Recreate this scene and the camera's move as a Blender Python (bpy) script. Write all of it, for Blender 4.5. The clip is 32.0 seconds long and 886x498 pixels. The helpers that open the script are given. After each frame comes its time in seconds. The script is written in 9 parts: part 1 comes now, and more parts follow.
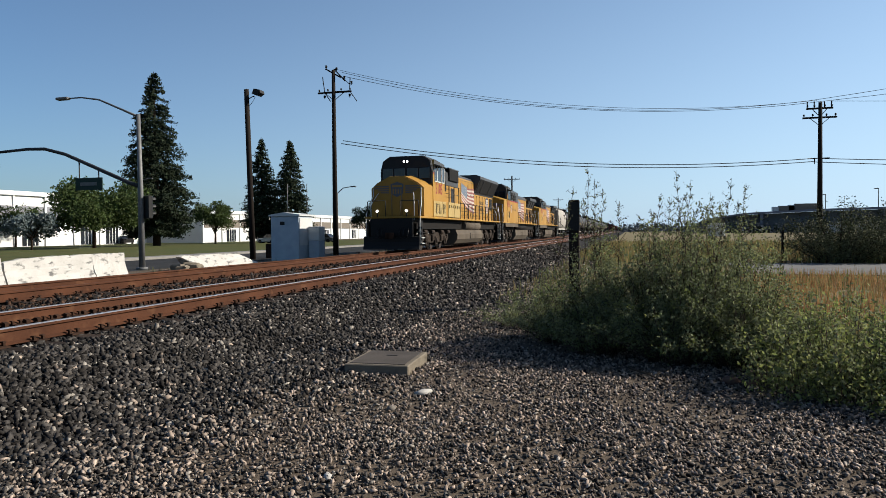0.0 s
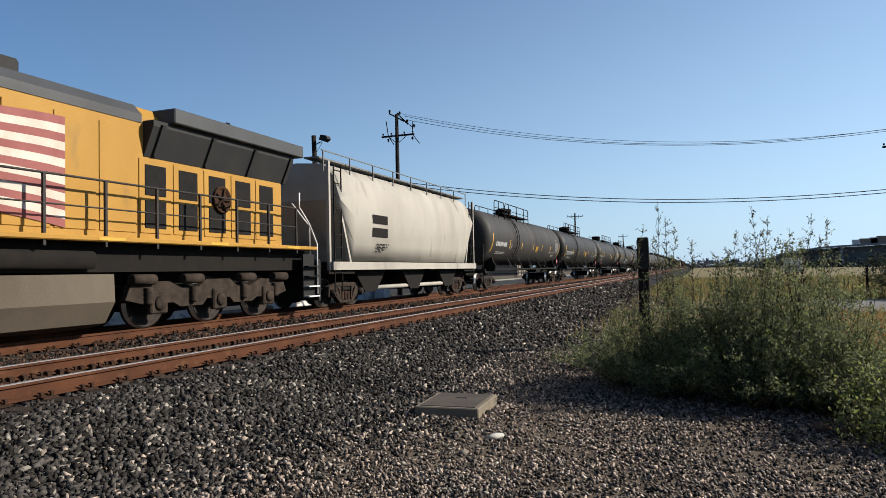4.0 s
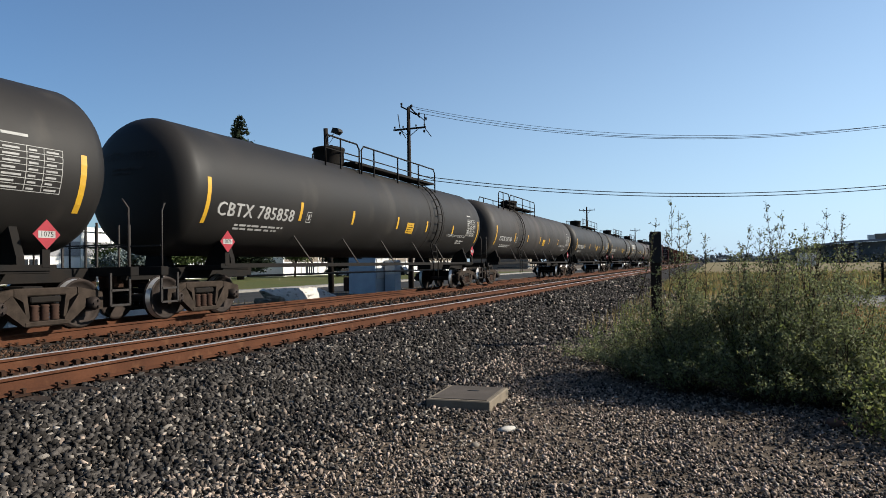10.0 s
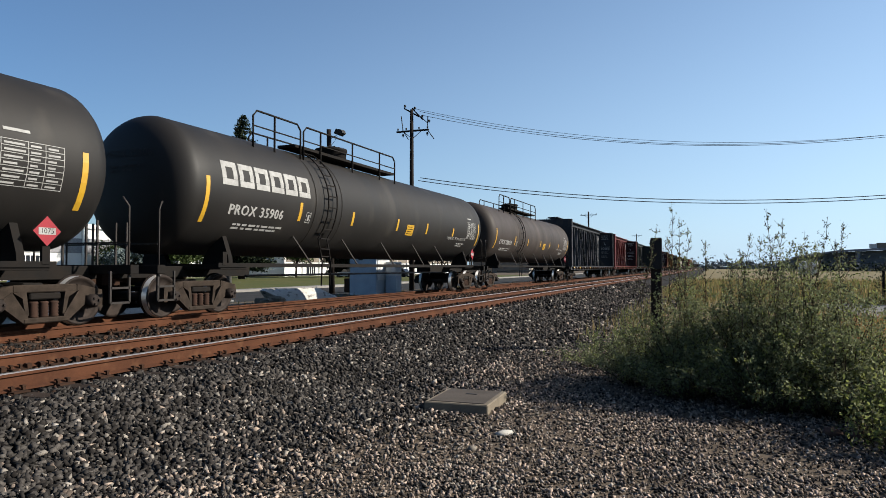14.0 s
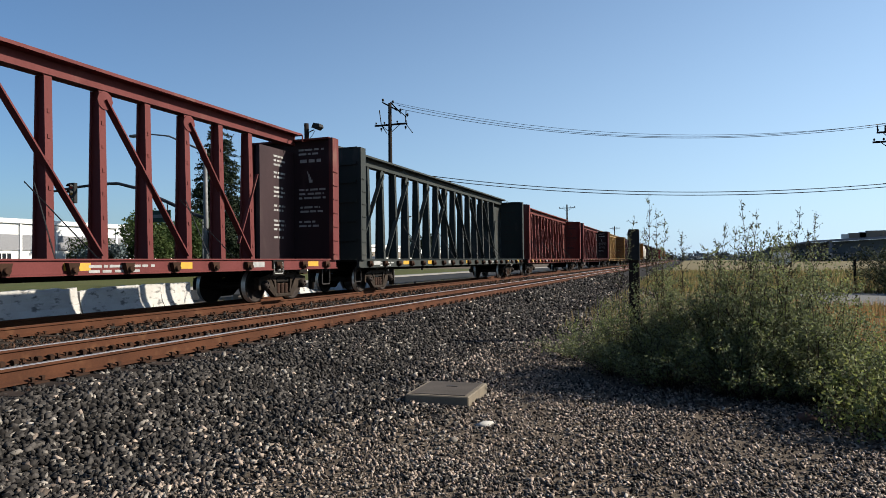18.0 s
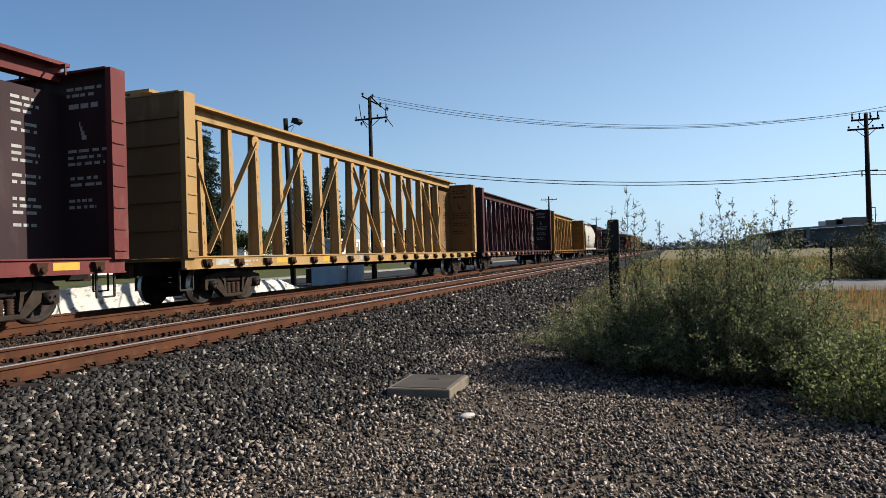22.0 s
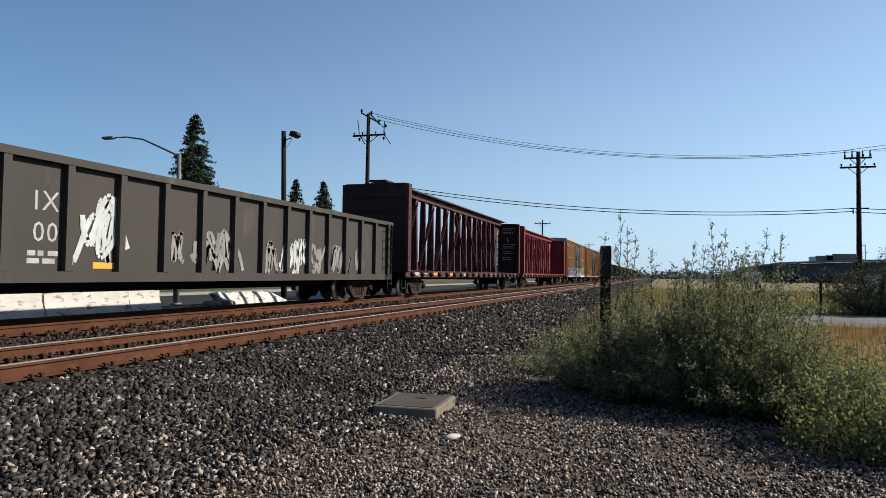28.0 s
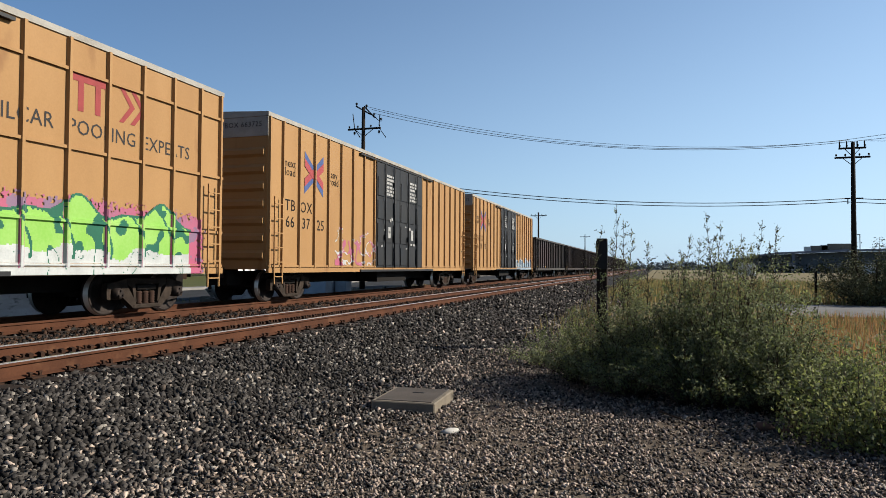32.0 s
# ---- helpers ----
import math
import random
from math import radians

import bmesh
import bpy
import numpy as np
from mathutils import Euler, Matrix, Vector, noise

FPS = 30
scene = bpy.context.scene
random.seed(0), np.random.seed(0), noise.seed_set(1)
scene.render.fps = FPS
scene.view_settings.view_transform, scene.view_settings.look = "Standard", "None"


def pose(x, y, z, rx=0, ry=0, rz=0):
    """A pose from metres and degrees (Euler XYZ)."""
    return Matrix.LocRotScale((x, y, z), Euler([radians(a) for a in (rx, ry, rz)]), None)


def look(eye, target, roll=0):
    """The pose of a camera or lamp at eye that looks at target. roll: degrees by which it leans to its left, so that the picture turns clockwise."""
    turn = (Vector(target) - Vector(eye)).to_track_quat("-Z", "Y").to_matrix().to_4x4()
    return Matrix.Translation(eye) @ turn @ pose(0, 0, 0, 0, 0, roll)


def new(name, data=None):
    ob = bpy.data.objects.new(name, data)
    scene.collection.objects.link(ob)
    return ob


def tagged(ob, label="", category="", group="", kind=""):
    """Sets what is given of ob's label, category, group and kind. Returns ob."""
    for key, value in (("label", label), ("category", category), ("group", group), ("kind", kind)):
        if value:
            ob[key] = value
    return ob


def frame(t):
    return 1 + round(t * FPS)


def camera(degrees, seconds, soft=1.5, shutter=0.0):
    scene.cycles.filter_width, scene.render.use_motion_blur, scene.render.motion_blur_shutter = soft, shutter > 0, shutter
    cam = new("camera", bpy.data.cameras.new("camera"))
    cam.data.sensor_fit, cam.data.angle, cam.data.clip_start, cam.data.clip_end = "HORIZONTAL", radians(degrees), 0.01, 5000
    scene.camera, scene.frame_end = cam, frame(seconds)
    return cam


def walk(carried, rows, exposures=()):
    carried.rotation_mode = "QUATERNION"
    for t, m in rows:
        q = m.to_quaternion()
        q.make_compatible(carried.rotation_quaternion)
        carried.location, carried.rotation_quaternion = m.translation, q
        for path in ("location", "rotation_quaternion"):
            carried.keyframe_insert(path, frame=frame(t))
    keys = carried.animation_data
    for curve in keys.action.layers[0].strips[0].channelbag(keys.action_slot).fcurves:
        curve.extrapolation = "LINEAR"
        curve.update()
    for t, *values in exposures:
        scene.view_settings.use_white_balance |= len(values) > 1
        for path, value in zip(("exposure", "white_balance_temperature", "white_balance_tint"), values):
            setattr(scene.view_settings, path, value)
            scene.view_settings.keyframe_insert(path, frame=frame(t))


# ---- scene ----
# ---- camera ----
# seconds, place in metres (z = 0 at the rail heads), yaw, pitch, roll
PATH = [
    (0.0, 0.029, 0.053, 1.021, 15.47, -1.48, 0.52),
    (0.5, 0.063, 0.046, 1.027, 14.63, -2.23, 0.89),
    (1.0, 0.060, 0.036, 1.031, 16.17, -2.19, 0.97),
    (1.5, 0.060, 0.058, 1.048, 17.16, -0.18, 0.67),
    (2.0, 0.039, 0.038, 1.056, 19.13, 0.99, 1.00),
    (2.5, 0.017, 0.040, 1.048, 19.47, 1.73, 1.28),
    (3.0, -0.028, 0.034, 1.045, 19.75, 1.78, 0.91),
    (3.5, -0.027, 0.029, 1.053, 20.41, 1.89, 1.09),
    (5.5, -0.062, -0.012, 1.041, 21.76, 1.85, 0.72),
    (6.0, -0.047, -0.020, 1.044, 22.20, 1.91, 0.21),
    (6.5, -0.026, -0.013, 1.050, 22.57, 1.81, 0.18),
    (7.0, -0.045, -0.012, 1.055, 23.36, 1.70, 0.37),
    (7.5, -0.042, -0.001, 1.049, 23.04, 1.65, 0.75),
    (8.0, -0.036, 0.008, 1.051, 22.03, 1.40, 1.27),
    (8.5, -0.014, 0.022, 1.044, 21.16, 1.49, 1.10),
    (9.0, -0.031, 0.006, 1.046, 21.44, 1.48, 1.15),
    (9.5, -0.043, 0.008, 1.047, 21.59, 1.45, 1.05),
    (10.0, -0.040, 0.002, 1.051, 21.76, 1.38, 0.96),
    (10.5, -0.048, -0.007, 1.055, 21.45, 1.17, 0.98),
    (11.0, -0.048, 0.011, 1.049, 21.21, 1.30, 0.76),
    (11.5, -0.038, 0.018, 1.046, 21.11, 1.03, 0.70),
    (12.0, -0.044, 0.012, 1.043, 20.68, 1.21, 0.60),
    (12.5, -0.044, -0.001, 1.047, 20.85, 1.50, 1.20),
    (13.0, -0.035, 0.001, 1.059, 21.22, 1.68, 0.56),
    (13.5, -0.022, 0.000, 1.062, 21.38, 1.53, -0.31),
    (14.0, -0.023, -0.012, 1.059, 21.85, 1.59, 0.07),
    (14.5, -0.030, -0.003, 1.048, 21.04, 1.42, -0.61),
    (16.5, -0.035, 0.012, 1.043, 21.07, 0.82, 0.69),
    (17.0, -0.048, 0.004, 1.044, 20.76, 0.85, 0.62),
    (17.5, -0.038, -0.005, 1.047, 20.29, 1.09, 0.82),
    (18.0, -0.021, -0.014, 1.043, 20.11, 1.07, 0.65),
    (18.5, -0.021, -0.025, 1.053, 20.60, 0.95, 0.68),
    (19.0, -0.009, -0.017, 1.046, 20.89, 0.96, 0.57),
    (19.5, 0.015, -0.019, 1.041, 21.06, 1.05, 1.53),
    (20.0, 0.027, -0.028, 1.048, 21.04, 0.89, 1.76),
    (20.5, 0.039, -0.055, 1.060, 20.30, 1.02, 1.96),
    (21.0, 0.033, -0.049, 1.055, 20.11, 0.69, 1.73),
    (21.5, 0.013, -0.029, 1.039, 19.73, 0.80, 1.24),
    (22.0, 0.022, 0.008, 1.035, 18.68, 0.49, 1.65),
    (22.5, 0.061, -0.014, 1.037, 16.89, 0.30, 1.90),
    (23.0, 0.053, -0.014, 1.045, 16.98, -0.14, 1.74),
    (23.5, 0.056, -0.015, 1.042, 16.76, -0.18, 1.26),
    (24.0, 0.040, -0.014, 1.038, 17.46, 0.74, 1.18),
    (24.5, 0.032, 0.001, 1.052, 18.14, 1.38, 0.30),
    (25.0, 0.030, -0.021, 1.033, 17.50, 1.58, -0.12),
    (25.5, 0.024, -0.004, 1.033, 17.77, 2.07, -0.60),
    (27.5, -0.008, 0.035, 1.041, 17.40, 2.17, -0.89),
    (28.0, 0.014, 0.016, 1.029, 17.98, 2.14, -0.79),
    (28.5, 0.036, 0.009, 1.049, 16.96, 1.72, -0.52),
    (29.0, 0.037, -0.007, 1.058, 17.02, 1.77, -0.59),
    (29.5, 0.024, -0.019, 1.061, 17.30, 1.88, -0.79),
    (30.0, 0.039, -0.017, 1.056, 17.30, 1.98, -0.64),
    (30.5, 0.022, -0.017, 1.047, 17.56, 1.46, -0.42),
    (31.0, 0.007, -0.018, 1.055, 17.93, 1.33, -0.53),
    (31.5, 0.006, -0.017, 1.055, 17.98, 1.33, -0.55),
    (32.0, 0.013, -0.004, 1.053, 17.67, 1.53, -0.32),
]
cam = camera(67.17, 32.0, soft=0.8)
walk(cam, [(t, pose(x, y, z, 90 + pitch, roll, yaw)) for t, x, y, z, yaw, pitch, roll in PATH], [(0, 0.84, 6150, 10), (2.5, 0.86, 6150, 10), (6.0, 1.0, 6150, 10), (25.0, 1.0, 6150, 10), (28.0, 0.92, 6150, 10), (32.0, 0.92, 6150, 10)])

# ---- light ----
SUN_WAY = Vector((1.0, 0.42, 0.62)).normalized()      # towards the sun
world = bpy.data.worlds.new("sky")
scene.world = world
world.use_nodes = True
wn = world.node_tree.nodes
wn.clear()
w_out = wn.new("ShaderNodeOutputWorld")
w_bg = wn.new("ShaderNodeBackground")
w_sky = wn.new("ShaderNodeTexSky")
w_sky.sky_type = "NISHITA"
w_sky.sun_disc = False
w_sky.sun_elevation = math.asin(SUN_WAY.z)
w_sky.sun_rotation = math.atan2(SUN_WAY.x, SUN_WAY.y)
w_sky.altitude = 30
w_sky.air_density = 1.0
w_sky.dust_density = 1.2
w_sky.ozone_density = 3.0
w_bg.inputs["Strength"].default_value = 0.07
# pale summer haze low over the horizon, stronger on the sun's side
wl = world.node_tree.links
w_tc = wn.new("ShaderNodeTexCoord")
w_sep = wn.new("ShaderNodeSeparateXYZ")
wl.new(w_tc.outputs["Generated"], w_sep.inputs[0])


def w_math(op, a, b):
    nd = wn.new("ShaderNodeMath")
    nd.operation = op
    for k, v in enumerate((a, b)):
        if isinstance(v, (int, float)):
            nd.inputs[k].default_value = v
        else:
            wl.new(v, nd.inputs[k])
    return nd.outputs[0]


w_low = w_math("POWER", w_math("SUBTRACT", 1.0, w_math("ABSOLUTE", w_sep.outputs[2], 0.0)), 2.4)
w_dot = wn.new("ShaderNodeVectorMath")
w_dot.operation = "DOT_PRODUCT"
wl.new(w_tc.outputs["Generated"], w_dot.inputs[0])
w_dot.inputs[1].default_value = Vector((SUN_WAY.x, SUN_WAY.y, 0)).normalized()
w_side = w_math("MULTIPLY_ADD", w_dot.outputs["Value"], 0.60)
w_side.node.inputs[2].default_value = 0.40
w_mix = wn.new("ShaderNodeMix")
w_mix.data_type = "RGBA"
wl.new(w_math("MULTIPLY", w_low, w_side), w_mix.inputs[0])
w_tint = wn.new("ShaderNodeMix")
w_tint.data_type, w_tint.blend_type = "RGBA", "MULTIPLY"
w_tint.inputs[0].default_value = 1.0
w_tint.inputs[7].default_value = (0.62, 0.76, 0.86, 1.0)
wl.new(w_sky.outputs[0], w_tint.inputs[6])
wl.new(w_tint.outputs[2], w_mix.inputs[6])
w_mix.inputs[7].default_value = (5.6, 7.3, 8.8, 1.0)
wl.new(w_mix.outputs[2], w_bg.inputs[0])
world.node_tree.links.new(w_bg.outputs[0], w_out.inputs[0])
sun = new("sun", bpy.data.lights.new("sun", "SUN"))
sun.data.energy = 5.0
sun.data.angle = radians(0.55)
sun.data.color = (1.0, 0.90, 0.74)
sun.matrix_world = look(SUN_WAY * 100, (0, 0, 0))
scene.view_settings.exposure = 0.0

# ---- materials ----


def rgb(c):
    return (c[0], c[1], c[2], 1.0)


def material(name, c1, c2=None, rough=0.7, metal=0.0, scale=6.0, fine=60.0, bump=0.15, spread=0.5, vary=0.0, streak=0.0, stain=None, emit=0.0, dist=0.01, thin=0.0):
    """A surface with two scales of mottling between c1 and c2, relief, and pieces that differ a little."""
    m = bpy.data.materials.new(name)
    m.use_nodes = True
    n, ln = m.node_tree.nodes, m.node_tree.links
    b = n["Principled BSDF"]
    b.inputs["Roughness"].default_value = rough
    b.inputs["Metallic"].default_value = metal
    b.inputs["Specular IOR Level"].default_value = 0.12 if rough > 0.74 else 0.22 if rough > 0.48 else 0.5
    b.inputs["Base Color"].default_value = rgb(c1)
    c2 = c2 or tuple(v * 0.7 for v in c1)
    tc = n.new("ShaderNodeTexCoord")
    mp = n.new("ShaderNodeMapping")
    ln.new(tc.outputs["Object"], mp.inputs[0])
    if streak:
        mp.inputs["Scale"].default_value = (1, 1, streak)
    big = n.new("ShaderNodeTexNoise")
    big.inputs["Scale"].default_value = scale
    big.inputs["Detail"].default_value = 5
    small = n.new("ShaderNodeTexNoise")
    small.inputs["Scale"].default_value = fine
    small.inputs["Detail"].default_value = 3
    ln.new(mp.outputs[0], big.inputs[0])
    ln.new(tc.outputs["Object"], small.inputs[0])
    mix = n.new("ShaderNodeMix")
    mix.data_type = "RGBA"
    mix.inputs[6].default_value, mix.inputs[7].default_value = rgb(c1), rgb(c2)
    add = n.new("ShaderNodeMath")
    add.operation = "MULTIPLY_ADD"
    add.inputs[1].default_value = 0.45
    ln.new(small.outputs[0], add.inputs[0])
    ln.new(big.outputs[0], add.inputs[2])
    ramp = n.new("ShaderNodeMapRange")
    ramp.inputs[1].default_value, ramp.inputs[2].default_value = 0.72 - spread * 0.4, 0.72 + spread * 0.4
    ln.new(add.outputs[0], ramp.inputs[0])
    ln.new(ramp.outputs[0], mix.inputs[0])
    col = mix.outputs[2]
    if stain:
        sn = n.new("ShaderNodeTexNoise")
        sn.inputs["Scale"].default_value = stain[1]
        sn.inputs["Detail"].default_value = 7
        ln.new(mp.outputs[0], sn.inputs[0])
        sr = n.new("ShaderNodeMapRange")
        sr.inputs[1].default_value, sr.inputs[2].default_value = stain[2], stain[2] + 0.12
        ln.new(sn.outputs[0], sr.inputs[0])
        m2 = n.new("ShaderNodeMix")
        m2.data_type = "RGBA"
        ln.new(sr.outputs[0], m2.inputs[0])
        ln.new(col, m2.inputs[6])
        m2.inputs[7].default_value = rgb(stain[0])
        col = m2.outputs[2]
    if vary:
        info = n.new("ShaderNodeObjectInfo")
        geo = n.new("ShaderNodeNewGeometry")
        sm = n.new("ShaderNodeMath")
        sm.operation = "ADD"
        fr = n.new("ShaderNodeMath")
        fr.operation = "FRACT"
        ln.new(info.outputs["Random"], sm.inputs[0])
        ln.new(geo.outputs["Random Per Island"], sm.inputs[1])
        vr = n.new("ShaderNodeMapRange")
        vr.inputs[3].default_value, vr.inputs[4].default_value = 1 - vary, 1 + vary
        ln.new(sm.outputs[0], fr.inputs[0])
        ln.new(fr.outputs[0], vr.inputs[0])
        hsv = n.new("ShaderNodeHueSaturation")
        ln.new(vr.outputs[0], hsv.inputs["Value"])
        ln.new(col, hsv.inputs["Color"])
        col = hsv.outputs[0]
    ln.new(col, b.inputs["Base Color"])
    rr = n.new("ShaderNodeMapRange")
    rr.inputs[3].default_value, rr.inputs[4].default_value = max(0.05, rough - 0.12), min(1, rough + 0.12)
    ln.new(add.outputs[0], rr.inputs[0])
    ln.new(rr.outputs[0], b.inputs["Roughness"])
    if bump:
        bp = n.new("ShaderNodeBump")
        bp.inputs["Strength"].default_value = bump
        bp.inputs["Distance"].default_value = dist
        ln.new(add.outputs[0], bp.inputs["Height"])
        ln.new(bp.outputs[0], b.inputs["Normal"])
    if emit:
        b.inputs["Emission Color"].default_value = rgb(c1)
        b.inputs["Emission Strength"].default_value = emit
    if thin:
        tr = n.new("ShaderNodeBsdfTranslucent")
        ln.new(col, tr.inputs[0])
        ms = n.new("ShaderNodeMixShader")
        ms.inputs[0].default_value = thin
        ln.new(b.outputs[0], ms.inputs[1])
        ln.new(tr.outputs[0], ms.inputs[2])
        ln.new(ms.outputs[0], n["Material Output"].inputs[0])
    return m


M_STONE = material("ballast_stone", (0.0530, 0.0470, 0.0420), (0.0260, 0.0230, 0.0208), 0.78, 0, 9, 70, 0.3, vary=0.62)
M_STONE_PALE = material("pale_stone", (0.250, 0.222, 0.192), (0.150, 0.132, 0.112), 0.88, 0, 9, 70, 0.3, vary=0.4)
M_RUST = material("rusty_rail", (0.0734, 0.029, 0.0143), (0.044, 0.0186, 0.0106), 0.85, 0.1, 1.5, 50, 0.3, stain=((0.0943, 0.0435, 0.0223), 3, 0.58))
M_RAILTOP = material("polished_rail_head", (0.55, 0.53, 0.52), (0.38, 0.34, 0.31), 0.32, 0.85, 2, 40, 0.05)
M_RUSTIRON = material("dark_rusty_iron", (0.0219, 0.0127, 0.00877), (0.0398, 0.0199, 0.0119), 0.9, 0.1, 6, 60, 0.3, vary=0.2)
M_TIE = material("weathered_sleeper_timber", (0.0339, 0.0239, 0.0187), (0.018, 0.0131, 0.0107), 0.92, 0, 4, 60, 0.5, vary=0.35)
M_CONCRETE = material("grey_concrete", (0.074, 0.063, 0.054), (0.055, 0.047, 0.041), 0.9, 0, 3, 70, 0.3)
M_CONC_EDGE = material("pale_concrete_rim", (0.159, 0.133, 0.1), (0.118, 0.0991, 0.0764), 0.9, 0, 5, 70, 0.3)
M_WHITEPAINT = material("worn_white_paint_on_concrete", (0.41, 0.392, 0.365), (0.335, 0.318, 0.292), 0.8, 0, 1.5, 40, 0.3, streak=2.6, stain=((0.115, 0.11, 0.105), 2.6, 0.555))
M_ASPHALT = material("road_asphalt", (0.0298, 0.029, 0.029), (0.0199, 0.0199, 0.0199), 0.92, 0, 0.5, 60, 0.3)
M_KERB = material("kerb_concrete", (0.2, 0.191, 0.176), (0.157, 0.148, 0.138), 0.9, 0, 2, 50, 0.2)
M_LAWN = material("mown_lawn", (0.0451, 0.0583, 0.0159), (0.0741, 0.0687, 0.0239), 0.95, 0, 0.25, 12, 0.5, dist=0.04)
M_GRASSBLADE = material("dry_grass_blade", (0.23, 0.165, 0.075), (0.15, 0.125, 0.055), 0.9, 0, 2, 20, 0, vary=0.4, thin=0.42)
M_GREENBLADE = material("green_weed_blade", (0.10, 0.12, 0.04), (0.15, 0.145, 0.055), 0.9, 0, 2, 20, 0, vary=0.4, thin=0.42)
M_ORANGEBLADE = material("orange_dry_weed", (0.27, 0.135, 0.055), (0.18, 0.10, 0.045), 0.9, 0, 2, 20, 0, vary=0.4, thin=0.42)
M_POLEWOOD = material("dark_pole_timber", (0.018, 0.0135, 0.0107), (0.0119, 0.00918, 0.00796), 0.9, 0, 5, 60, 0.4, streak=0.1)
# galvanised steel darkened to carry the shade under the signal arm
M_SHADEGALV = material("shade_darkened_galvanised_steel", (0.040, 0.042, 0.046), (0.026, 0.027, 0.030), 0.6, 0.3, 5, 60, 0.1)
M_GALV = material("galvanised_steel", (0.135, 0.135, 0.131), (0.1, 0.1, 0.1), 0.55, 0.4, 5, 60, 0.1)
M_DARKSTEEL = material("dark_steel", (0.0112, 0.0112, 0.0119), (0.0199, 0.018, 0.0167), 0.6, 0.2, 5, 60, 0.15)
M_WIRE = material("black_cable", (0.0119, 0.0119, 0.0127), None, 0.7, 0, 5, 60, 0)
M_BARK = material("brown_bark", (0.0358, 0.0239, 0.0159), (0.0199, 0.0139, 0.01), 0.95, 0, 6, 40, 0.6, dist=0.03)
M_CONIFER = material("dark_conifer_needles", (0.014, 0.022, 0.012), (0.026, 0.034, 0.018), 0.85, 0, 1, 8, 0, vary=0.45)
M_LEAF = material("broadleaf_green", (0.035, 0.058, 0.015), (0.06, 0.08, 0.024), 0.7, 0, 1, 8, 0, vary=0.45, thin=0.42)
M_BUSHLEAF = material("grey_green_leaf", (0.105, 0.122, 0.056), (0.165, 0.175, 0.092), 0.65, 0, 3, 20, 0, vary=0.6, thin=0.42)
M_BUSHLEAF2 = material("yellow_green_leaf", (0.135, 0.165, 0.042), (0.19, 0.20, 0.07), 0.7, 0, 3, 20, 0, vary=0.5, thin=0.4)
M_TWIG = material("dry_twig", (0.0557, 0.0418, 0.0279), (0.0318, 0.0239, 0.018), 0.9, 0, 8, 40, 0.2)
M_WALLWHITE = material("white_warehouse_wall", (0.608, 0.601, 0.577), (0.53, 0.523, 0.507), 0.8, 0, 0.3, 12, 0.1)
M_WALLTAN = material("tan_warehouse_wall", (0.167, 0.143, 0.115), (0.139, 0.12, 0.1), 0.85, 0, 0.3, 12, 0.1)
M_WINDOWDARK = material("dark_window_glass", (0.015, 0.018, 0.0225), None, 0.15, 0, 2, 20, 0)
# distance haze put into both colours: lightened and tinted blue-grey
M_DIM = material("haze_tinted_far_growth", (0.105, 0.119, 0.128), (0.077, 0.0868, 0.099), 0.95, 0, 0.05, 1, 0)
M_OVERPASS = material("haze_tinted_overpass_concrete", (0.16, 0.168, 0.198), (0.12, 0.128, 0.157), 0.9, 0, 0.05, 2, 0.1)
# white steel toned blue-grey, the shade put into its colour
M_BLUEGREY = material("shade_toned_white_steel", (0.34, 0.38, 0.42), (0.28, 0.32, 0.36), 0.55, 0, 2, 40, 0.1)
M_WHITESTEEL = material("white_painted_steel", (0.477, 0.477, 0.464), (0.398, 0.398, 0.385), 0.5, 0, 2, 40, 0.1)
M_SIGNGREEN = material("dark_green_street_sign", (0.00477, 0.0239, 0.0159), (0.00398, 0.018, 0.0119), 0.5, 0, 4, 40, 0)
M_BLACKPLASTIC = material("black_plastic", (0.00594, 0.00594, 0.00636), None, 0.5, 0, 5, 50, 0.05)
M_LENSRED = material("red_signal_lens", (0.25, 0.01, 0.01), None, 0.3, 0, 5, 50, 0)
M_LENSAMBER = material("amber_signal_lens", (0.25, 0.12, 0.01), None, 0.3, 0, 5, 50, 0)
M_LENSGREEN = material("green_signal_lens", (0.01, 0.2, 0.10), None, 0.3, 0, 5, 50, 0)

# ---- mesh tools ----


def part(name, bm, mat, parent=None, label="", smooth=False, m=None):
    """Links a bmesh as one mesh object, under a thing or a part."""
    me = bpy.data.meshes.new(name)
    bm.to_mesh(me)
    bm.free()
    mats = mat if isinstance(mat, (list, tuple)) else [mat]
    for x in mats:
        me.materials.append(x)
    if smooth:
        me.shade_smooth()
        me.set_sharp_from_angle(angle=radians(38))
    return place(name, me, parent, label, m)


def place(name, me, parent=None, label="", m=None):
    """One more object on a mesh that stands already."""
    ob = new(name, me)
    ob.parent = parent
    if m is not None:
        ob.matrix_basis = m
    if label:
        ob["label"] = label
    return ob


def thing(name, label, category, group="", m=None):
    ob = new(name)
    ob.empty_display_size = 0.2
    if m is not None:
        ob.matrix_basis = m
    return tagged(ob, label, category, group)


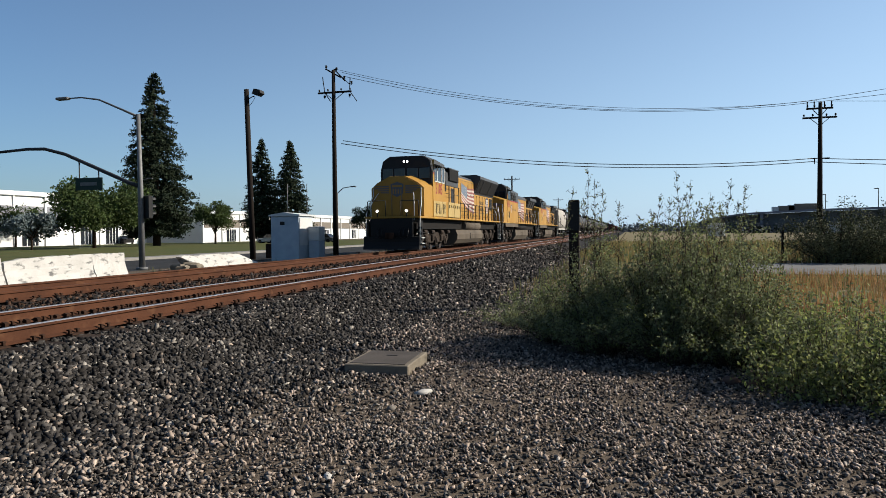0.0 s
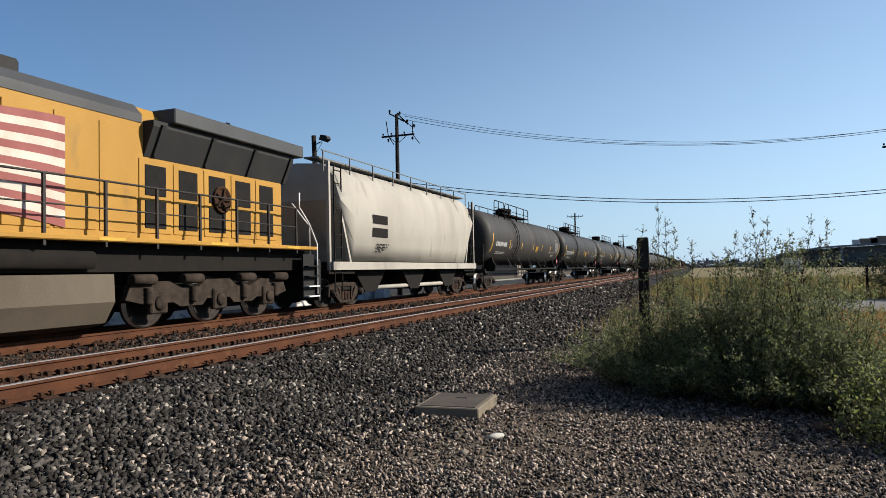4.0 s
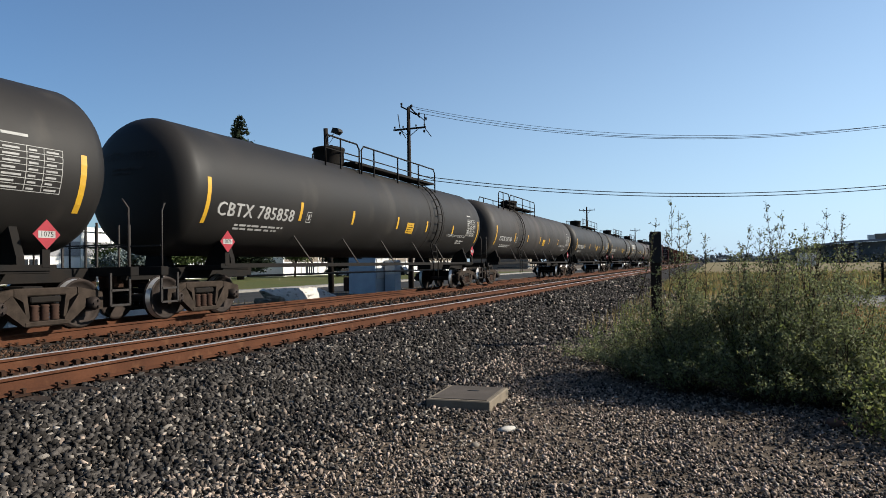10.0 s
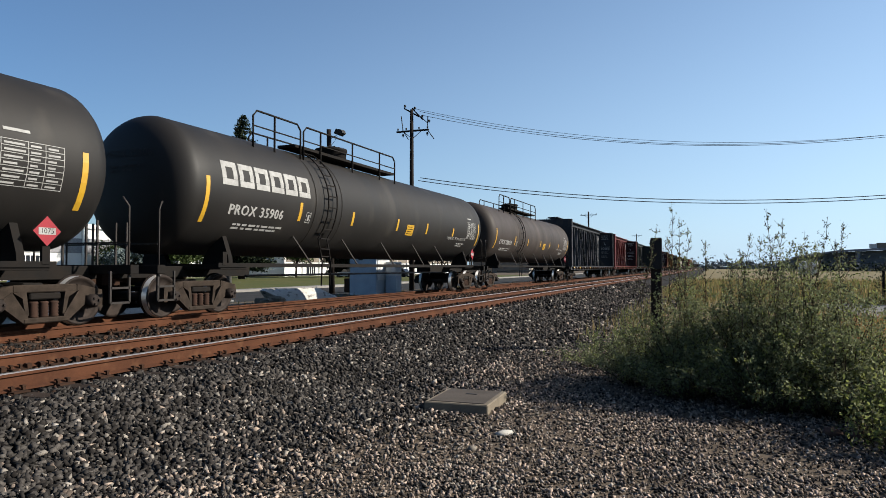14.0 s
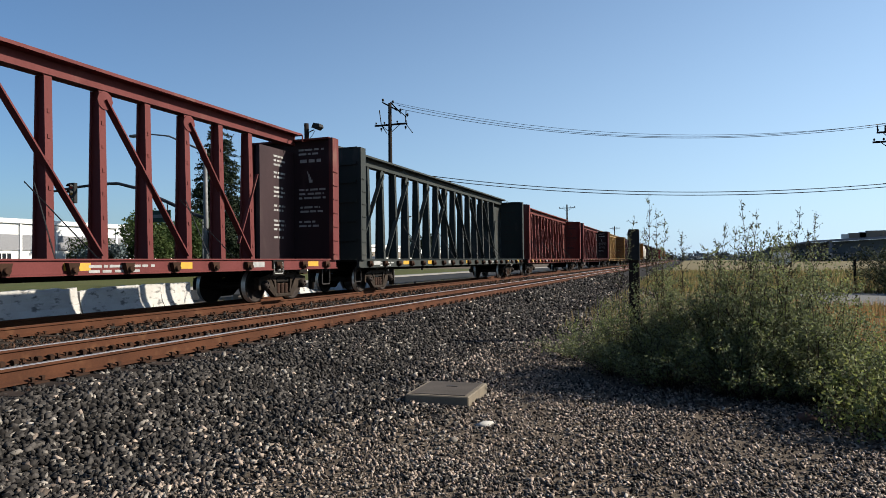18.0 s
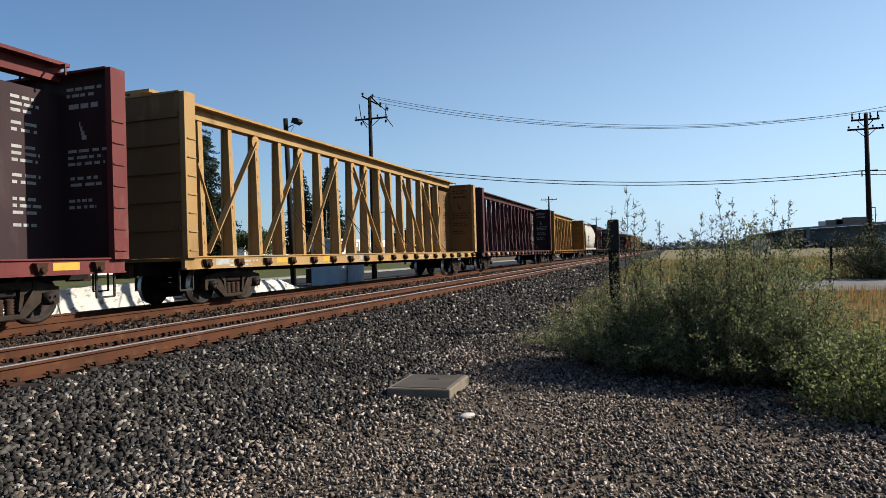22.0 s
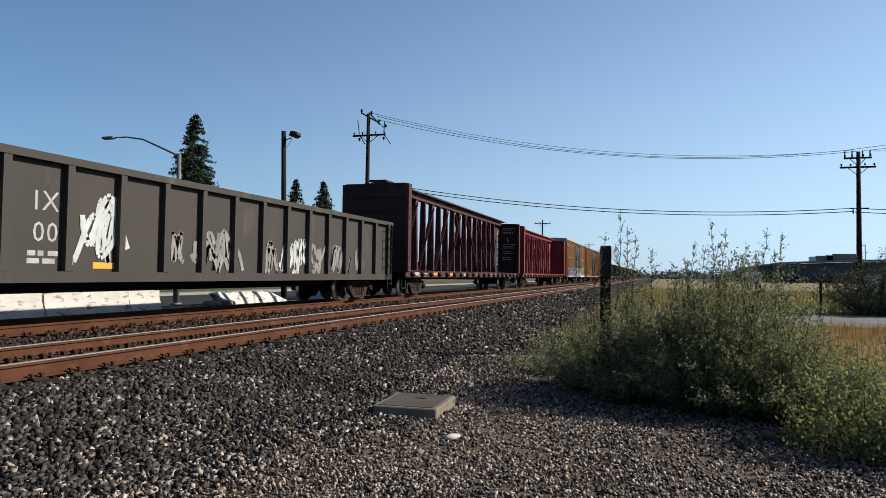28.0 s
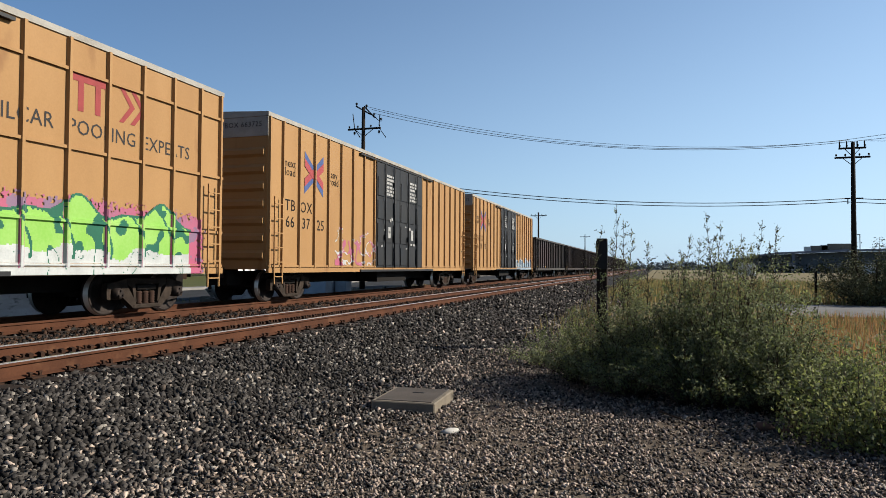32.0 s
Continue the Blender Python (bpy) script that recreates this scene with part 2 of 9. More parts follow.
def box(bm, x0, x1, y0, y1, z0, z1, mi=0, bevel=0.0):
    v = [bm.verts.new((x, y, z)) for x in (x0, x1) for y in (y0, y1) for z in (z0, z1)]
    fs = []
    for q in ((0, 1, 3, 2), (4, 6, 7, 5), (0, 4, 5, 1), (2, 3, 7, 6), (0, 2, 6, 4), (1, 5, 7, 3)):
        f = bm.faces.new([v[i] for i in q])
        f.material_index = mi
        fs.append(f)
    if bevel:
        es = list({e for f in fs for e in f.edges})
        bmesh.ops.bevel(bm, geom=es, offset=bevel, segments=1, affect="EDGES")
    return v


def bar(bm, a, b, w, h=None, mi=0, up=(0, 0, 1)):
    """A straight bar of rectangular section from a to b."""
    a, b = Vector(a), Vector(b)
    h = w if h is None else h
    d = (b - a).normalized()
    u = Vector(up)
    if abs(d.dot(u)) > 0.99:
        u = Vector((1, 0, 0))
    s = d.cross(u).normalized()
    u = s.cross(d)
    v = [bm.verts.new(p + s * sx * w / 2 + u * sz * h / 2) for p in (a, b) for sx, sz in ((-1, -1), (1, -1), (1, 1), (-1, 1))]
    for q in ((3, 2, 1, 0), (4, 5, 6, 7), (0, 1, 5, 4), (1, 2, 6, 5), (2, 3, 7, 6), (3, 0, 4, 7)):
        bm.faces.new([v[i] for i in q]).material_index = mi


def tube(bm, pts, r, n=6, mi=0, r2=None):
    """A round tube along points, tapering from r to r2, closed at its ends."""
    pts = [Vector(p) for p in pts]
    r2 = r if r2 is None else r2
    rings = []
    ref = Vector((0.3, 0.2, 1)).normalized()
    for i, p in enumerate(pts):
        d = (pts[min(i + 1, len(pts) - 1)] - pts[max(i - 1, 0)]).normalized()
        u = ref if abs(d.dot(ref)) < 0.95 else Vector((1, 0, 0))
        s = d.cross(u).normalized()
        u = s.cross(d)
        rr = r + (r2 - r) * i / max(1, len(pts) - 1)
        rings.append([bm.verts.new(p + (s * math.cos(k * math.tau / n) + u * math.sin(k * math.tau / n)) * rr) for k in range(n)])
    for a, b in zip(rings, rings[1:]):
        for k in range(n):
            f = bm.faces.new((a[k], a[(k + 1) % n], b[(k + 1) % n], b[k]))
            f.material_index = mi
            f.smooth = True
    bm.faces.new(rings[0][::-1]).material_index = mi
    bm.faces.new(rings[-1]).material_index = mi


def lathe(bm, prof, axis="y", n=32, centre=(0, 0, 0), mi=0, smooth=True):
    """Turns a profile of (place along the axis, radius) round the axis."""
    c = Vector(centre)
    rings = []
    for a, r in prof:
        ring = []
        for k in range(n):
            t = k * math.tau / n
            p, q = r * math.cos(t), r * math.sin(t)
            ring.append(bm.verts.new(c + Vector({"x": (a, p, q), "y": (q, a, p), "z": (p, q, a)}[axis])))
        rings.append(ring)
    for a, b in zip(rings, rings[1:]):
        for k in range(n):
            f = bm.faces.new((a[k], a[(k + 1) % n], b[(k + 1) % n], b[k]))
            f.material_index, f.smooth = mi, smooth
    bm.faces.new(rings[0][::-1]).material_index = mi
    bm.faces.new(rings[-1]).material_index = mi


def prism(bm, poly, y0, y1, mi=0, axis="y"):
    """Draws a closed outline out along an axis: (x, z) along y, (y, z) along x, (x, y) along z."""
    def at(p, a):
        return {"y": (p[0], a, p[1]), "x": (a, p[0], p[1]), "z": (p[0], p[1], a)}[axis]
    a = [bm.verts.new(at(p, y0)) for p in poly]
    b = [bm.verts.new(at(p, y1)) for p in poly]
    n = len(poly)
    fs = [bm.faces.new(a), bm.faces.new(b[::-1])]
    for k in range(n):
        fs.append(bm.faces.new((a[k], b[k], b[(k + 1) % n], a[(k + 1) % n])))
    for f in fs:
        f.material_index = mi
    bmesh.ops.recalc_face_normals(bm, faces=fs)


LETTERS = {}


def lettering(text, size, spacing=1.0):
    """The flat mesh of a word in the built-in font: vertices and faces, centred, x to the right and y up."""
    key = (text, size, spacing)
    if key not in LETTERS:
        cu = bpy.data.curves.new("words", "FONT")
        cu.body, cu.size, cu.align_x, cu.align_y, cu.space_character = text, size, "CENTER", "CENTER", spacing
        cu.resolution_u = 2
        ob = new("words", cu)
        bpy.context.view_layer.update()
        me = bpy.data.meshes.new_from_object(ob.evaluated_get(bpy.context.evaluated_depsgraph_get()))
        LETTERS[key] = ([tuple(v.co) for v in me.vertices], [tuple(p.vertices) for p in me.polygons])
        bpy.data.objects.remove(ob)
        bpy.data.curves.remove(cu)
        bpy.data.meshes.remove(me)
    return LETTERS[key]


def words(bm, text, size, at, mi=0, wide=1.0, spacing=1.0):
    """Lays a word into bm; at(u, v) gives the place of each point."""
    vs, fs = lettering(text, size, spacing)
    made = [bm.verts.new(at(x * wide, y)) for x, y, _ in vs]
    for f in fs:
        try:
            bm.faces.new([made[i] for i in f]).material_index = mi
        except ValueError:
            pass


def patch(bm, at, u0, u1, v0, v1, nu=1, nv=1, mi=0):
    """A sheet laid on a surface by at(u, v)."""
    g = [[bm.verts.new(at(u0 + (u1 - u0) * i / nu, v0 + (v1 - v0) * j / nv)) for j in range(nv + 1)] for i in range(nu + 1)]
    for i in range(nu):
        for j in range(nv):
            bm.faces.new((g[i][j], g[i + 1][j], g[i + 1][j + 1], g[i][j + 1])).material_index = mi


def side_at(x, yc, zc):
    """On a flat +x side: u runs towards +y, v up."""
    return lambda u, v: (x, yc + u, zc + v)


def fast_mesh(name, verts, faces_flat, n_side, mats, mat_index=None, smooth=False):
    """A mesh from arrays: faces all of n_side corners."""
    me = bpy.data.meshes.new(name)
    verts = np.asarray(verts, dtype=np.float32)
    faces_flat = np.asarray(faces_flat, dtype=np.int32).ravel()
    nf = len(faces_flat) // n_side
    me.vertices.add(len(verts))
    me.vertices.foreach_set("co", verts.ravel())
    me.loops.add(len(faces_flat))
    me.loops.foreach_set("vertex_index", faces_flat)
    me.polygons.add(nf)
    me.polygons.foreach_set("loop_start", np.arange(0, nf * n_side, n_side, dtype=np.int32))
    if mat_index is not None:
        me.polygons.foreach_set("material_index", np.asarray(mat_index, dtype=np.int32))
    if smooth:
        me.polygons.foreach_set("use_smooth", np.ones(nf, dtype=bool))
    for m in mats:
        me.materials.append(m)
    me.update()
    me.validate()
    return me

# ---- ground and tracks ----
NEAR, FAR = -7.345, -11.69          # the two track centres
GROUND = -0.60


def smooth_step(a, b, x):
    t = min(1.0, max(0.0, (x - a) / (b - a)))
    return t * t * (3 - 2 * t)


def ground_z(x, y):
    z = GROUND
    if x > -9.5:
        z += 0.36 * (1 - smooth_step(-5.75, -4.1, x))
    else:
        z += 0.36 * smooth_step(-15.4, -13.6, x)
    z -= 0.05 * (1 - smooth_step(0.0, 0.9, abs(x + 9.5)))
    if -6 < x < 30 and -10 < y < 60:
        z += 0.035 * noise.noise((x * 0.5, y * 0.5, 0)) + 0.012 * noise.noise((x * 2.1, y * 2.1, 3))
    return z


def ground_material():
    """Ballast bed, dirt and dry field, blended by the sheet's own zones with ragged edges."""
    m = bpy.data.materials.new("ballast_dirt_and_field")
    m.use_nodes = True
    n, ln = m.node_tree.nodes, m.node_tree.links
    b = n["Principled BSDF"]
    b.inputs["Roughness"].default_value = 0.95
    b.inputs["Specular IOR Level"].default_value = 0.1
    tc = n.new("ShaderNodeTexCoord")

    def tex(scale, detail=5):
        t = n.new("ShaderNodeTexNoise")
        t.inputs["Scale"].default_value, t.inputs["Detail"].default_value = scale, detail
        ln.new(tc.outputs["Object"], t.inputs[0])
        return t.outputs[0]

    def mixed(fac, c1, c2):
        x = n.new("ShaderNodeMix")
        x.data_type = "RGBA"
        ln.new(fac, x.inputs[0])
        for k, c in ((6, c1), (7, c2)):
            if isinstance(c, tuple):
                x.inputs[k].default_value = rgb(c)
            else:
                ln.new(c, x.inputs[k])
        return x.outputs[2]

    def zone(name, ragged):
        at = n.new("ShaderNodeAttribute")
        at.attribute_name = name
        ad = n.new("ShaderNodeMath")
        ad.operation = "ADD"
        ln.new(at.outputs["Fac"], ad.inputs[0])
        ln.new(ragged, ad.inputs[1])
        r = n.new("ShaderNodeMapRange")
        r.inputs[1].default_value, r.inputs[2].default_value = 0.85, 1.15
        ln.new(ad.outputs[0], r.inputs[0])
        return r.outputs[0]

    grain, patch_noise, edge = tex(42, 4), tex(1.1), tex(2.2, 6)
    # bed kept nearly black to paint in the shade of gaps between stones
    ballast = mixed(grain, (0.0180, 0.0160, 0.0145), (0.0085, 0.0074, 0.0068))
    # brown dirt, lightened further to stand for glare on the sun's side
    dirt = mixed(patch_noise, (0.125, 0.096, 0.070), (0.060, 0.047, 0.036))
    dirt = mixed(grain, dirt, (0.075, 0.058, 0.043))
    field = mixed(tex(0.15), (0.17, 0.135, 0.075), (0.11, 0.095, 0.05))
    col = mixed(zone("zone_dirt", edge), ballast, dirt)
    col = mixed(zone("zone_field", edge), col, field)
    ln.new(col, b.inputs["Base Color"])
    bp = n.new("ShaderNodeBump")
    bp.inputs["Strength"].default_value, bp.inputs["Distance"].default_value = 0.5, 0.025
    ln.new(grain, bp.inputs["Height"])
    ln.new(bp.outputs[0], b.inputs["Normal"])
    return m


def build_ground():
    xs = [-3000, -900, -300, -120, -60, -40, -30, -22, -18, -16] + [-15.5 + 0.25 * i for i in range(12)]
    xs += [-12.4 + 0.4 * i for i in range(16)] + [-6.0 + 0.15 * i for i in range(15)] + [-3.7 + 0.3 * i for i in range(34)]
    xs += [6.8 + 0.4 * i for i in range(12)] + [12, 14, 17, 22, 30, 45, 70, 120, 300, 900, 3000]
    ys = [-400, -100, -40, -20, -10, -5, -2] + [-1 + 0.35 * i for i in range(56)] + [19 + i for i in range(22)]
    ys += [42, 46, 52, 60, 75, 95, 120, 160, 220, 300, 420, 600, 900, 1400, 2200, 3500]
    bm = bmesh.new()
    dirt, field = bm.verts.layers.float.new("zone_dirt"), bm.verts.layers.float.new("zone_field")
    grid = [[bm.verts.new((x, y, ground_z(x, y))) for y in ys] for x in xs]
    for col in grid:
        for v in col:
            x, y = v.co.x, v.co.y
            edge = -3.4 + 1.8 * smooth_step(7, 12, y)
            v[dirt] = max(smooth_step(edge - 1.0, edge + 1.0, x), 1 - smooth_step(-16.5, -15.5, x))
            v[field] = max(smooth_step(2.4, 4.4, x - 0.25 * max(0, 8 - y)), smooth_step(16, 20, y) * smooth_step(-3.0, -1.4, x))
    for i in range(len(xs) - 1):
        for j in range(len(ys) - 1):
            bm.faces.new((grid[i][j], grid[i + 1][j], grid[i + 1][j + 1], grid[i][j + 1])).smooth = True
    tagged(part("ground", bm, ground_material()), "grey ballast, dry brown dirt and yellow grass field", "ground", kind="structure")


RAIL = [(-0.075, -0.186), (0.075, -0.186), (0.075, -0.175), (0.012, -0.155), (0.010, -0.05), (0.036, -0.038), (0.036, -0.008), (0.028, 0.0),
        (-0.028, 0.0), (-0.036, -0.008), (-0.036, -0.038), (-0.010, -0.05), (-0.012, -0.155), (-0.075, -0.175)]


def rail_mesh(y0, y1, bright):
    bm = bmesh.new()
    prism(bm, RAIL, y0, y1)
    for f in bm.faces:
        c = f.calc_center_median()
        if f.normal.z > 0.5 and c.z > -0.01:
            f.material_index = 1 if bright else 0
    return bm


def build_track(name, cx, bright, label):
    tr = thing(name, label, "railway track")
    for s in (-1, 1):
        part("rail", rail_mesh(-80, 1500, bright), [M_RUST, M_RAILTOP], tr, m=Matrix.Translation((cx + s * 0.725, 0, 0)))
    bm = bmesh.new()
    box(bm, -1.28, 1.28, -0.115, 0.115, -0.40, -0.195, bevel=0.012)
    tie = part("sleeper", bm, M_TIE, tr, m=pose(cx, -6, 0))
    bm = bmesh.new()
    box(bm, -0.17, 0.17, -0.09, 0.09, -0.196, -0.178)
    for sx in (-1, 1):
        for sy in (-0.06, 0.06):
            box(bm, sx * 0.10 - 0.014, sx * 0.10 + 0.014, sy - 0.014, sy + 0.014, -0.18, -0.13)
            box(bm, sx * 0.092 - 0.024, sx * 0.092 + 0.024, sy - 0.02, sy + 0.02, -0.145, -0.128)
    for sy in (-0.165, 0.165):
        prism(bm, [(-0.125, -0.20), (0.05, -0.20), (0.05, -0.172), (-0.03, -0.150), (-0.075, -0.128), (-0.125, -0.145)], sy - 0.032, sy + 0.032)
    plate = part("tie_plate", bm, M_RUSTIRON, tr, "rusty tie plate with spikes and rail anchor", m=pose(cx + 0.725, -6, 0))
    plate_b = place("tie_plate", plate.data, tr, m=pose(cx - 0.725, -6, 0, 0, 0, 180))
    rnd = random.Random(5)
    for i in range(1, 140):
        y = -6 + i * 0.508
        place("sleeper", tie.data, tr, m=pose(cx + rnd.uniform(-0.08, 0.08), y + rnd.uniform(-0.03, 0.03), rnd.uniform(-0.012, 0.006), 0, 0, rnd.uniform(-1.2, 1.2)))
        if i < 110:
            place("tie_plate", plate.data, tr, m=pose(cx + 0.725, y, 0))
            place("tie_plate", plate.data, tr, m=pose(cx - 0.725, y, 0, 0, 0, 180))
    bm = bmesh.new()
    for i in range(140, 420):
        y = -6 + i * 0.508
        box(bm, cx - 1.28, cx + 1.28, y - 0.11, y + 0.11, -0.3, -0.197)
    far = part("sleeper", bm, M_TIE, tr)
    far["kind"] = "stuff"
    return tr


# ---- street beyond the tracks ----


def build_street():
    bm = bmesh.new()
    box(bm, -29.4, -21.0, -80, 600, -0.75, GROUND + 0.012)
    tagged(part("road", bm, M_ASPHALT), "grey asphalt road beside the railway", "road", kind="structure")
    bm = bmesh.new()
    box(bm, -31.0, -29.42, -80, 600, -0.75, GROUND + 0.16, bevel=0.02)
    tagged(part("pavement", bm, M_KERB), "pale concrete pavement with kerb", "pavement", kind="structure")
    bm = bmesh.new()
    box(bm, -78, -31.02, -60, 130, -0.75, GROUND + 0.13)
    tagged(part("lawn", bm, M_LAWN), "mown green lawn with yellowed patches", "lawn", kind="structure")
    bm = bmesh.new()
    box(bm, 4.4, 90, 25.4, 33.4, -0.75, GROUND + 0.05)
    tagged(part("side_road", bm, material("gravel_lane", (0.143, 0.138, 0.133), (0.106, 0.101, 0.0979), 0.95, 0, 1, 40, 0.3)), "pale grey gravel lane across the field", "road", kind="structure")


def rough_block(profile, seed, n=16, chip=0.022):
    """Cast concrete drawn along y: profile(t) gives the section's points at 0..1, with knocked and uneven edges."""
    rng = random.Random(seed)
    bm = bmesh.new()
    rows = []
    for k in range(n + 1):
        sec = profile(k / n)
        knock = rng.choice((0, 0, 0, 1, 2)) * chip
        rows.append([bm.verts.new((x + rng.uniform(-chip, chip) * 0.4, y + rng.uniform(-chip, chip), z - (knock if z > 0.5 else 0) + rng.uniform(-chip, chip) * 0.3 * (z > 0.01))) for x, y, z in sec])
    m = len(rows[0])
    for a, b in zip(rows, rows[1:]):
        for q in range(m):
            bm.faces.new((a[q], b[q], b[(q + 1) % m], a[(q + 1) % m]))
    bm.faces.new(rows[0])
    bm.faces.new(rows[-1][::-1])
    bmesh.ops.recalc_face_normals(bm, faces=bm.faces)
    return bm


def barrier(y0, y1, x, seed, drop=0.0):
    """A jersey barrier, its profile drawn along the tracks; drop lowers its first end's crest."""
    b = thing("jersey_barrier", "concrete jersey barrier with chipped white paint", "traffic barrier", "barriers along the road", pose(x, y0, GROUND))
    sec = [(-0.30, 0), (0.30, 0), (0.30, 0.08), (0.19, 0.30), (0.12, 0.58), (0.09, 0.93), (-0.09, 0.93), (-0.13, 0.33), (-0.30, 0.08)]
    part("body", rough_block(lambda t: [(p, (y1 - y0) * t, q * (1 - drop * max(0, 1 - t * 3.2) ** 1.5)) for p, q in sec], seed), M_WHITEPAINT, b)


def build_barriers():
    barrier(13.0, 16.28, -18.75, 1)
    barrier(16.36, 19.9, -18.75, 2, 0.16)
    barrier(19.93, 21.52, -18.75, 3)
    # a lower block, fallen on its side, whose far end runs down to the ground
    b = thing("jersey_barrier", "fallen white concrete barrier with a sloping end", "traffic barrier", "barriers along the road", pose(-18.9, 25.0, GROUND))

    def lying(t):
        top = 0.68 - 0.05 * t - 0.30 * smooth_step(0.86, 1.0, t)
        return [(-0.42, 1.1 + 5.1 * t, 0.0), (0.42, 1.3 + 4.9 * t, 0.0), (0.26, 0.7 + 5.2 * t, top * 0.55), (0.06, 0.15 + 5.2 * t, top), (-0.24, 0.15 + 5.2 * t, top)]
    part("body", rough_block(lying, 5, 18, 0.03), M_WHITEPAINT, b)
    rng = random.Random(9)
    for k in range(5):
        bm = bmesh.new()
        w = rng.uniform(0.16, 0.34)
        box(bm, -w, w, -w * 0.8, w * 0.8, 0, w * 1.1, bevel=w * 0.22)
        for v in bm.verts:
            v.co += Vector((rng.uniform(-0.05, 0.05), rng.uniform(-0.05, 0.05), rng.uniform(-0.04, 0.04)))
        lump = part("concrete_lump", bm, M_CONC_EDGE, None, "", m=pose(-18.75 + rng.uniform(-0.2, 0.3), 24.75 + k * 0.27, GROUND - 0.02, 0, 0, rng.uniform(0, 90)))
        tagged(lump, "dark broken concrete lump beside the fallen barrier", "rubble", "broken concrete by the barrier")


def build_vault():
    v = thing("utility_vault", "concrete utility vault with a flat lid in the gravel", "utility box", m=pose(-2.74, 7.55, GROUND, 0, 0, 3))
    bm = bmesh.new()
    box(bm, -0.39, 0.37, -0.45, 0.45, -0.15, 0.12, bevel=0.012)
    part("body", bm, M_CONC_EDGE, v)
    bm = bmesh.new()
    box(bm, -0.342, 0.322, -0.402, 0.402, 0.11, 0.128, bevel=0.006)
    lid = part("lid", bm, M_CONCRETE, v, "grey brown concrete lid")
    bm = bmesh.new()
    box(bm, -0.07, 0.07, -0.022, 0.022, 0.12, 0.133, bevel=0.004)
    part("lifting_slot", bm, M_DARKSTEEL, lid, m=pose(0.02, 0.10, 0))


def cross_arm(bm, y, z, w, pole_x=0):
    box(bm, -w / 2, w / 2, y - 0.06, y + 0.06, z - 0.06, z + 0.06)


def insulator(parent, x, y, z, s=1.0):
    bm = bmesh.new()
    lathe(bm, [(0, 0.02 * s), (0.06 * s, 0.02 * s), (0.07 * s, 0.07 * s), (0.12 * s, 0.05 * s), (0.14 * s, 0.075 * s), (0.2 * s, 0.04 * s)], "z", 8)
    part("insulator", bm, M_DARKSTEEL, parent, m=pose(x, y, z))


def build_pole(x, y, top, arms, lean=0.0, turn=0.0):
    p = thing("utility_pole", "tall dark wooden power pole with cross-arms", "utility pole", "power poles", pose(x, y, GROUND, 0, lean, turn))
    bm = bmesh.new()
    tube(bm, [(0, 0, -0.2), (0, 0, top * 0.5), (0, 0, top)], 0.20, 10, r2=0.125)
    part("pole", bm, M_POLEWOOD, p)
    for z, w, dy in arms:
        bm = bmesh.new()
        cross_arm(bm, 0.16 + dy, z, w)
        bar(bm, (-w * 0.3, 0.16 + dy, z), (0, 0.10 + dy, z - 0.6), 0.04)
        bar(bm, (w * 0.3, 0.16 + dy, z), (0, 0.10 + dy, z - 0.6), 0.04)
        part("cross_arm", bm, M_POLEWOOD, p)
        for fx in (-0.46, -0.2, 0.2, 0.46):
            insulator(p, fx * w, 0.16 + dy, z + 0.06)
    return p


def wire(name, a, b, sag, r=0.017, n=24, label="sagging black overhead cable"):
    a, b = Vector(a), Vector(b)
    bm = bmesh.new()
    tube(bm, [a.lerp(b, i / n) - Vector((0, 0, sag * 4 * (i / n) * (1 - i / n))) for i in range(n + 1)], r, 5)
    tagged(part(name, bm, M_WIRE, smooth=False), label, "cable", "overhead cables")


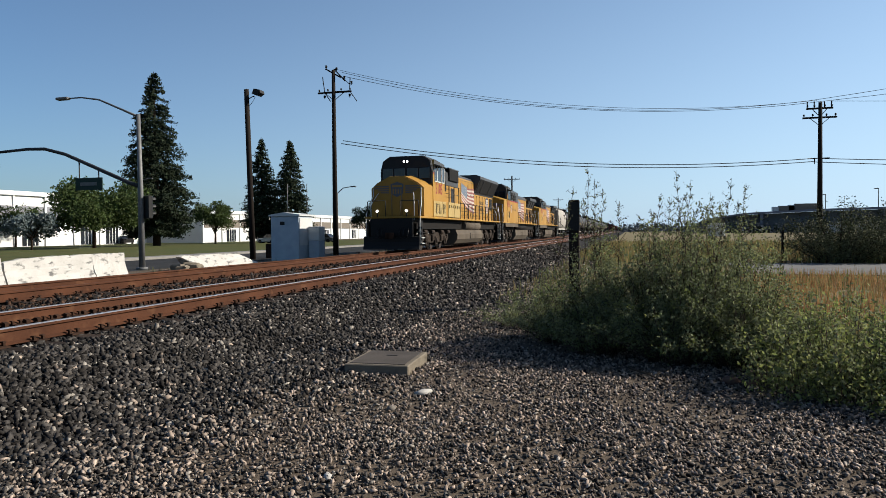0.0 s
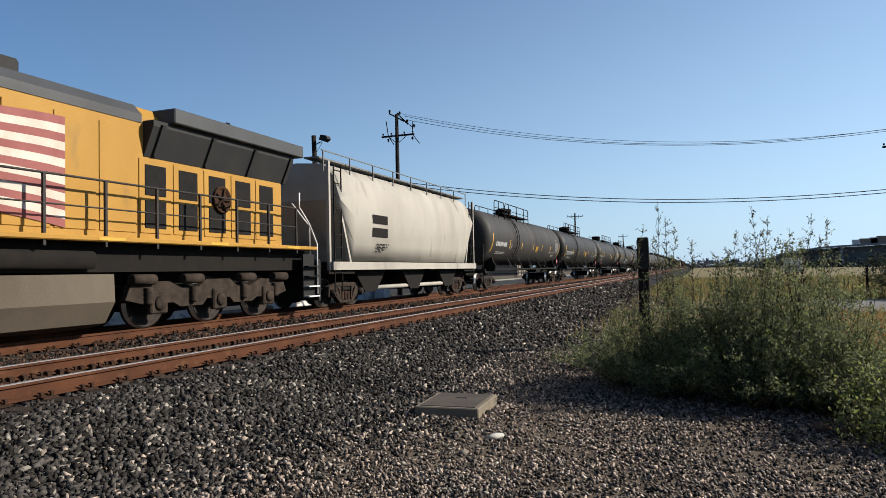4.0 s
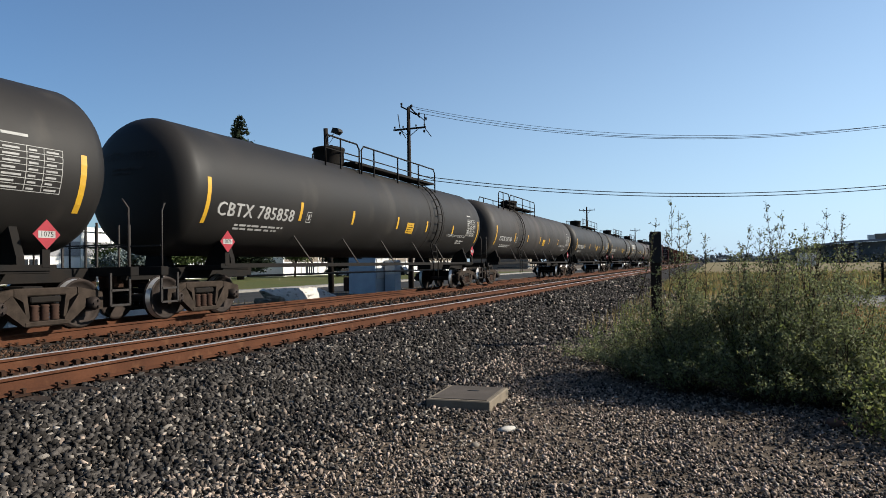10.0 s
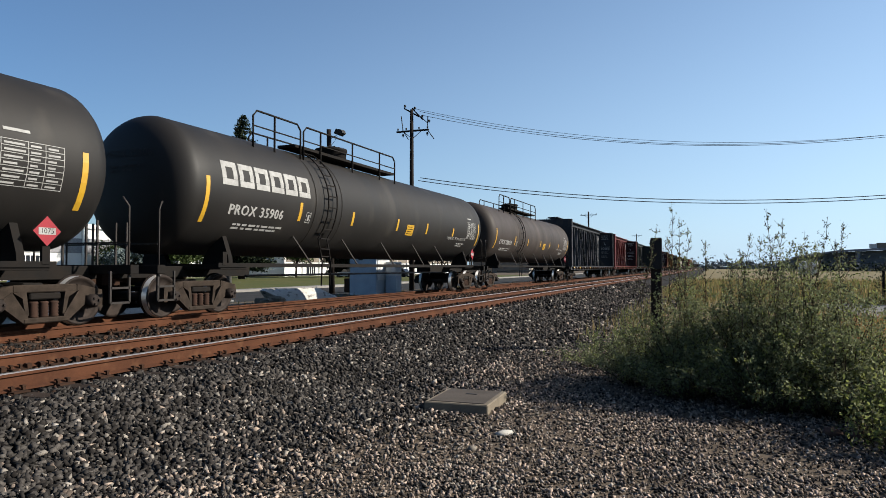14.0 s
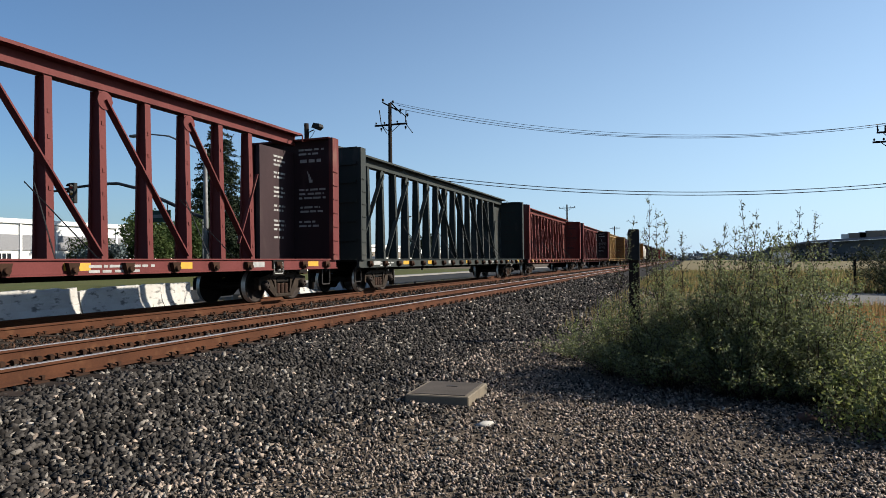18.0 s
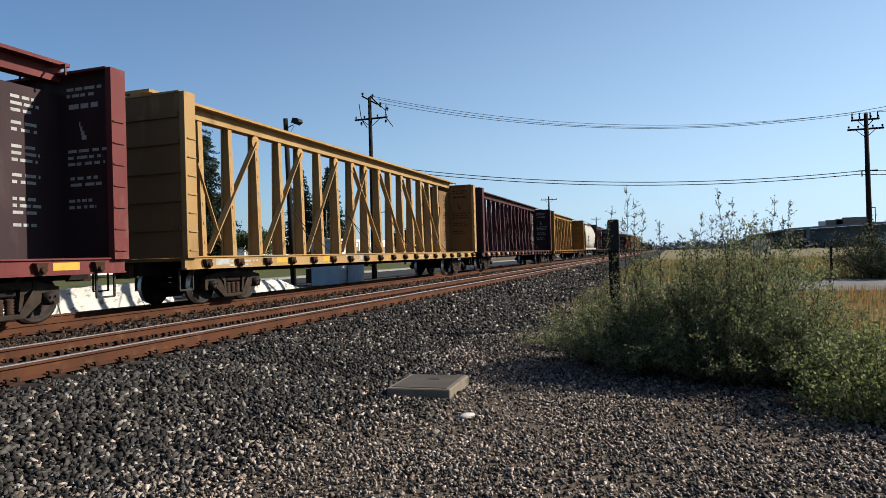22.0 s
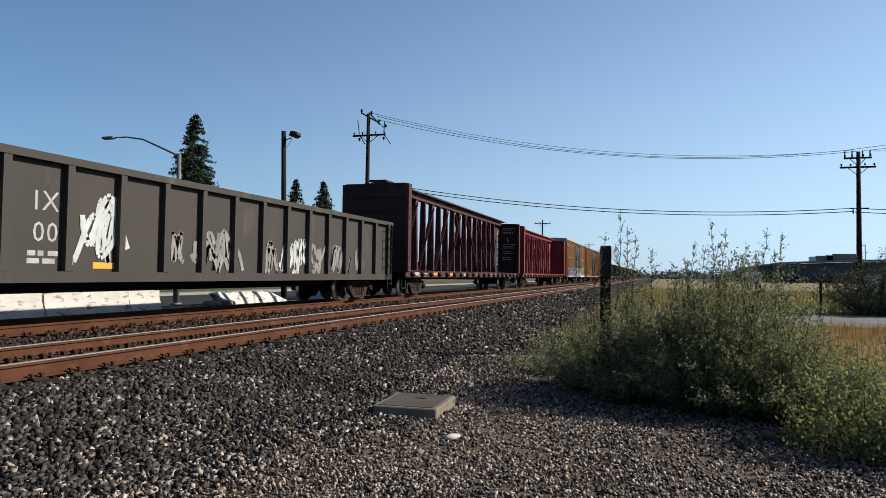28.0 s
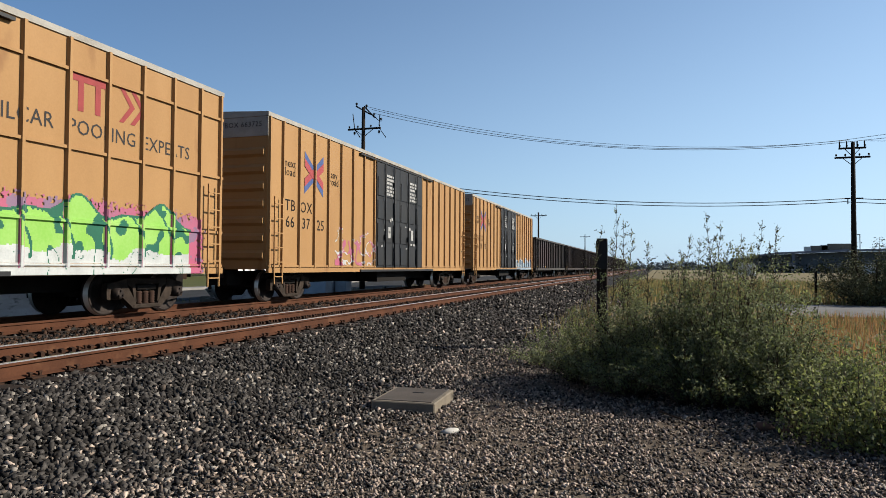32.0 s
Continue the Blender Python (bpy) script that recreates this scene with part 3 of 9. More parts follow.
def build_poles():
    p = build_pole(-20.34, 44.5, 13.3, [(11.75, 2.6, 0.0)], 0.0)
    bm = bmesh.new()
    bar(bm, (-0.65, 0.1, 13.45), (0.55, 0.1, 12.75), 0.10)
    bar(bm, (0.0, 0.1, 13.4), (0.85, 0.1, 12.5), 0.08)
    part("top_brace", bm, M_POLEWOOD, p)
    for x, z in ((-0.6, 13.45), (0.2, 13.25), (0.8, 12.6), (-0.75, 11.3), (1.2, 11.3), (1.35, 12.2)):
        insulator(p, x, 0.1, z, 1.3)
    bm = bmesh.new()
    for x0, z0, x1, z1 in ((-0.9, 12.9, -0.75, 11.8), (1.2, 11.9, 1.25, 12.7), (0.5, 12.9, 1.25, 12.2), (1.2, 11.75, 1.75, 11.0), (-0.7, 11.7, -0.3, 11.1)):
        bar(bm, (x0, 0.1, z0), (x1, 0.1, z1), 0.05)
    part("jumper_wire", bm, M_WIRE, p)
    p = build_pole(13.2, 53.0, 10.55, [(10.15, 1.7, 0.0), (9.5, 2.2, 0.0)])
    bm = bmesh.new()
    for x in (-0.8, -0.35, 0.3, 0.75):
        bar(bm, (x, 0.16, 10.1), (x, 0.16, 10.65), 0.07)
    part("insulator_row", bm, M_DARKSTEEL, p)
    bm = bmesh.new()
    bar(bm, (-0.6, 0, 6.6), (0.6, 0, 6.6), 0.07)
    bar(bm, (-0.35, 0, 6.6), (-0.35, 0, 6.2), 0.06)
    part("lower_bracket", bm, M_DARKSTEEL, p)
    build_pole(-20.15, 120, 11.6, [(11.0, 2.9, 0.0)])
    build_pole(-20.3, 205, 11.6, [(11.0, 2.9, 0.0)])
    build_pole(-20.3, 290, 11.6, [(11.0, 2.9, 0.0)])
    wire("power_cable", (-19.7, 44.5, 12.5), (12.5, 53, 10.1), 1.52)
    wire("power_cable", (-19.5, 44.5, 12.2), (13.9, 53, 10.05), 1.52)
    wire("power_cable", (-20.3, 44.5, 12.8), (13.0, 53, 10.1), 1.5, 0.014)
    wire("power_cable", (12.5, 53, 10.1), (60, 48, 19), 1.2)
    wire("power_cable", (13.9, 53, 10.05), (60, 50, 17), 1.2)
    wire("power_cable", (13.9, 53, 10.0), (60, 54, 11), 1.0, 0.015)
    wire("telephone_cable", (-19.66, 44.5, 7.62), (12.8, 53, 6.0), 0.98, 0.028)
    wire("telephone_cable", (-19.8, 44.5, 7.42), (12.8, 53, 5.78), 0.98, 0.028)
    wire("telephone_cable", (12.8, 53, 6.0), (70, 56, 5.8), 0.8, 0.028)
    wire("telephone_cable", (12.8, 53, 5.75), (70, 56, 5.2), 0.9, 0.028)
    # the leaning pole with a floodlight
    p = thing("floodlight_pole", "leaning dark wooden pole with a floodlight on top", "lamp pole", "", pose(-22.33, 36.7, GROUND, 0, -1.5, 0))
    bm = bmesh.new()
    tube(bm, [(0, 0, -0.2), (0, 0, 5), (0, 0, 10.5)], 0.19, 10, r2=0.15)
    part("pole", bm, M_POLEWOOD, p)
    bm = bmesh.new()
    tube(bm, [(0.1, 0, 9.9), (0.35, 0, 10.0), (0.55, 0, 10.05)], 0.03)
    tube(bm, [(0.1, 0, 9.4), (0.4, 0, 9.7), (0.6, 0, 10.0)], 0.015)
    part("bracket", bm, M_DARKSTEEL, p)
    bm = bmesh.new()
    prism(bm, [(0.5, 10.15), (0.65, 10.45), (1.05, 10.35), (1.1, 10.15), (0.85, 10.0)], -0.25, 0.25)
    part("lamp_head", bm, M_DARKSTEEL, p)


def build_signal():
    s = thing("traffic_signal", "galvanised traffic signal mast with street light and long arm", "traffic light", "", pose(-21.44, 25.84, GROUND))
    bm = bmesh.new()
    tube(bm, [(0, 0, 0), (0, 0, 3.5), (-0.05, 0, 7.1)], 0.14, 12, r2=0.09)
    part("mast", bm, M_GALV, s)
    bm = bmesh.new()
    tube(bm, [(0, 0, 0), (0, 0, 0.12)], 0.26, 12)
    part("base_plate", bm, M_GALV, s)
    bm = bmesh.new()
    tube(bm, [(-0.1, 0, 3.85), (-0.6, 0, 4.0), (-2.7, 0, 4.85), (-4.2, 0, 5.45), (-5.4, 0, 5.75), (-6.4, 0, 5.78), (-8.2, 0, 5.7), (-10.5, 0, 5.5)], 0.10, 10, r2=0.06)
    part("signal_arm", bm, M_SHADEGALV, s, "signal arm darkened for its shaded underside")
    bm = bmesh.new()
    tube(bm, [(-0.05, 0, 7.0), (-1.0, 0, 7.4), (-2.2, 0, 7.9), (-3.2, 0, 8.06), (-4.0, 0, 8.06)], 0.055, 8, r2=0.028)
    part("lamp_arm", bm, M_GALV, s)
    bm = bmesh.new()
    box(bm, -4.6, -3.9, -0.13, 0.13, 8.0, 8.13, bevel=0.04)
    part("lamp_head", bm, M_GALV, s)
    bm = bmesh.new()
    box(bm, -3.62, -2.1, -0.03, 0.03, 3.72, 4.30, bevel=0.01)
    sign = part("street_sign", bm, M_SIGNGREEN, s, "dark green street name sign")
    bm = bmesh.new()
    box(bm, -3.35, -2.4, -0.036, -0.031, 3.93, 4.09)
    part("lettering_bar", bm, M_GALV, sign)
    bm = bmesh.new()
    bar(bm, (-3.4, 0, 4.3), (-3.4, 0, 5.15), 0.04)
    bar(bm, (-2.3, 0, 4.3), (-2.3, 0, 4.75), 0.04)
    part("sign_hanger", bm, M_DARKSTEEL, s)
    for hx, hy, hz, turn in ((-0.16, 0.30, 2.35, 185), (0.3, 0.12, 2.35, 160), (-8.2, -0.2, 4.85, 0), (-10.2, -0.2, 4.6, 0)):
        bm = bmesh.new()
        box(bm, -0.19, 0.19, -0.12, 0.12, 0, 1.05, bevel=0.03)
        head = part("signal_head", bm, M_BLACKPLASTIC, s, m=pose(hx, hy, hz, 0, 0, turn))
        for k, mm in enumerate((M_LENSGREEN, M_LENSAMBER, M_LENSRED)):
            bm = bmesh.new()
            lathe(bm, [(-0.135, 0.02), (-0.13, 0.12), (-0.11, 0.13)], "y", 12, (0, 0, 0.2 + 0.33 * k))
            part("lens", bm, mm, head)
            bm = bmesh.new()
            for a in range(7):
                t0, t1 = math.pi * a / 7, math.pi * (a + 1) / 7
                q = [(0.14 * math.cos(t), yy, 0.2 + 0.33 * k + 0.14 * math.sin(t)) for t, yy in ((t0, -0.12), (t1, -0.12), (t1, -0.3), (t0, -0.3))]
                bm.faces.new([bm.verts.new(c) for c in q])
            part("visor", bm, M_BLACKPLASTIC, head)
    # a lower street lamp behind and a thin sign post
    for x, y, h, label in ((-43.5, 52, 6.3, "slim grey street lamp on the lawn"), (-22.2, 49, 4.8, "slim grey street lamp by the road")):
        lamp = thing("street_lamp", label, "street lamp", "slim street lamps", pose(x, y, GROUND))
        bm = bmesh.new()
        tube(bm, [(0, 0, 0), (0, 0, h)], 0.07, 8, r2=0.05)
        part("post", bm, M_GALV, lamp)
        bm = bmesh.new()
        tube(bm, [(0, 0, h - 0.05), (0.5, 0, h + 0.35), (1.2, 0, h + 0.45)], 0.035, 6)
        part("arm", bm, M_GALV, lamp)
        bm = bmesh.new()
        box(bm, 1.15, 1.6, -0.1, 0.1, h + 0.4, h + 0.5, bevel=0.03)
        part("lamp_head", bm, M_GALV, lamp)


def build_cabinet():
    c = thing("signal_cabinet", "white railway signal hut with shade-toned blue-grey walls and white door end", "signal cabinet", "", pose(-19.15, 36.1, GROUND))
    bm = bmesh.new()
    box(bm, -1.05, 0.75, -0.9, 0.9, 0, 2.62, bevel=0.02)
    part("body", bm, M_BLUEGREY, c)
    bm = bmesh.new()
    prism(bm, [(-1.15, 2.62), (0.85, 2.62), (0.85, 2.70), (-0.15, 2.84), (-1.15, 2.70)], -0.98, 0.98)
    part("roof", bm, M_WHITESTEEL, c)
    bm = bmesh.new()
    box(bm, 0.752, 0.79, -0.8, 0.8, 0.9, 2.5, bevel=0.01)
    part("side_door", bm, M_WHITESTEEL, c, "white steel door")
    bm = bmesh.new()
    box(bm, -0.45, -0.15, -0.93, -0.9, 2.1, 2.3, bevel=0.01)
    part("vent", bm, M_DARKSTEEL, c)
    for x in (-0.75, 0.55):
        bm = bmesh.new()
        tube(bm, [(x, 0.6, 2.7), (x, 0.6, 4.6)], 0.025, 6)
        part("antenna", bm, M_GALV, c)
    c = thing("relay_box", "small blue-grey relay box with white top half", "relay box", "", pose(-17.95, 36.6, GROUND))
    bm = bmesh.new()
    box(bm, -0.35, 0.35, -0.4, 0.4, 0, 1.15, bevel=0.02)
    part("body", bm, M_BLUEGREY, c)
    bm = bmesh.new()
    box(bm, -0.35, 0.35, -0.4, 0.4, 1.152, 2.0, bevel=0.02)
    part("upper_case", bm, M_WHITESTEEL, c)
    c = thing("wooden_bin", "brown weathered timber bin by the pole", "bin", "", pose(-22.0, 39.5, GROUND))
    bm = bmesh.new()
    box(bm, -0.8, 0.8, -0.5, 0.5, 0, 0.95, bevel=0.02)
    part("body", bm, M_RUSTIRON, c)


# ---- buildings and distance ----


def warehouse(name, label, x0, x1, y0, y1, h, wall, band, bays, doors):
    """A long low building whose side at x1 faces the tracks."""
    b = thing(name, label, "warehouse", "", pose(0, 0, GROUND))
    bm = bmesh.new()
    box(bm, x0, x1, y0, y1, 0, h)
    part("wall", bm, wall, b)
    bm = bmesh.new()
    box(bm, x0 - 0.3, x1 + 0.3, y0 - 0.3, y1 + 0.3, h + 0.004, h + 0.6)
    part("roof", bm, M_WALLWHITE, b, "white roof edge")
    if band:
        bm = bmesh.new()
        box(bm, x1 + 0.004, x1 + 0.12, y0 + 0.5, y1 - 0.5, h * 0.52, h * 0.80)
        part("fascia", bm, band, b)
    step = (y1 - y0) / bays
    for i in range(bays + 1):
        bm = bmesh.new()
        box(bm, x1 + 0.004, x1 + 0.2, y0 + i * step - 0.15, y0 + i * step + 0.15, 0, h)
        part("pilaster", bm, wall, b)
        if i in doors:
            bm = bmesh.new()
            box(bm, x1 + 0.004, x1 + 0.1, y0 + (i + 0.25) * step, y0 + (i + 0.75) * step, 0.2, h * 0.46)
            win = part("window", bm, M_WINDOWDARK, b)
            for k in range(1, 4):
                bm = bmesh.new()
                yy = y0 + (i + 0.25 + 0.125 * k) * step
                box(bm, x1 + 0.104, x1 + 0.16, yy - 0.05, yy + 0.05, 0.2, h * 0.46)
                part("mullion", bm, M_WALLWHITE, win)
    return b


def build_buildings():
    warehouse("warehouse", "long low white warehouse behind the lawn trees", -130, -80, 36, 97, 7.1, M_WALLWHITE, material("grey_fascia", (0.223, 0.223, 0.233), None, 0.8), 12, (1, 3, 4, 7, 9, 10))
    warehouse("warehouse", "white and tan warehouse with docks across the road", -110, -70, 99, 190, 5.2, M_WALLWHITE, M_WALLTAN, 16, (1, 3, 4, 6, 8, 11, 13))
    warehouse("shed", "small tan shed beyond the road", -70, -52, 200, 212, 3.6, M_WALLTAN, None, 4, (0, 2))
    # overpass with its embankment at the far side of the field
    o = thing("overpass", "long dark concrete overpass across the field", "bridge", "", pose(0, 0, GROUND))
    bm = bmesh.new()
    prism(bm, [(22, 0.2), (28, 4.2), (34, 6.2), (46, 7.4), (70, 8.4), (110, 9.2), (420, 9.8), (420, 0.2)], 300, 312)
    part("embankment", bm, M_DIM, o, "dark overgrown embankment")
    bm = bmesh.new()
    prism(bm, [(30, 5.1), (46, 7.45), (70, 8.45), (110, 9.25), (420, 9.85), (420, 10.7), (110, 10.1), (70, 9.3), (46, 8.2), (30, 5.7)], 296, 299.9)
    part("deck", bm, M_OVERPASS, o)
    for i in range(14):
        bm = bmesh.new()
        x = 52 + i * 22
        box(bm, x, x + 1.2, 296.5, 299.5, 0, 8.4)
        part("pier", bm, M_OVERPASS, o)
    for i, (x, w, h) in enumerate(((60, 6, 2.4), (66, 8, 3.2), (104, 7, 2.6), (128, 10, 3.4), (158, 8, 2.8))):
        t = thing("lorry", "pale lorry on the overpass", "lorry", "lorries on the overpass", pose(x, 301.5, GROUND + 8.6))
        bm = bmesh.new()
        box(bm, 0, w, 0, 2.4, 0.4, h)
        part("trailer", bm, M_WALLTAN, t)
        bm = bmesh.new()
        box(bm, -2.4, -0.2, 0, 2.3, 0.3, h * 0.85)
        part("cab", bm, M_WHITESTEEL, t)
    for x, h in ((78, 7), (97, 9), (130, 8)):
        lamp = thing("street_lamp", "thin lamp post on the overpass", "street lamp", "overpass lamps", pose(x, 305, GROUND + 8.5))
        bm = bmesh.new()
        tube(bm, [(0, 0, 0), (0, 0, h)], 0.16, 6)
        part("post", bm, M_DARKSTEEL, lamp)
        bm = bmesh.new()
        box(bm, -1.6, 0.1, -0.2, 0.2, h - 0.2, h + 0.1)
        part("lamp_head", bm, M_DARKSTEEL, lamp)
    # low buildings and vehicles at the foot of the overpass
    for x, w, h, mm in ((72, 26, 3.2, M_WALLWHITE), (108, 22, 3.6, M_WALLTAN), (140, 40, 4.0, M_WALLWHITE)):
        b = thing("shed", "low pale shed at the foot of the overpass", "shed", "sheds by the overpass", pose(x, 270, GROUND))
        bm = bmesh.new()
        box(bm, 0, w, 0, 12, 0, h)
        part("wall", bm, mm, b)
        bm = bmesh.new()
        prism(bm, [(-0.5, h + 0.004), (w + 0.5, h + 0.004), (w + 0.5, h + 0.3), (w / 2, h + 1.0), (-0.5, h + 0.3)], -0.5, 12.5)
        part("roof", bm, M_GALV, b)
    van = thing("white_lorry", "white lorry parked beyond the field", "lorry", "", pose(13.6, 120, GROUND))
    bm = bmesh.new()
    box(bm, -0.1, 2.1, 0, 5, 0.5, 2.6, bevel=0.08)
    part("box", bm, M_WHITESTEEL, van)
    bm = bmesh.new()
    box(bm, 0.1, 1.9, -1.6, -0.05, 0.45, 2.0, bevel=0.1)
    part("cab", bm, M_WHITESTEEL, van)
    for x in (0.1, 1.9):
        for y in (-0.9, 3.8):
            bm = bmesh.new()
            lathe(bm, [(-0.12, 0.4), (0.12, 0.4)], "x", 12, (x, y, 0.4))
            part("wheel", bm, M_BLACKPLASTIC, van)


def parked_car(x, y, rz, paint, label):
    c = thing("parked_car", label, "car", "parked cars", pose(x, y, GROUND + 0.02, 0, 0, rz))
    bm = bmesh.new()
    prism(bm, [(-2.2, 0.3), (2.2, 0.3), (2.25, 0.75), (1.3, 0.9), (-1.7, 0.95), (-2.2, 0.85)], -0.85, 0.85, axis="x")
    bmesh.ops.bevel(bm, geom=list(bm.edges), offset=0.06, segments=2, affect="EDGES")
    part("body", bm, paint, c)
    bm = bmesh.new()
    prism(bm, [(-1.6, 0.94), (0.95, 0.9), (0.35, 1.42), (-1.1, 1.44)], -0.72, 0.72, axis="x")
    part("cabin", bm, M_WINDOWDARK, c, "dark car windows")
    for sx in (-0.85, 0.85):
        for yy in (-1.35, 1.4):
            bm = bmesh.new()
            lathe(bm, [(-0.1, 0.33), (0.1, 0.33)], "x", 14, (sx, yy, 0.33))
            part("wheel", bm, M_BLACKPLASTIC, c)


build_ground()
build_track("railway_track", NEAR, True, "near railway track with rusty rails on timber sleepers")
build_track("railway_track", FAR, False, "far railway track with rusty rails under the train")
build_street()
build_barriers()
build_vault()
build_poles()
build_signal()
build_cabinet()
build_buildings()
parked_car(-53, 92, 70, M_WHITESTEEL, "pale saloon car parked across the lawn")
parked_car(-47, 98, 85, M_GALV, "grey pickup parked across the lawn")
parked_car(-80, 92, 60, M_DARKSTEEL, "dark car parked by the warehouse")

# ---- the train ----
SPEED = 21.2                        # metres a second at which the wheels roll


def run(t):
    """How far the train has come, towards -y: a little slower at first and in the second half."""
    if t < 1:
        return 20.3 * t
    if t < 12:
        return 20.3 + 21.7 * (t - 1)
    if t < 17:
        return 259.0 + 21.7 * (t - 12) - 0.09 * (t - 12) ** 2
    return 365.25 + 20.8 * (t - 17)


MOVING = []                         # (thing, place of its leading end at the start)
WHEELS = {}                         # wheelsets by (kind, place in the bogie)

M_TANKBLACK = material("dull_black_tank_paint", (0.00928, 0.0084, 0.0077), (0.014, 0.0122, 0.0109), 0.55, 0, 0.8, 30, 0.06, streak=0.4, stain=((0.0232, 0.0203, 0.0172), 0.9, 0.60))
M_TANKGREY = material("dusty_grey_tank_paint", (0.0264, 0.0232, 0.0212), (0.0186, 0.0164, 0.0149), 0.6, 0, 0.8, 30, 0.06, streak=0.4, stain=((0.0372, 0.0299, 0.0258), 0.9, 0.58))
M_TANKBROWN = material("brown_grey_tank_paint", (0.031, 0.0229, 0.0195), (0.0218, 0.0167, 0.0143), 0.6, 0, 0.8, 30, 0.06, streak=0.4, stain=((0.0434, 0.0328, 0.0272), 0.9, 0.58))
M_FRAMEBLACK = material("black_underframe", (0.00526, 0.00478, 0.00453), (0.0108, 0.00858, 0.00714), 0.8, 0, 4, 40, 0.1)
M_BOGIE = material("dusty_cast_steel", (0.0390, 0.0285, 0.0218), (0.0180, 0.0136, 0.0106), 0.85, 0.1, 5, 50, 0.2)
M_SPRING = material("rusty_spring_steel", (0.046, 0.025, 0.018), (0.026, 0.016, 0.012), 0.85, 0.1, 8, 50, 0.2)
M_WHEEL = material("rusty_wheel_steel", (0.0299, 0.0218, 0.0182), (0.0158, 0.0119, 0.0105), 0.7, 0.4, 6, 50, 0.1)
M_TREAD = material("bright_wheel_tread", (0.5, 0.48, 0.46), (0.4, 0.38, 0.36), 0.35, 0.9, 6, 50, 0.0)
M_STENCIL = material("white_stencil_paint", (0.298, 0.294, 0.282), (0.201, 0.197, 0.19), 0.7, 0, 6, 50, 0)
M_YELLOWTAPE = material("yellow_reflective_tape", (0.413, 0.238, 0.0104), (0.336, 0.186, 0.0104), 0.45, 0, 6, 50, 0)
M_PLACARD = material("red_placard", (0.219, 0.0159, 0.0239), (0.18, 0.0119, 0.0199), 0.5, 0, 6, 50, 0)
M_ARMOUR = material("armour_yellow_paint", (0.292, 0.156, 0.024), (0.246, 0.128, 0.020), 0.56, 0, 0.9, 25, 0.04, streak=0.4, stain=((0.17, 0.10, 0.03), 1.1, 0.64))
# armour yellow lightened to cream, sunlight put into the locker colour
M_CREAM = material("sunlit_cream_yellow", (0.328, 0.234, 0.0858), (0.281, 0.195, 0.0663), 0.5, 0, 1.2, 25, 0.04)
M_PILOTBLACK = material("sooty_black_paint", (0.00544, 0.00544, 0.00612), (0.0109, 0.00952, 0.00884), 0.7, 0, 2, 30, 0.08)
M_LOCOGREY = material("locomotive_grey_paint", (0.0465, 0.0473, 0.0501), (0.034, 0.0347, 0.0358), 0.5, 0, 1.2, 30, 0.05)
M_LOCODARK = material("sooty_dark_grey", (0.0139, 0.0143, 0.0159), (0.0219, 0.0207, 0.0199), 0.7, 0, 1.5, 30, 0.08)
M_FUELGREY = material("dusty_fuel_tank_grey", (0.0921, 0.0744, 0.0559), (0.0668, 0.0535, 0.0405), 0.8, 0, 1.2, 30, 0.08, streak=0.5)
M_REDLINE = material("red_stripe_paint", (0.207, 0.0139, 0.0119), (0.167, 0.0119, 0.0119), 0.5, 0, 4, 40, 0)
M_NUMBERRED = material("faded_red_numerals", (0.199, 0.0239, 0.0239), (0.167, 0.0239, 0.0239), 0.6, 0, 6, 50, 0)
M_FLAGRED = material("faded_red_flag_stripe", (0.199, 0.0636, 0.0557), (0.167, 0.0517, 0.0477), 0.6, 0, 3, 30, 0)
M_FLAGWHITE = material("pale_flag_stripe", (0.429, 0.382, 0.335), (0.351, 0.304, 0.25), 0.6, 0, 3, 30, 0)
M_FLAGBLUE = material("grey_blue_flag_field", (0.078, 0.109, 0.156), (0.117, 0.14, 0.172), 0.6, 0, 3, 30, 0)
# badge blue greyed down: the shaded nose's dimness is in the colour
M_WINGBLUE = material("shade_dulled_badge_blue", (0.068, 0.0748, 0.102), (0.0884, 0.0884, 0.0952), 0.6, 0, 3, 30, 0)
M_SHIELDBLUE = material("blue_shield_paint", (0.0119, 0.0318, 0.0796), (0.01, 0.0259, 0.0636), 0.5, 0, 3, 30, 0)
M_HEADLIGHT = material("lit_headlamp", (1.0, 0.93, 0.85), None, 0.3, 0, 3, 30, 0, emit=2.2)
M_CABGLASS = material("dark_cab_glass", (0.009, 0.011, 0.013), (0.006, 0.008, 0.010), 0.10, 0, 3, 30, 0)
M_HANDRAIL = material("dusty_handrail_steel", (0.0279, 0.0239, 0.0219), None, 0.6, 0.2, 6, 40, 0)
M_GRILLE = material("black_grille", (0.00477, 0.00477, 0.00517), (0.0119, 0.0107, 0.01), 0.8, 0, 6, 60, 0.2)
M_HOPPERWHITE = material("dusty_white_hopper_paint", (0.298, 0.275, 0.239), (0.219, 0.199, 0.171), 0.7, 0, 0.8, 30, 0.06, streak=0.35, stain=((0.143, 0.127, 0.112), 1.3, 0.60))
M_BOXYELLOW = material("dusty_boxcar_yellow", (0.262, 0.146, 0.055), (0.222, 0.120, 0.045), 0.65, 0, 0.8, 30, 0.06, streak=0.35, stain=((0.15, 0.0693, 0.0253), 1.4, 0.62))
M_BOXWHITE = material("boxcar_white_trim", (0.263, 0.247, 0.219), (0.193, 0.179, 0.158), 0.7, 0, 2, 30, 0.05)
M_DOORBLACK = material("black_boxcar_door", (0.00877, 0.00952, 0.0112), (0.0159, 0.0159, 0.0167), 0.55, 0, 1.5, 30, 0.06)
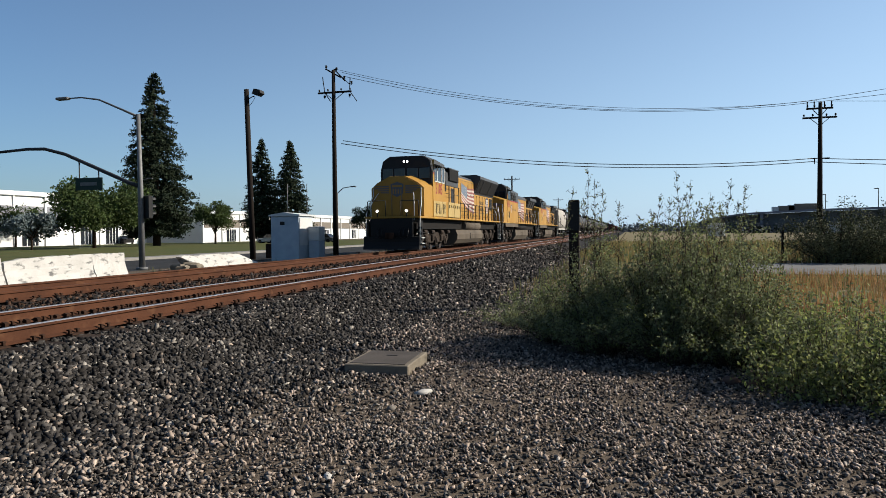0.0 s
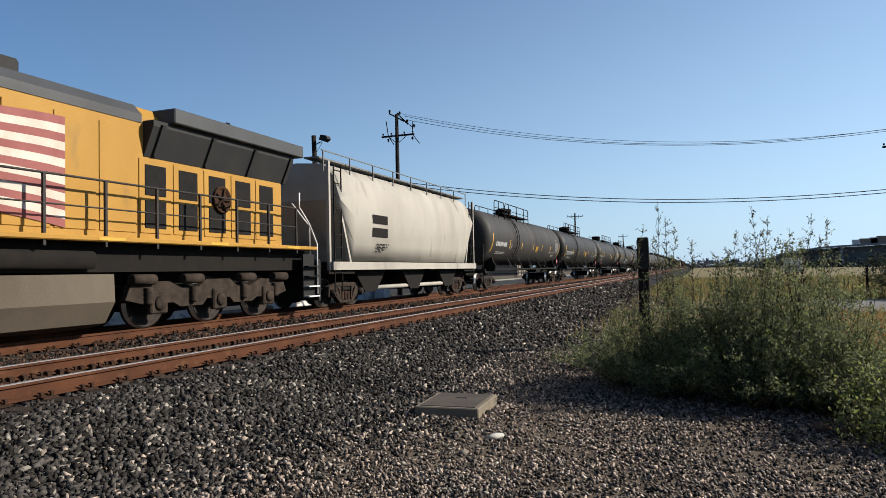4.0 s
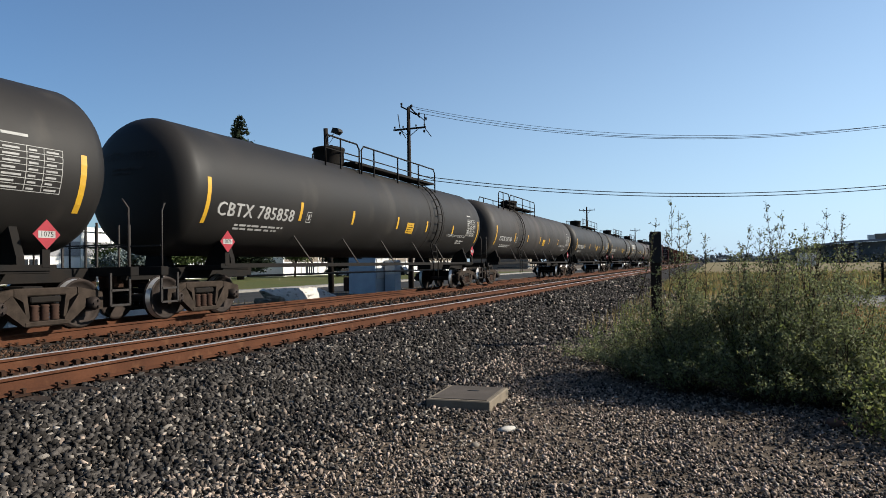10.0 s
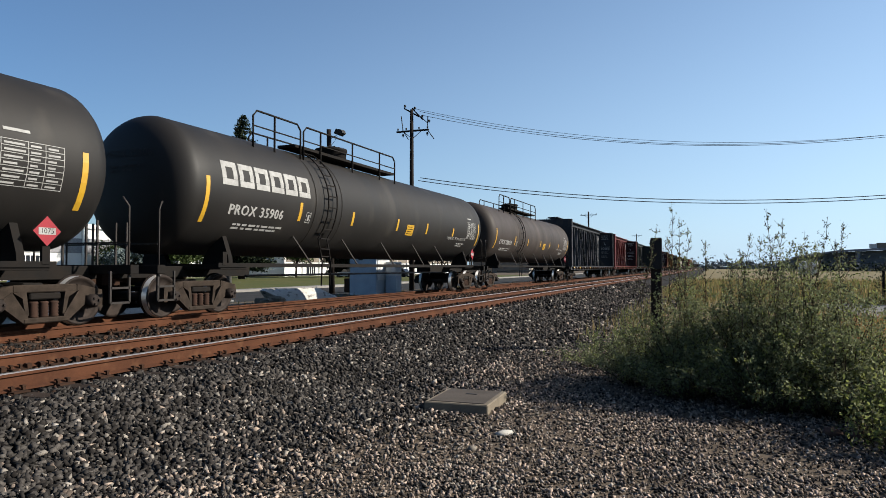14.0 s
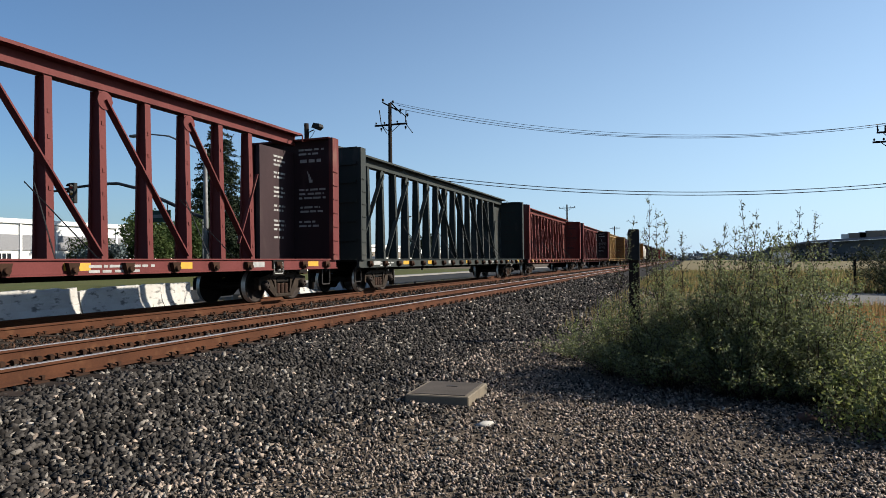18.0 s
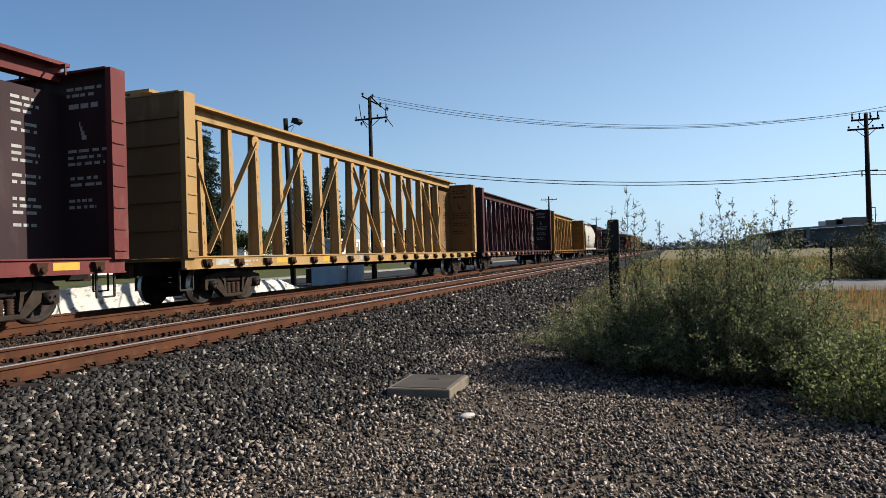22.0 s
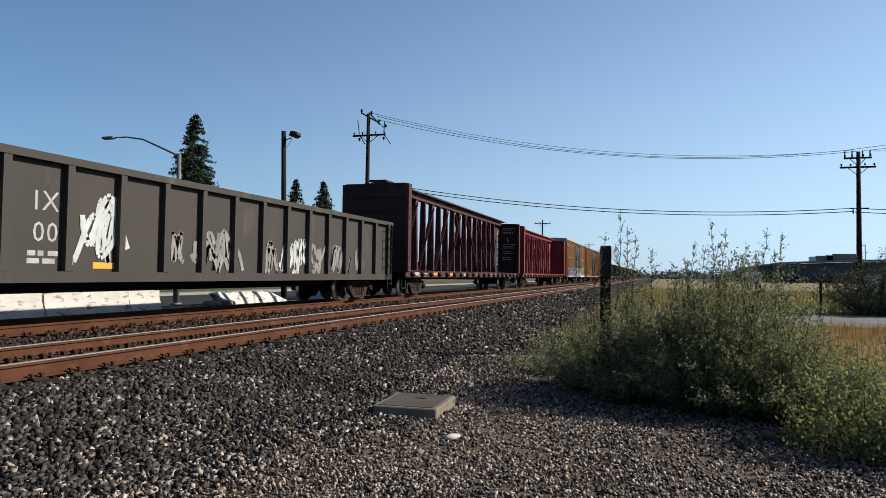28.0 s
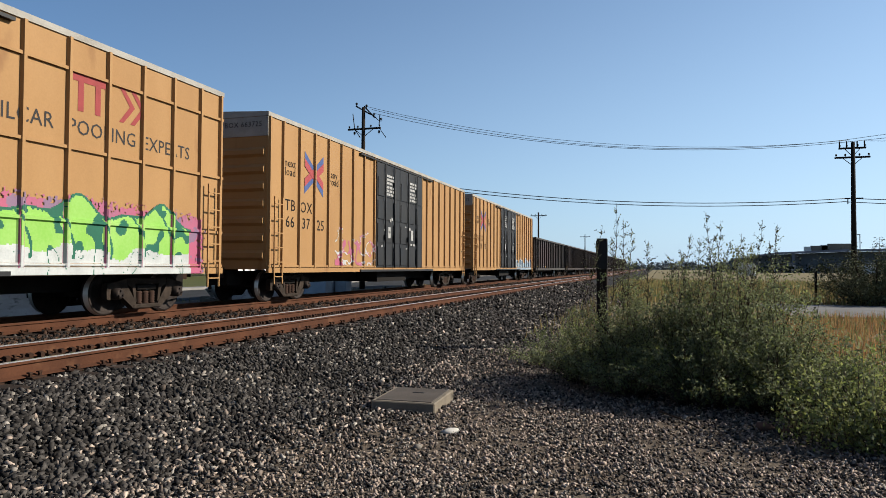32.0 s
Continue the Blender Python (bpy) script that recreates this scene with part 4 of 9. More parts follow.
M_GRAF_GREEN = material("lime_green_spray_paint", (0.150, 0.310, 0.045), (0.205, 0.350, 0.085), 0.6, 0, 1.2, 20, 0)
M_GRAF_TEAL = material("dark_teal_spray_paint", (0.00796, 0.0679, 0.0398), (0.0119, 0.0877, 0.0517), 0.6, 0, 1.2, 20, 0)
M_GRAF_BLUE = material("pale_blue_spray_paint", (0.12, 0.167, 0.219), (0.18, 0.235, 0.279), 0.6, 0, 1.2, 20, 0)
M_GRAF_NAVY = material("navy_spray_paint", (0.0119, 0.0239, 0.0636), (0.0199, 0.0358, 0.0796), 0.6, 0, 1.2, 20, 0)
M_GRAF_PINK = material("pink_spray_paint", (0.279, 0.0631, 0.108), (0.219, 0.0796, 0.127), 0.6, 0, 1.2, 20, 0)
M_GRAF_WHITE = material("white_spray_paint", (0.36, 0.37, 0.36), (0.27, 0.28, 0.27), 0.6, 0, 3, 30, 0)
M_GRAF_GREY = material("faded_grey_spray_paint", (0.19, 0.18, 0.17), (0.12, 0.115, 0.11), 0.7, 0, 3, 30, 0)
M_GRAF_SLATE = material("slate_blue_spray_paint", (0.060, 0.085, 0.125), (0.085, 0.115, 0.155), 0.6, 0, 1.2, 20, 0)
M_BADGEBLUE = material("faded_blue_badge_paint", (0.045, 0.070, 0.175), (0.035, 0.055, 0.140), 0.6, 0, 3, 30, 0)
M_BADGERED = material("faded_red_badge_paint", (0.250, 0.042, 0.045), (0.205, 0.034, 0.038), 0.6, 0, 3, 30, 0)
M_GRAF_MAUVE = material("mauve_spray_paint", (0.135, 0.0796, 0.135), (0.159, 0.1, 0.143), 0.6, 0, 3, 30, 0)


def wagon(name, label, category, u):
    w = thing(name, label, category, "vehicles of the goods train")
    MOVING.append((w, u))
    return w


SHARED = {}


def shared(key, make):
    if key not in SHARED:
        SHARED[key] = make()
    return SHARED[key]


def mesh_of(bm, *mats, smooth=False):
    me = bpy.data.meshes.new("part")
    bm.to_mesh(me)
    bm.free()
    for m in mats:
        me.materials.append(m)
    if smooth:
        me.shade_smooth()
        me.set_sharp_from_angle(angle=radians(38))
    return me


def wheelset_mesh(r):
    bm = bmesh.new()
    tube(bm, [(-1.16, 0, 0), (1.16, 0, 0)], 0.085, 10)
    for s in (-1, 1):
        prof = [(0.64, 0.10), (0.645, r - 0.07), (0.63, r - 0.03), (0.63, r + 0.028), (0.655, r + 0.026), (0.665, r), (0.79, r - 0.006), (0.80, r - 0.05), (0.76, r - 0.075),
                (0.72, r * 0.62), (0.73, r * 0.42), (0.79, 0.14), (0.80, 0.10)]
        lathe(bm, [(s * a, q) for a, q in (prof if s > 0 else prof)], "x", 28)
        lathe(bm, [(s * 0.97, 0.10), (s * 0.98, 0.125), (s * 1.14, 0.125), (s * 1.16, 0.105), (s * 1.19, 0.10), (s * 1.195, 0.05)], "x", 14)
        for k in range(3):
            t = k * math.tau / 3
            lathe(bm, [(s * 1.19, 0.022), (s * 1.225, 0.022)], "x", 6, (0, 0.062 * math.cos(t), 0.062 * math.sin(t)))
    bmesh.ops.recalc_face_normals(bm, faces=bm.faces)
    for f in bm.faces:
        c = f.calc_center_median()
        if 0.66 < abs(c.x) < 0.80 and math.hypot(c.y, c.z) > r - 0.02:
            f.material_index = 1
    return mesh_of(bm, M_WHEEL, M_TREAD)


def side_frame_mesh():
    bm = bmesh.new()
    x0, x1 = -0.07, 0.07
    for s in (-1, 1):
        prism(bm, [(s * 1.14, 0.52), (s * 1.12, 0.66), (s * 0.60, 0.77), (s * 0.60, 0.64), (s * 0.70, 0.60), (s * 0.74, 0.56), (s * 1.02, 0.56), (s * 1.03, 0.34), (s * 1.13, 0.34)], x0, x1, axis="x")
        prism(bm, [(s * 0.62, 0.66), (s * 0.76, 0.56), (s * 0.75, 0.40), (s * 0.42, 0.14), (s * 0.30, 0.14), (s * 0.34, 0.26)], x0 - 0.01, x1 + 0.01, axis="x")
        prism(bm, [(s * 0.60, 0.655), (s * 0.36, 0.66), (s * 0.31, 0.26), (s * 0.37, 0.26), (s * 0.43, 0.55)], x0, x1, axis="x")
    box(bm, x0, x1, -0.60, 0.60, 0.64, 0.775, bevel=0.02)
    box(bm, x0 - 0.02, x1 + 0.02, -0.42, 0.42, 0.12, 0.215, bevel=0.02)
    return mesh_of(bm, M_BOGIE)


def spring_mesh():
    bm = bmesh.new()
    prof = []
    for i in range(11):
        prof.append((0.21 + i * 0.028, 0.085 if i % 2 else 0.062))
    for y in (-0.19, 0.0, 0.19):
        lathe(bm, prof, "z", 12, (0, y, 0))
    return mesh_of(bm, M_SPRING)


def bolster_mesh():
    bm = bmesh.new()
    box(bm, -1.06, 1.06, -0.29, 0.29, 0.52, 0.63, bevel=0.02)
    box(bm, -0.75, 0.75, -0.2, 0.2, 0.34, 0.80, bevel=0.03)
    for s in (-1, 1):
        bar(bm, (-0.95, s * 0.40, 0.42), (0.95, s * 0.40, 0.42), 0.09, 0.14)
    return mesh_of(bm, M_FRAMEBLACK)


def bogie(car, y):
    b = place("bogie", shared("bolster", bolster_mesh), car, "three-piece cast steel bogie", pose(0, y, 0))
    for s in (-1, 1):
        place("side_frame", shared("side_frame", side_frame_mesh), b, m=pose(s * 1.0, 0, 0))
        place("coil_spring", shared("spring", spring_mesh), b, m=pose(s * 1.0, 0, 0))
        w = place("wheelset", shared("wheelset", lambda: wheelset_mesh(0.457)), b, m=pose(0, s * 0.89, 0.457))
        WHEELS.setdefault((0.457, s * 0.89), []).append(w)
    return b


def coupler_mesh():
    bm = bmesh.new()
    box(bm, -0.11, 0.11, -0.05, 0.75, 0.74, 0.98, bevel=0.02)
    prism(bm, [(-0.2, -0.05), (0.2, -0.05), (0.22, -0.3), (0.05, -0.36), (-0.05, -0.2), (-0.2, -0.32)], 0.70, 1.0, axis="z")
    return mesh_of(bm, M_RUSTIRON)


def couplers(car, y0, y1):
    me = shared("coupler", coupler_mesh)
    place("coupler", me, car, m=pose(0, y0, 0))
    place("coupler", me, car, m=pose(0, y1, 0, 0, 0, 180))


def ladder(name, car, y, x, z0, z1, w=0.42, mat=None, rungs=None, label=""):
    bm = bmesh.new()
    for s in (-1, 1):
        bar(bm, (x, y + s * w / 2, z0), (x, y + s * w / 2, z1), 0.035)
    n = rungs or max(2, round((z1 - z0) / 0.38))
    for i in range(n):
        z = z0 + (i + 0.5) * (z1 - z0) / n
        bar(bm, (x + 0.01, y - w / 2, z), (x + 0.01, y + w / 2, z), 0.028)
    return part(name, bm, mat or M_FRAMEBLACK, car, label)


def stencil_bars(bm, at, u0, v0, rows, rng, h=0.055, gap=0.045, mi=0):
    """Small writing that cannot be read, as broken bars."""
    for r, w in enumerate(rows):
        u = u0
        while u < u0 + w:
            l = rng.uniform(0.08, 0.3)
            patch(bm, at, u, min(u + l, u0 + w), v0 - r * (h + gap), v0 - r * (h + gap) + h, 2, 1, mi)
            u += l + rng.uniform(0.03, 0.09)


TANK_R, TANK_Z = 1.545, 2.91


def tank_at(y, z, lift=0.006):
    """On the +x side of the tank: u towards +y, v up along the shell."""
    a0 = math.asin((z - TANK_Z) / TANK_R)

    def at(u, v):
        a = a0 + v / TANK_R
        return ((TANK_R + lift) * math.cos(a), y + u, TANK_Z + (TANK_R + lift) * math.sin(a))
    return at


TANK_HEAD = [(-0.36, 0.02), (-0.345, 0.45), (-0.31, 0.85), (-0.25, 1.13), (-0.16, 1.32), (-0.05, 1.44), (0.06, 1.51), (0.17, TANK_R)]


def tank_mesh(mat, L):
    bm = bmesh.new()
    prof = TANK_HEAD
    full = prof + [(y, TANK_R) for y in (0.6, 3, 6, 9, 12, 15, 17, L - 0.6)] + [(L - a, r) for a, r in prof[::-1]]
    lathe(bm, full, "y", 56, (0, 0, TANK_Z))
    bmesh.ops.recalc_face_normals(bm, faces=bm.faces)
    return mesh_of(bm, mat)


def tank_frame(c, L):
    """Stub sills, end sills, bolsters and saddle gussets, each a part of its own."""
    for e, s in ((0, 1), (L, -1)):
        def span(a, b):
            return min(e + s * a, e + s * b), max(e + s * a, e + s * b)

        def block(key, x0, x1, ys, z0, z1):
            def make():
                bm = bmesh.new()
                box(bm, x0, x1, ys[0], ys[1], z0, z1, bevel=0.01)
                return mesh_of(bm, M_FRAMEBLACK)
            return shared(("tank", key, s, L), make)
        place("stub_sill", block("stub", -0.32, 0.32, span(-0.85, 3.4), 0.84, 1.10), c)
        place("end_sill", block("end", -1.42, 1.42, span(-0.86, -0.66), 0.94, 1.12), c)
        place("bolster", block("bolster", -1.40, 1.40, span(1.0, 1.9), 1.02, 1.13), c)
        for sx in (-1, 1):
            def gusset():
                bm = bmesh.new()
                ys = span(1.38, 1.52)
                prism(bm, [(sx * 0.5, 1.1), (sx * 1.32, 1.1), (sx * 1.30, 1.3), (sx * 1.12, 1.80), (sx * 0.7, 1.5)], ys[0], ys[1])
                return mesh_of(bm, M_FRAMEBLACK)
            place("saddle_gusset", shared(("tank", "gusset", s, sx, L), gusset), c)


def tank_car(u, number, mat, label, seed, dome_first=False, tag="", L=19.1):
    rng = random.Random(seed)
    c = wagon("tank_car", label, "tank car", u)
    place("tank", shared(("tank", mat.name, L), lambda: tank_mesh(mat, L)), c)
    tank_frame(c, L)
    for y in (0.80, L - 0.80):
        bogie(c, y)
    couplers(c, -0.62, L + 0.62)
    for s in (-1, 1):
        bm = bmesh.new()
        bar(bm, (s * 1.40, 0.9, 1.12), (s * 1.40, L - 0.9, 1.12), 0.06, 0.10)
        part("side_rail", bm, M_FRAMEBLACK, c)
    for i, y in enumerate((4.4, 7.0, 9.6, 12.2, 14.4)):
        bm = bmesh.new()
        bar(bm, (1.40, y + 0.3, 1.15), (1.18, y - 0.3, 1.92), 0.035)
        part("grab_strut", bm, M_HANDRAIL, c)
    bm = bmesh.new()
    tube(bm, [(0.9, 2.5, 0.86), (0.9, 15.5, 0.86)], 0.03, 6)
    part("brake_pipe", bm, M_HANDRAIL, c)
    # reflective strips along the shell
    many = number.startswith("GATX")                 # this owner's cars carry more strips, set above smaller writing
    rows = ((2.02, 0.50), (3.79, 0.5), (6.87, 0.46), (9.58, 0.42), (12.42, 0.42)) if many else ((4.01, 0.5), (6.83, 0.42), (9.99, 0.42), (12.59, 0.42))
    for i, (y, h) in enumerate(((0.42, 1.05), *rows, (15.4, 0.36), (L - 0.46, 1.05))):
        bm = bmesh.new()
        patch(bm, tank_at(y, 2.78 if many else 2.55), -0.06, 0.06, -h / 2, h / 2, 1, 6)
        part("reflector_strip", bm, M_YELLOWTAPE, c, "yellow reflective strip")
    bm = bmesh.new()
    if number:
        big = 0.46 if number.startswith("CBTX") else 0.35
        words(bm, number, big, tank_at(2.22, 2.40), spacing=1.12)
        words(bm, number, big, tank_at(2.245, 2.392, 0.008), spacing=1.12)
    else:
        stencil_bars(bm, tank_at(2.2, 2.52), -1.1, -0.12, (2.2,), rng, 0.24)
    part("car_number", bm, M_STENCIL, c, "white stencilled car number")["kind"] = "stuff"
    # the number again on the dished leading end
    dish = [(r, y) for y, r in TANK_HEAD]

    def end_at(p, q):
        x, z = p, q + 0.62
        r = math.hypot(x, z)
        r = max(r, 0.021)
        y = next((a[1] + (b[1] - a[1]) * (r - a[0]) / (b[0] - a[0]) for a, b in zip(dish, dish[1:]) if r <= b[0]), 0.15)
        return (x, y - 0.02, TANK_Z + z)
    bm = bmesh.new()
    if number:
        words(bm, number, 0.24, end_at, spacing=1.08)
    stencil_bars(bm, lambda p, q: end_at(p, q), -0.5, -0.3, (0.9, 0.7), rng, 0.05)
    part("end_number", bm, M_HANDRAIL, c, "small dark grey stencilled number on the tank end")["kind"] = "stuff"
    bm = bmesh.new()
    stencil_bars(bm, tank_at(2.4, 2.06), -0.9, 0, (1.9, 1.7), rng)
    part("load_stencil", bm, M_STENCIL, c)
    bm = bmesh.new()
    at = tank_at(4.42, 2.42)
    for a, b, p, q in ((-0.11, 0.11, 0.13, 0.15), (-0.11, 0.11, -0.15, -0.13), (-0.11, -0.09, -0.15, 0.15), (0.09, 0.11, -0.15, 0.15)):
        patch(bm, at, a, b, p, q)
    patch(bm, at, -0.04, 0.04, -0.08, 0.08)
    part("test_stencil", bm, M_STENCIL, c)
    # the data table near the trailing end
    bm = bmesh.new()
    at = tank_at(L - 1.42, 2.72)
    for k in range(8):
        patch(bm, at, -0.55, 0.55, -0.38 + k * 0.105, -0.368 + k * 0.105, 2, 1)
    for uu in (-0.55, -0.1, 0.2, 0.54):
        patch(bm, at, uu, uu + 0.012, -0.38, 0.37, 1, 4)
    for k in range(7):
        for uu, w in ((-0.5, 0.34), (-0.06, 0.2), (0.25, 0.22)):
            patch(bm, at, uu, uu + w * rng.uniform(0.6, 1.1), -0.345 + k * 0.105, -0.312 + k * 0.105)
    patch(bm, at, -0.5, -0.05, 0.5, 0.55)
    part("data_table", bm, M_STENCIL, c, "white stencilled data table")
    bm = bmesh.new()
    words(bm, "LIQUEFIED PETROLEUM GAS", 0.17, tank_at(L - 3.1, 2.30), spacing=1.05)
    stencil_bars(bm, tank_at(L - 2.9, 2.08), 0, 0, (0.9, 0.7), rng, 0.06)
    part("hazard_stencil", bm, M_STENCIL, c)
    bm = bmesh.new()
    patch(bm, tank_at(11.07, 2.42), -0.30, 0.30, -0.2, 0.2, 2, 3)
    sign = part("notice_panel", bm, M_YELLOWTAPE, c, "yellow notice panel")
    bm = bmesh.new()
    for k in range(4):
        patch(bm, tank_at(11.07, 2.42, 0.012), -0.24, 0.24 - 0.1 * (k % 2), -0.14 + k * 0.085, -0.122 + k * 0.085)
    part("writing_bars", bm, M_FRAMEBLACK, sign)
    # placards on their brackets
    for y in (1.1, L - 1.1):
        bm = bmesh.new()
        box(bm, 1.38, 1.44, y - 0.07, y + 0.07, 1.12, 1.42)
        part("placard_bracket", bm, M_FRAMEBLACK, c)
        if y > 5 or seed % 3 == 0:
            bm = bmesh.new()
            prism(bm, [(y - 0.25, 1.67), (y, 1.42), (y + 0.25, 1.67), (y, 1.92)], 1.44, 1.455, axis="x")
            bmesh.ops.recalc_face_normals(bm, faces=bm.faces)
            pl = part("placard", bm, M_PLACARD, c, "red diamond hazard placard")
            bm = bmesh.new()
            patch(bm, side_at(1.458, y, 1.67), -0.155, 0.155, -0.058, 0.058)
            part("number_panel", bm, M_STENCIL, pl, "white number panel")
            bm = bmesh.new()
            words(bm, "1075", 0.125, side_at(1.461, y, 1.67))
            part("placard_number", bm, M_FRAMEBLACK, pl)
    # end platforms: handrails, brake wheel and steps
    for e, s in ((0, -1), (L, 1)):
        for x in (-1.3, 1.3):
            bm = bmesh.new()
            tube(bm, [(x, e + s * 0.72, 0.45), (x, e + s * 0.72, 2.25), (x * 0.97, e + s * 0.60, 2.42)], 0.022, 5)
            part("end_handrail", bm, M_HANDRAIL, c)
            bm = bmesh.new()
            for z in (0.40, 0.68):
                bar(bm, (x, e + s * 0.74, z), (x, e + s * 0.30, z), 0.04)
            bar(bm, (x, e + s * 0.74, 0.4), (x, e + s * 0.74, 1.0), 0.04)
            bar(bm, (x, e + s * 0.30, 0.4), (x, e + s * 0.30, 1.0), 0.04)
            part("stirrup_step", bm, M_HANDRAIL, c)
        bm = bmesh.new()
        for x in (-0.5, 0.15, 0.45):
            bar(bm, (x, e + s * 0.74, 1.0), (x, e + s * 0.74, 2.0), 0.035)
        bar(bm, (-1.3, e + s * 0.74, 1.55), (1.3, e + s * 0.74, 1.55), 0.03)
        part("end_rail", bm, M_HANDRAIL, c)
    # walkway and housing on top
    p0, p1, dome, lad = (5.65, 14.8, 7.9, 13.6) if dome_first else (2.2, 10.85, 8.0, 5.4)
    bm = bmesh.new()
    for x in (-0.62, 0.62):
        box(bm, x - 0.3, x + 0.3, p0 + 2.4, p1, TANK_Z + TANK_R - 0.02, TANK_Z + TANK_R + 0.06)
    part("top_walkway", bm, M_FRAMEBLACK, c)
    bm = bmesh.new()
    lathe(bm, [(-0.1, 0.46), (0.0, 0.50), (0.42, 0.50), (0.45, 0.54), (0.52, 0.53), (0.56, 0.40)], "z", 20, (0, dome, TANK_Z + TANK_R))
    bar(bm, (-0.15, dome, TANK_Z + TANK_R + 0.62), (0.15, dome, TANK_Z + TANK_R + 0.62), 0.03)
    part("valve_housing", bm, M_FRAMEBLACK, c, smooth=False)
    zt = TANK_Z + TANK_R
    for x in (-0.95, 0.95):
        for a, b, hgt in ((p0 + (0.5 if x > 0 else 1.6), p0 + 2.6, 0.62 if x > 0 else 0.30), (p0 + 2.75, p1, 0.62)):
            bm = bmesh.new()
            tube(bm, [(x, a, zt - 0.35), (x, a, zt + hgt - 0.15), (x, a + 0.15, zt + hgt), (x, b - 0.15, zt + hgt), (x, b, zt + hgt - 0.15), (x, b, zt - 0.35)], 0.028, 5)
            k = a + 0.9
            while k < b - 0.3:
                bar(bm, (x, k, zt - 0.35), (x, k, zt + hgt), 0.04)
                k += 1.9
            if hgt > 0.3:
                bar(bm, (x, a, zt + 0.22), (x, b, zt + 0.22), 0.03)
            part("walkway_railing", bm, M_FRAMEBLACK, c)
    # the curved side ladder
    bm = bmesh.new()
    ang = [math.radians(-38 + 11 * i) for i in range(11)]
    for s in (-0.23, 0.23):
        pts = [(1.42, lad + s, 0.55), (1.45, lad + s, 1.2)] + [((TANK_R + 0.12) * math.cos(a), lad + s, TANK_Z + (TANK_R + 0.12) * math.sin(a)) for a in ang]
        tube(bm, pts, 0.022, 5)
    for a in ang + [ang[0] - 0.25, ang[0] - 0.5]:
        x, z = (TANK_R + 0.12) * math.cos(a), TANK_Z + (TANK_R + 0.12) * math.sin(a)
        x = max(x, 1.40) if z < TANK_Z - 0.8 else x
        bar(bm, (x, lad - 0.23, z), (x, lad + 0.23, z), 0.028)
    part("side_ladder", bm, M_FRAMEBLACK, c)
    for off in (-0.7, 0.7):
        bm = bmesh.new()
        for i in range(20):
            a0, a1 = math.radians(-60 + 8 * i), math.radians(-60 + 8 * (i + 1))
            q = [((TANK_R + 0.01) * math.cos(a), y, TANK_Z + (TANK_R + 0.01) * math.sin(a)) for a, y in ((a0, lad + off - 0.02), (a0, lad + off + 0.02), (a1, lad + off + 0.02), (a1, lad + off - 0.02))]
            bm.faces.new([bm.verts.new(p) for p in q])
        part("weld_seam", bm, M_FRAMEBLACK, c)
    if tag:
        bm = bmesh.new()
        if tag == "logo":
            # the lessor's word mark, drawn as a row of plain ring shapes
            for i in range(6):
                at = tank_at(1.15 + i * 0.60, 3.22)
                for a, b, p, q in ((-0.26, 0.26, 0.14, 0.28), (-0.26, 0.26, -0.28, -0.14), (-0.26, -0.12, -0.28, 0.28), (0.12, 0.26, -0.28, 0.28)):
                    patch(bm, at, a, b, p, q, 1, 2)
            part("logo_block", bm, M_STENCIL, c, "large white block logo")
        else:
            for i in range(9):
                at = tank_at(5.9 + i * 0.75, 1.98 + 0.12 * math.sin(i * 1.7), 0.008)
                scrawl(bm, at, rng, 0.46, 0.05)
            part("graffiti", bm, M_GRAF_WHITE, c, "white scrawled graffiti")
    return c


def scrawl(bm, at, rng, s, w=0.035):
    """A looping brush stroke."""
    ph, q = rng.uniform(0, 6), rng.uniform(1.2, 2.4)
    pts = [(s * (math.cos(t * 0.55 + ph) * 0.7 + (t - 4) * 0.10), s * math.sin(t * q * 0.6 + ph)) for t in [k * 0.45 for k in range(18)]]
    for (a, b), (c, d) in zip(pts, pts[1:]):
        l = math.hypot(c - a, d - b) or 1
        nx, ny = -(d - b) / l * w, (c - a) / l * w
        bm.faces.new([bm.verts.new(at(x, y)) for x, y in ((a - nx, b - ny), (c - nx, d - ny), (c + nx, d + ny), (a + nx, b + ny))])


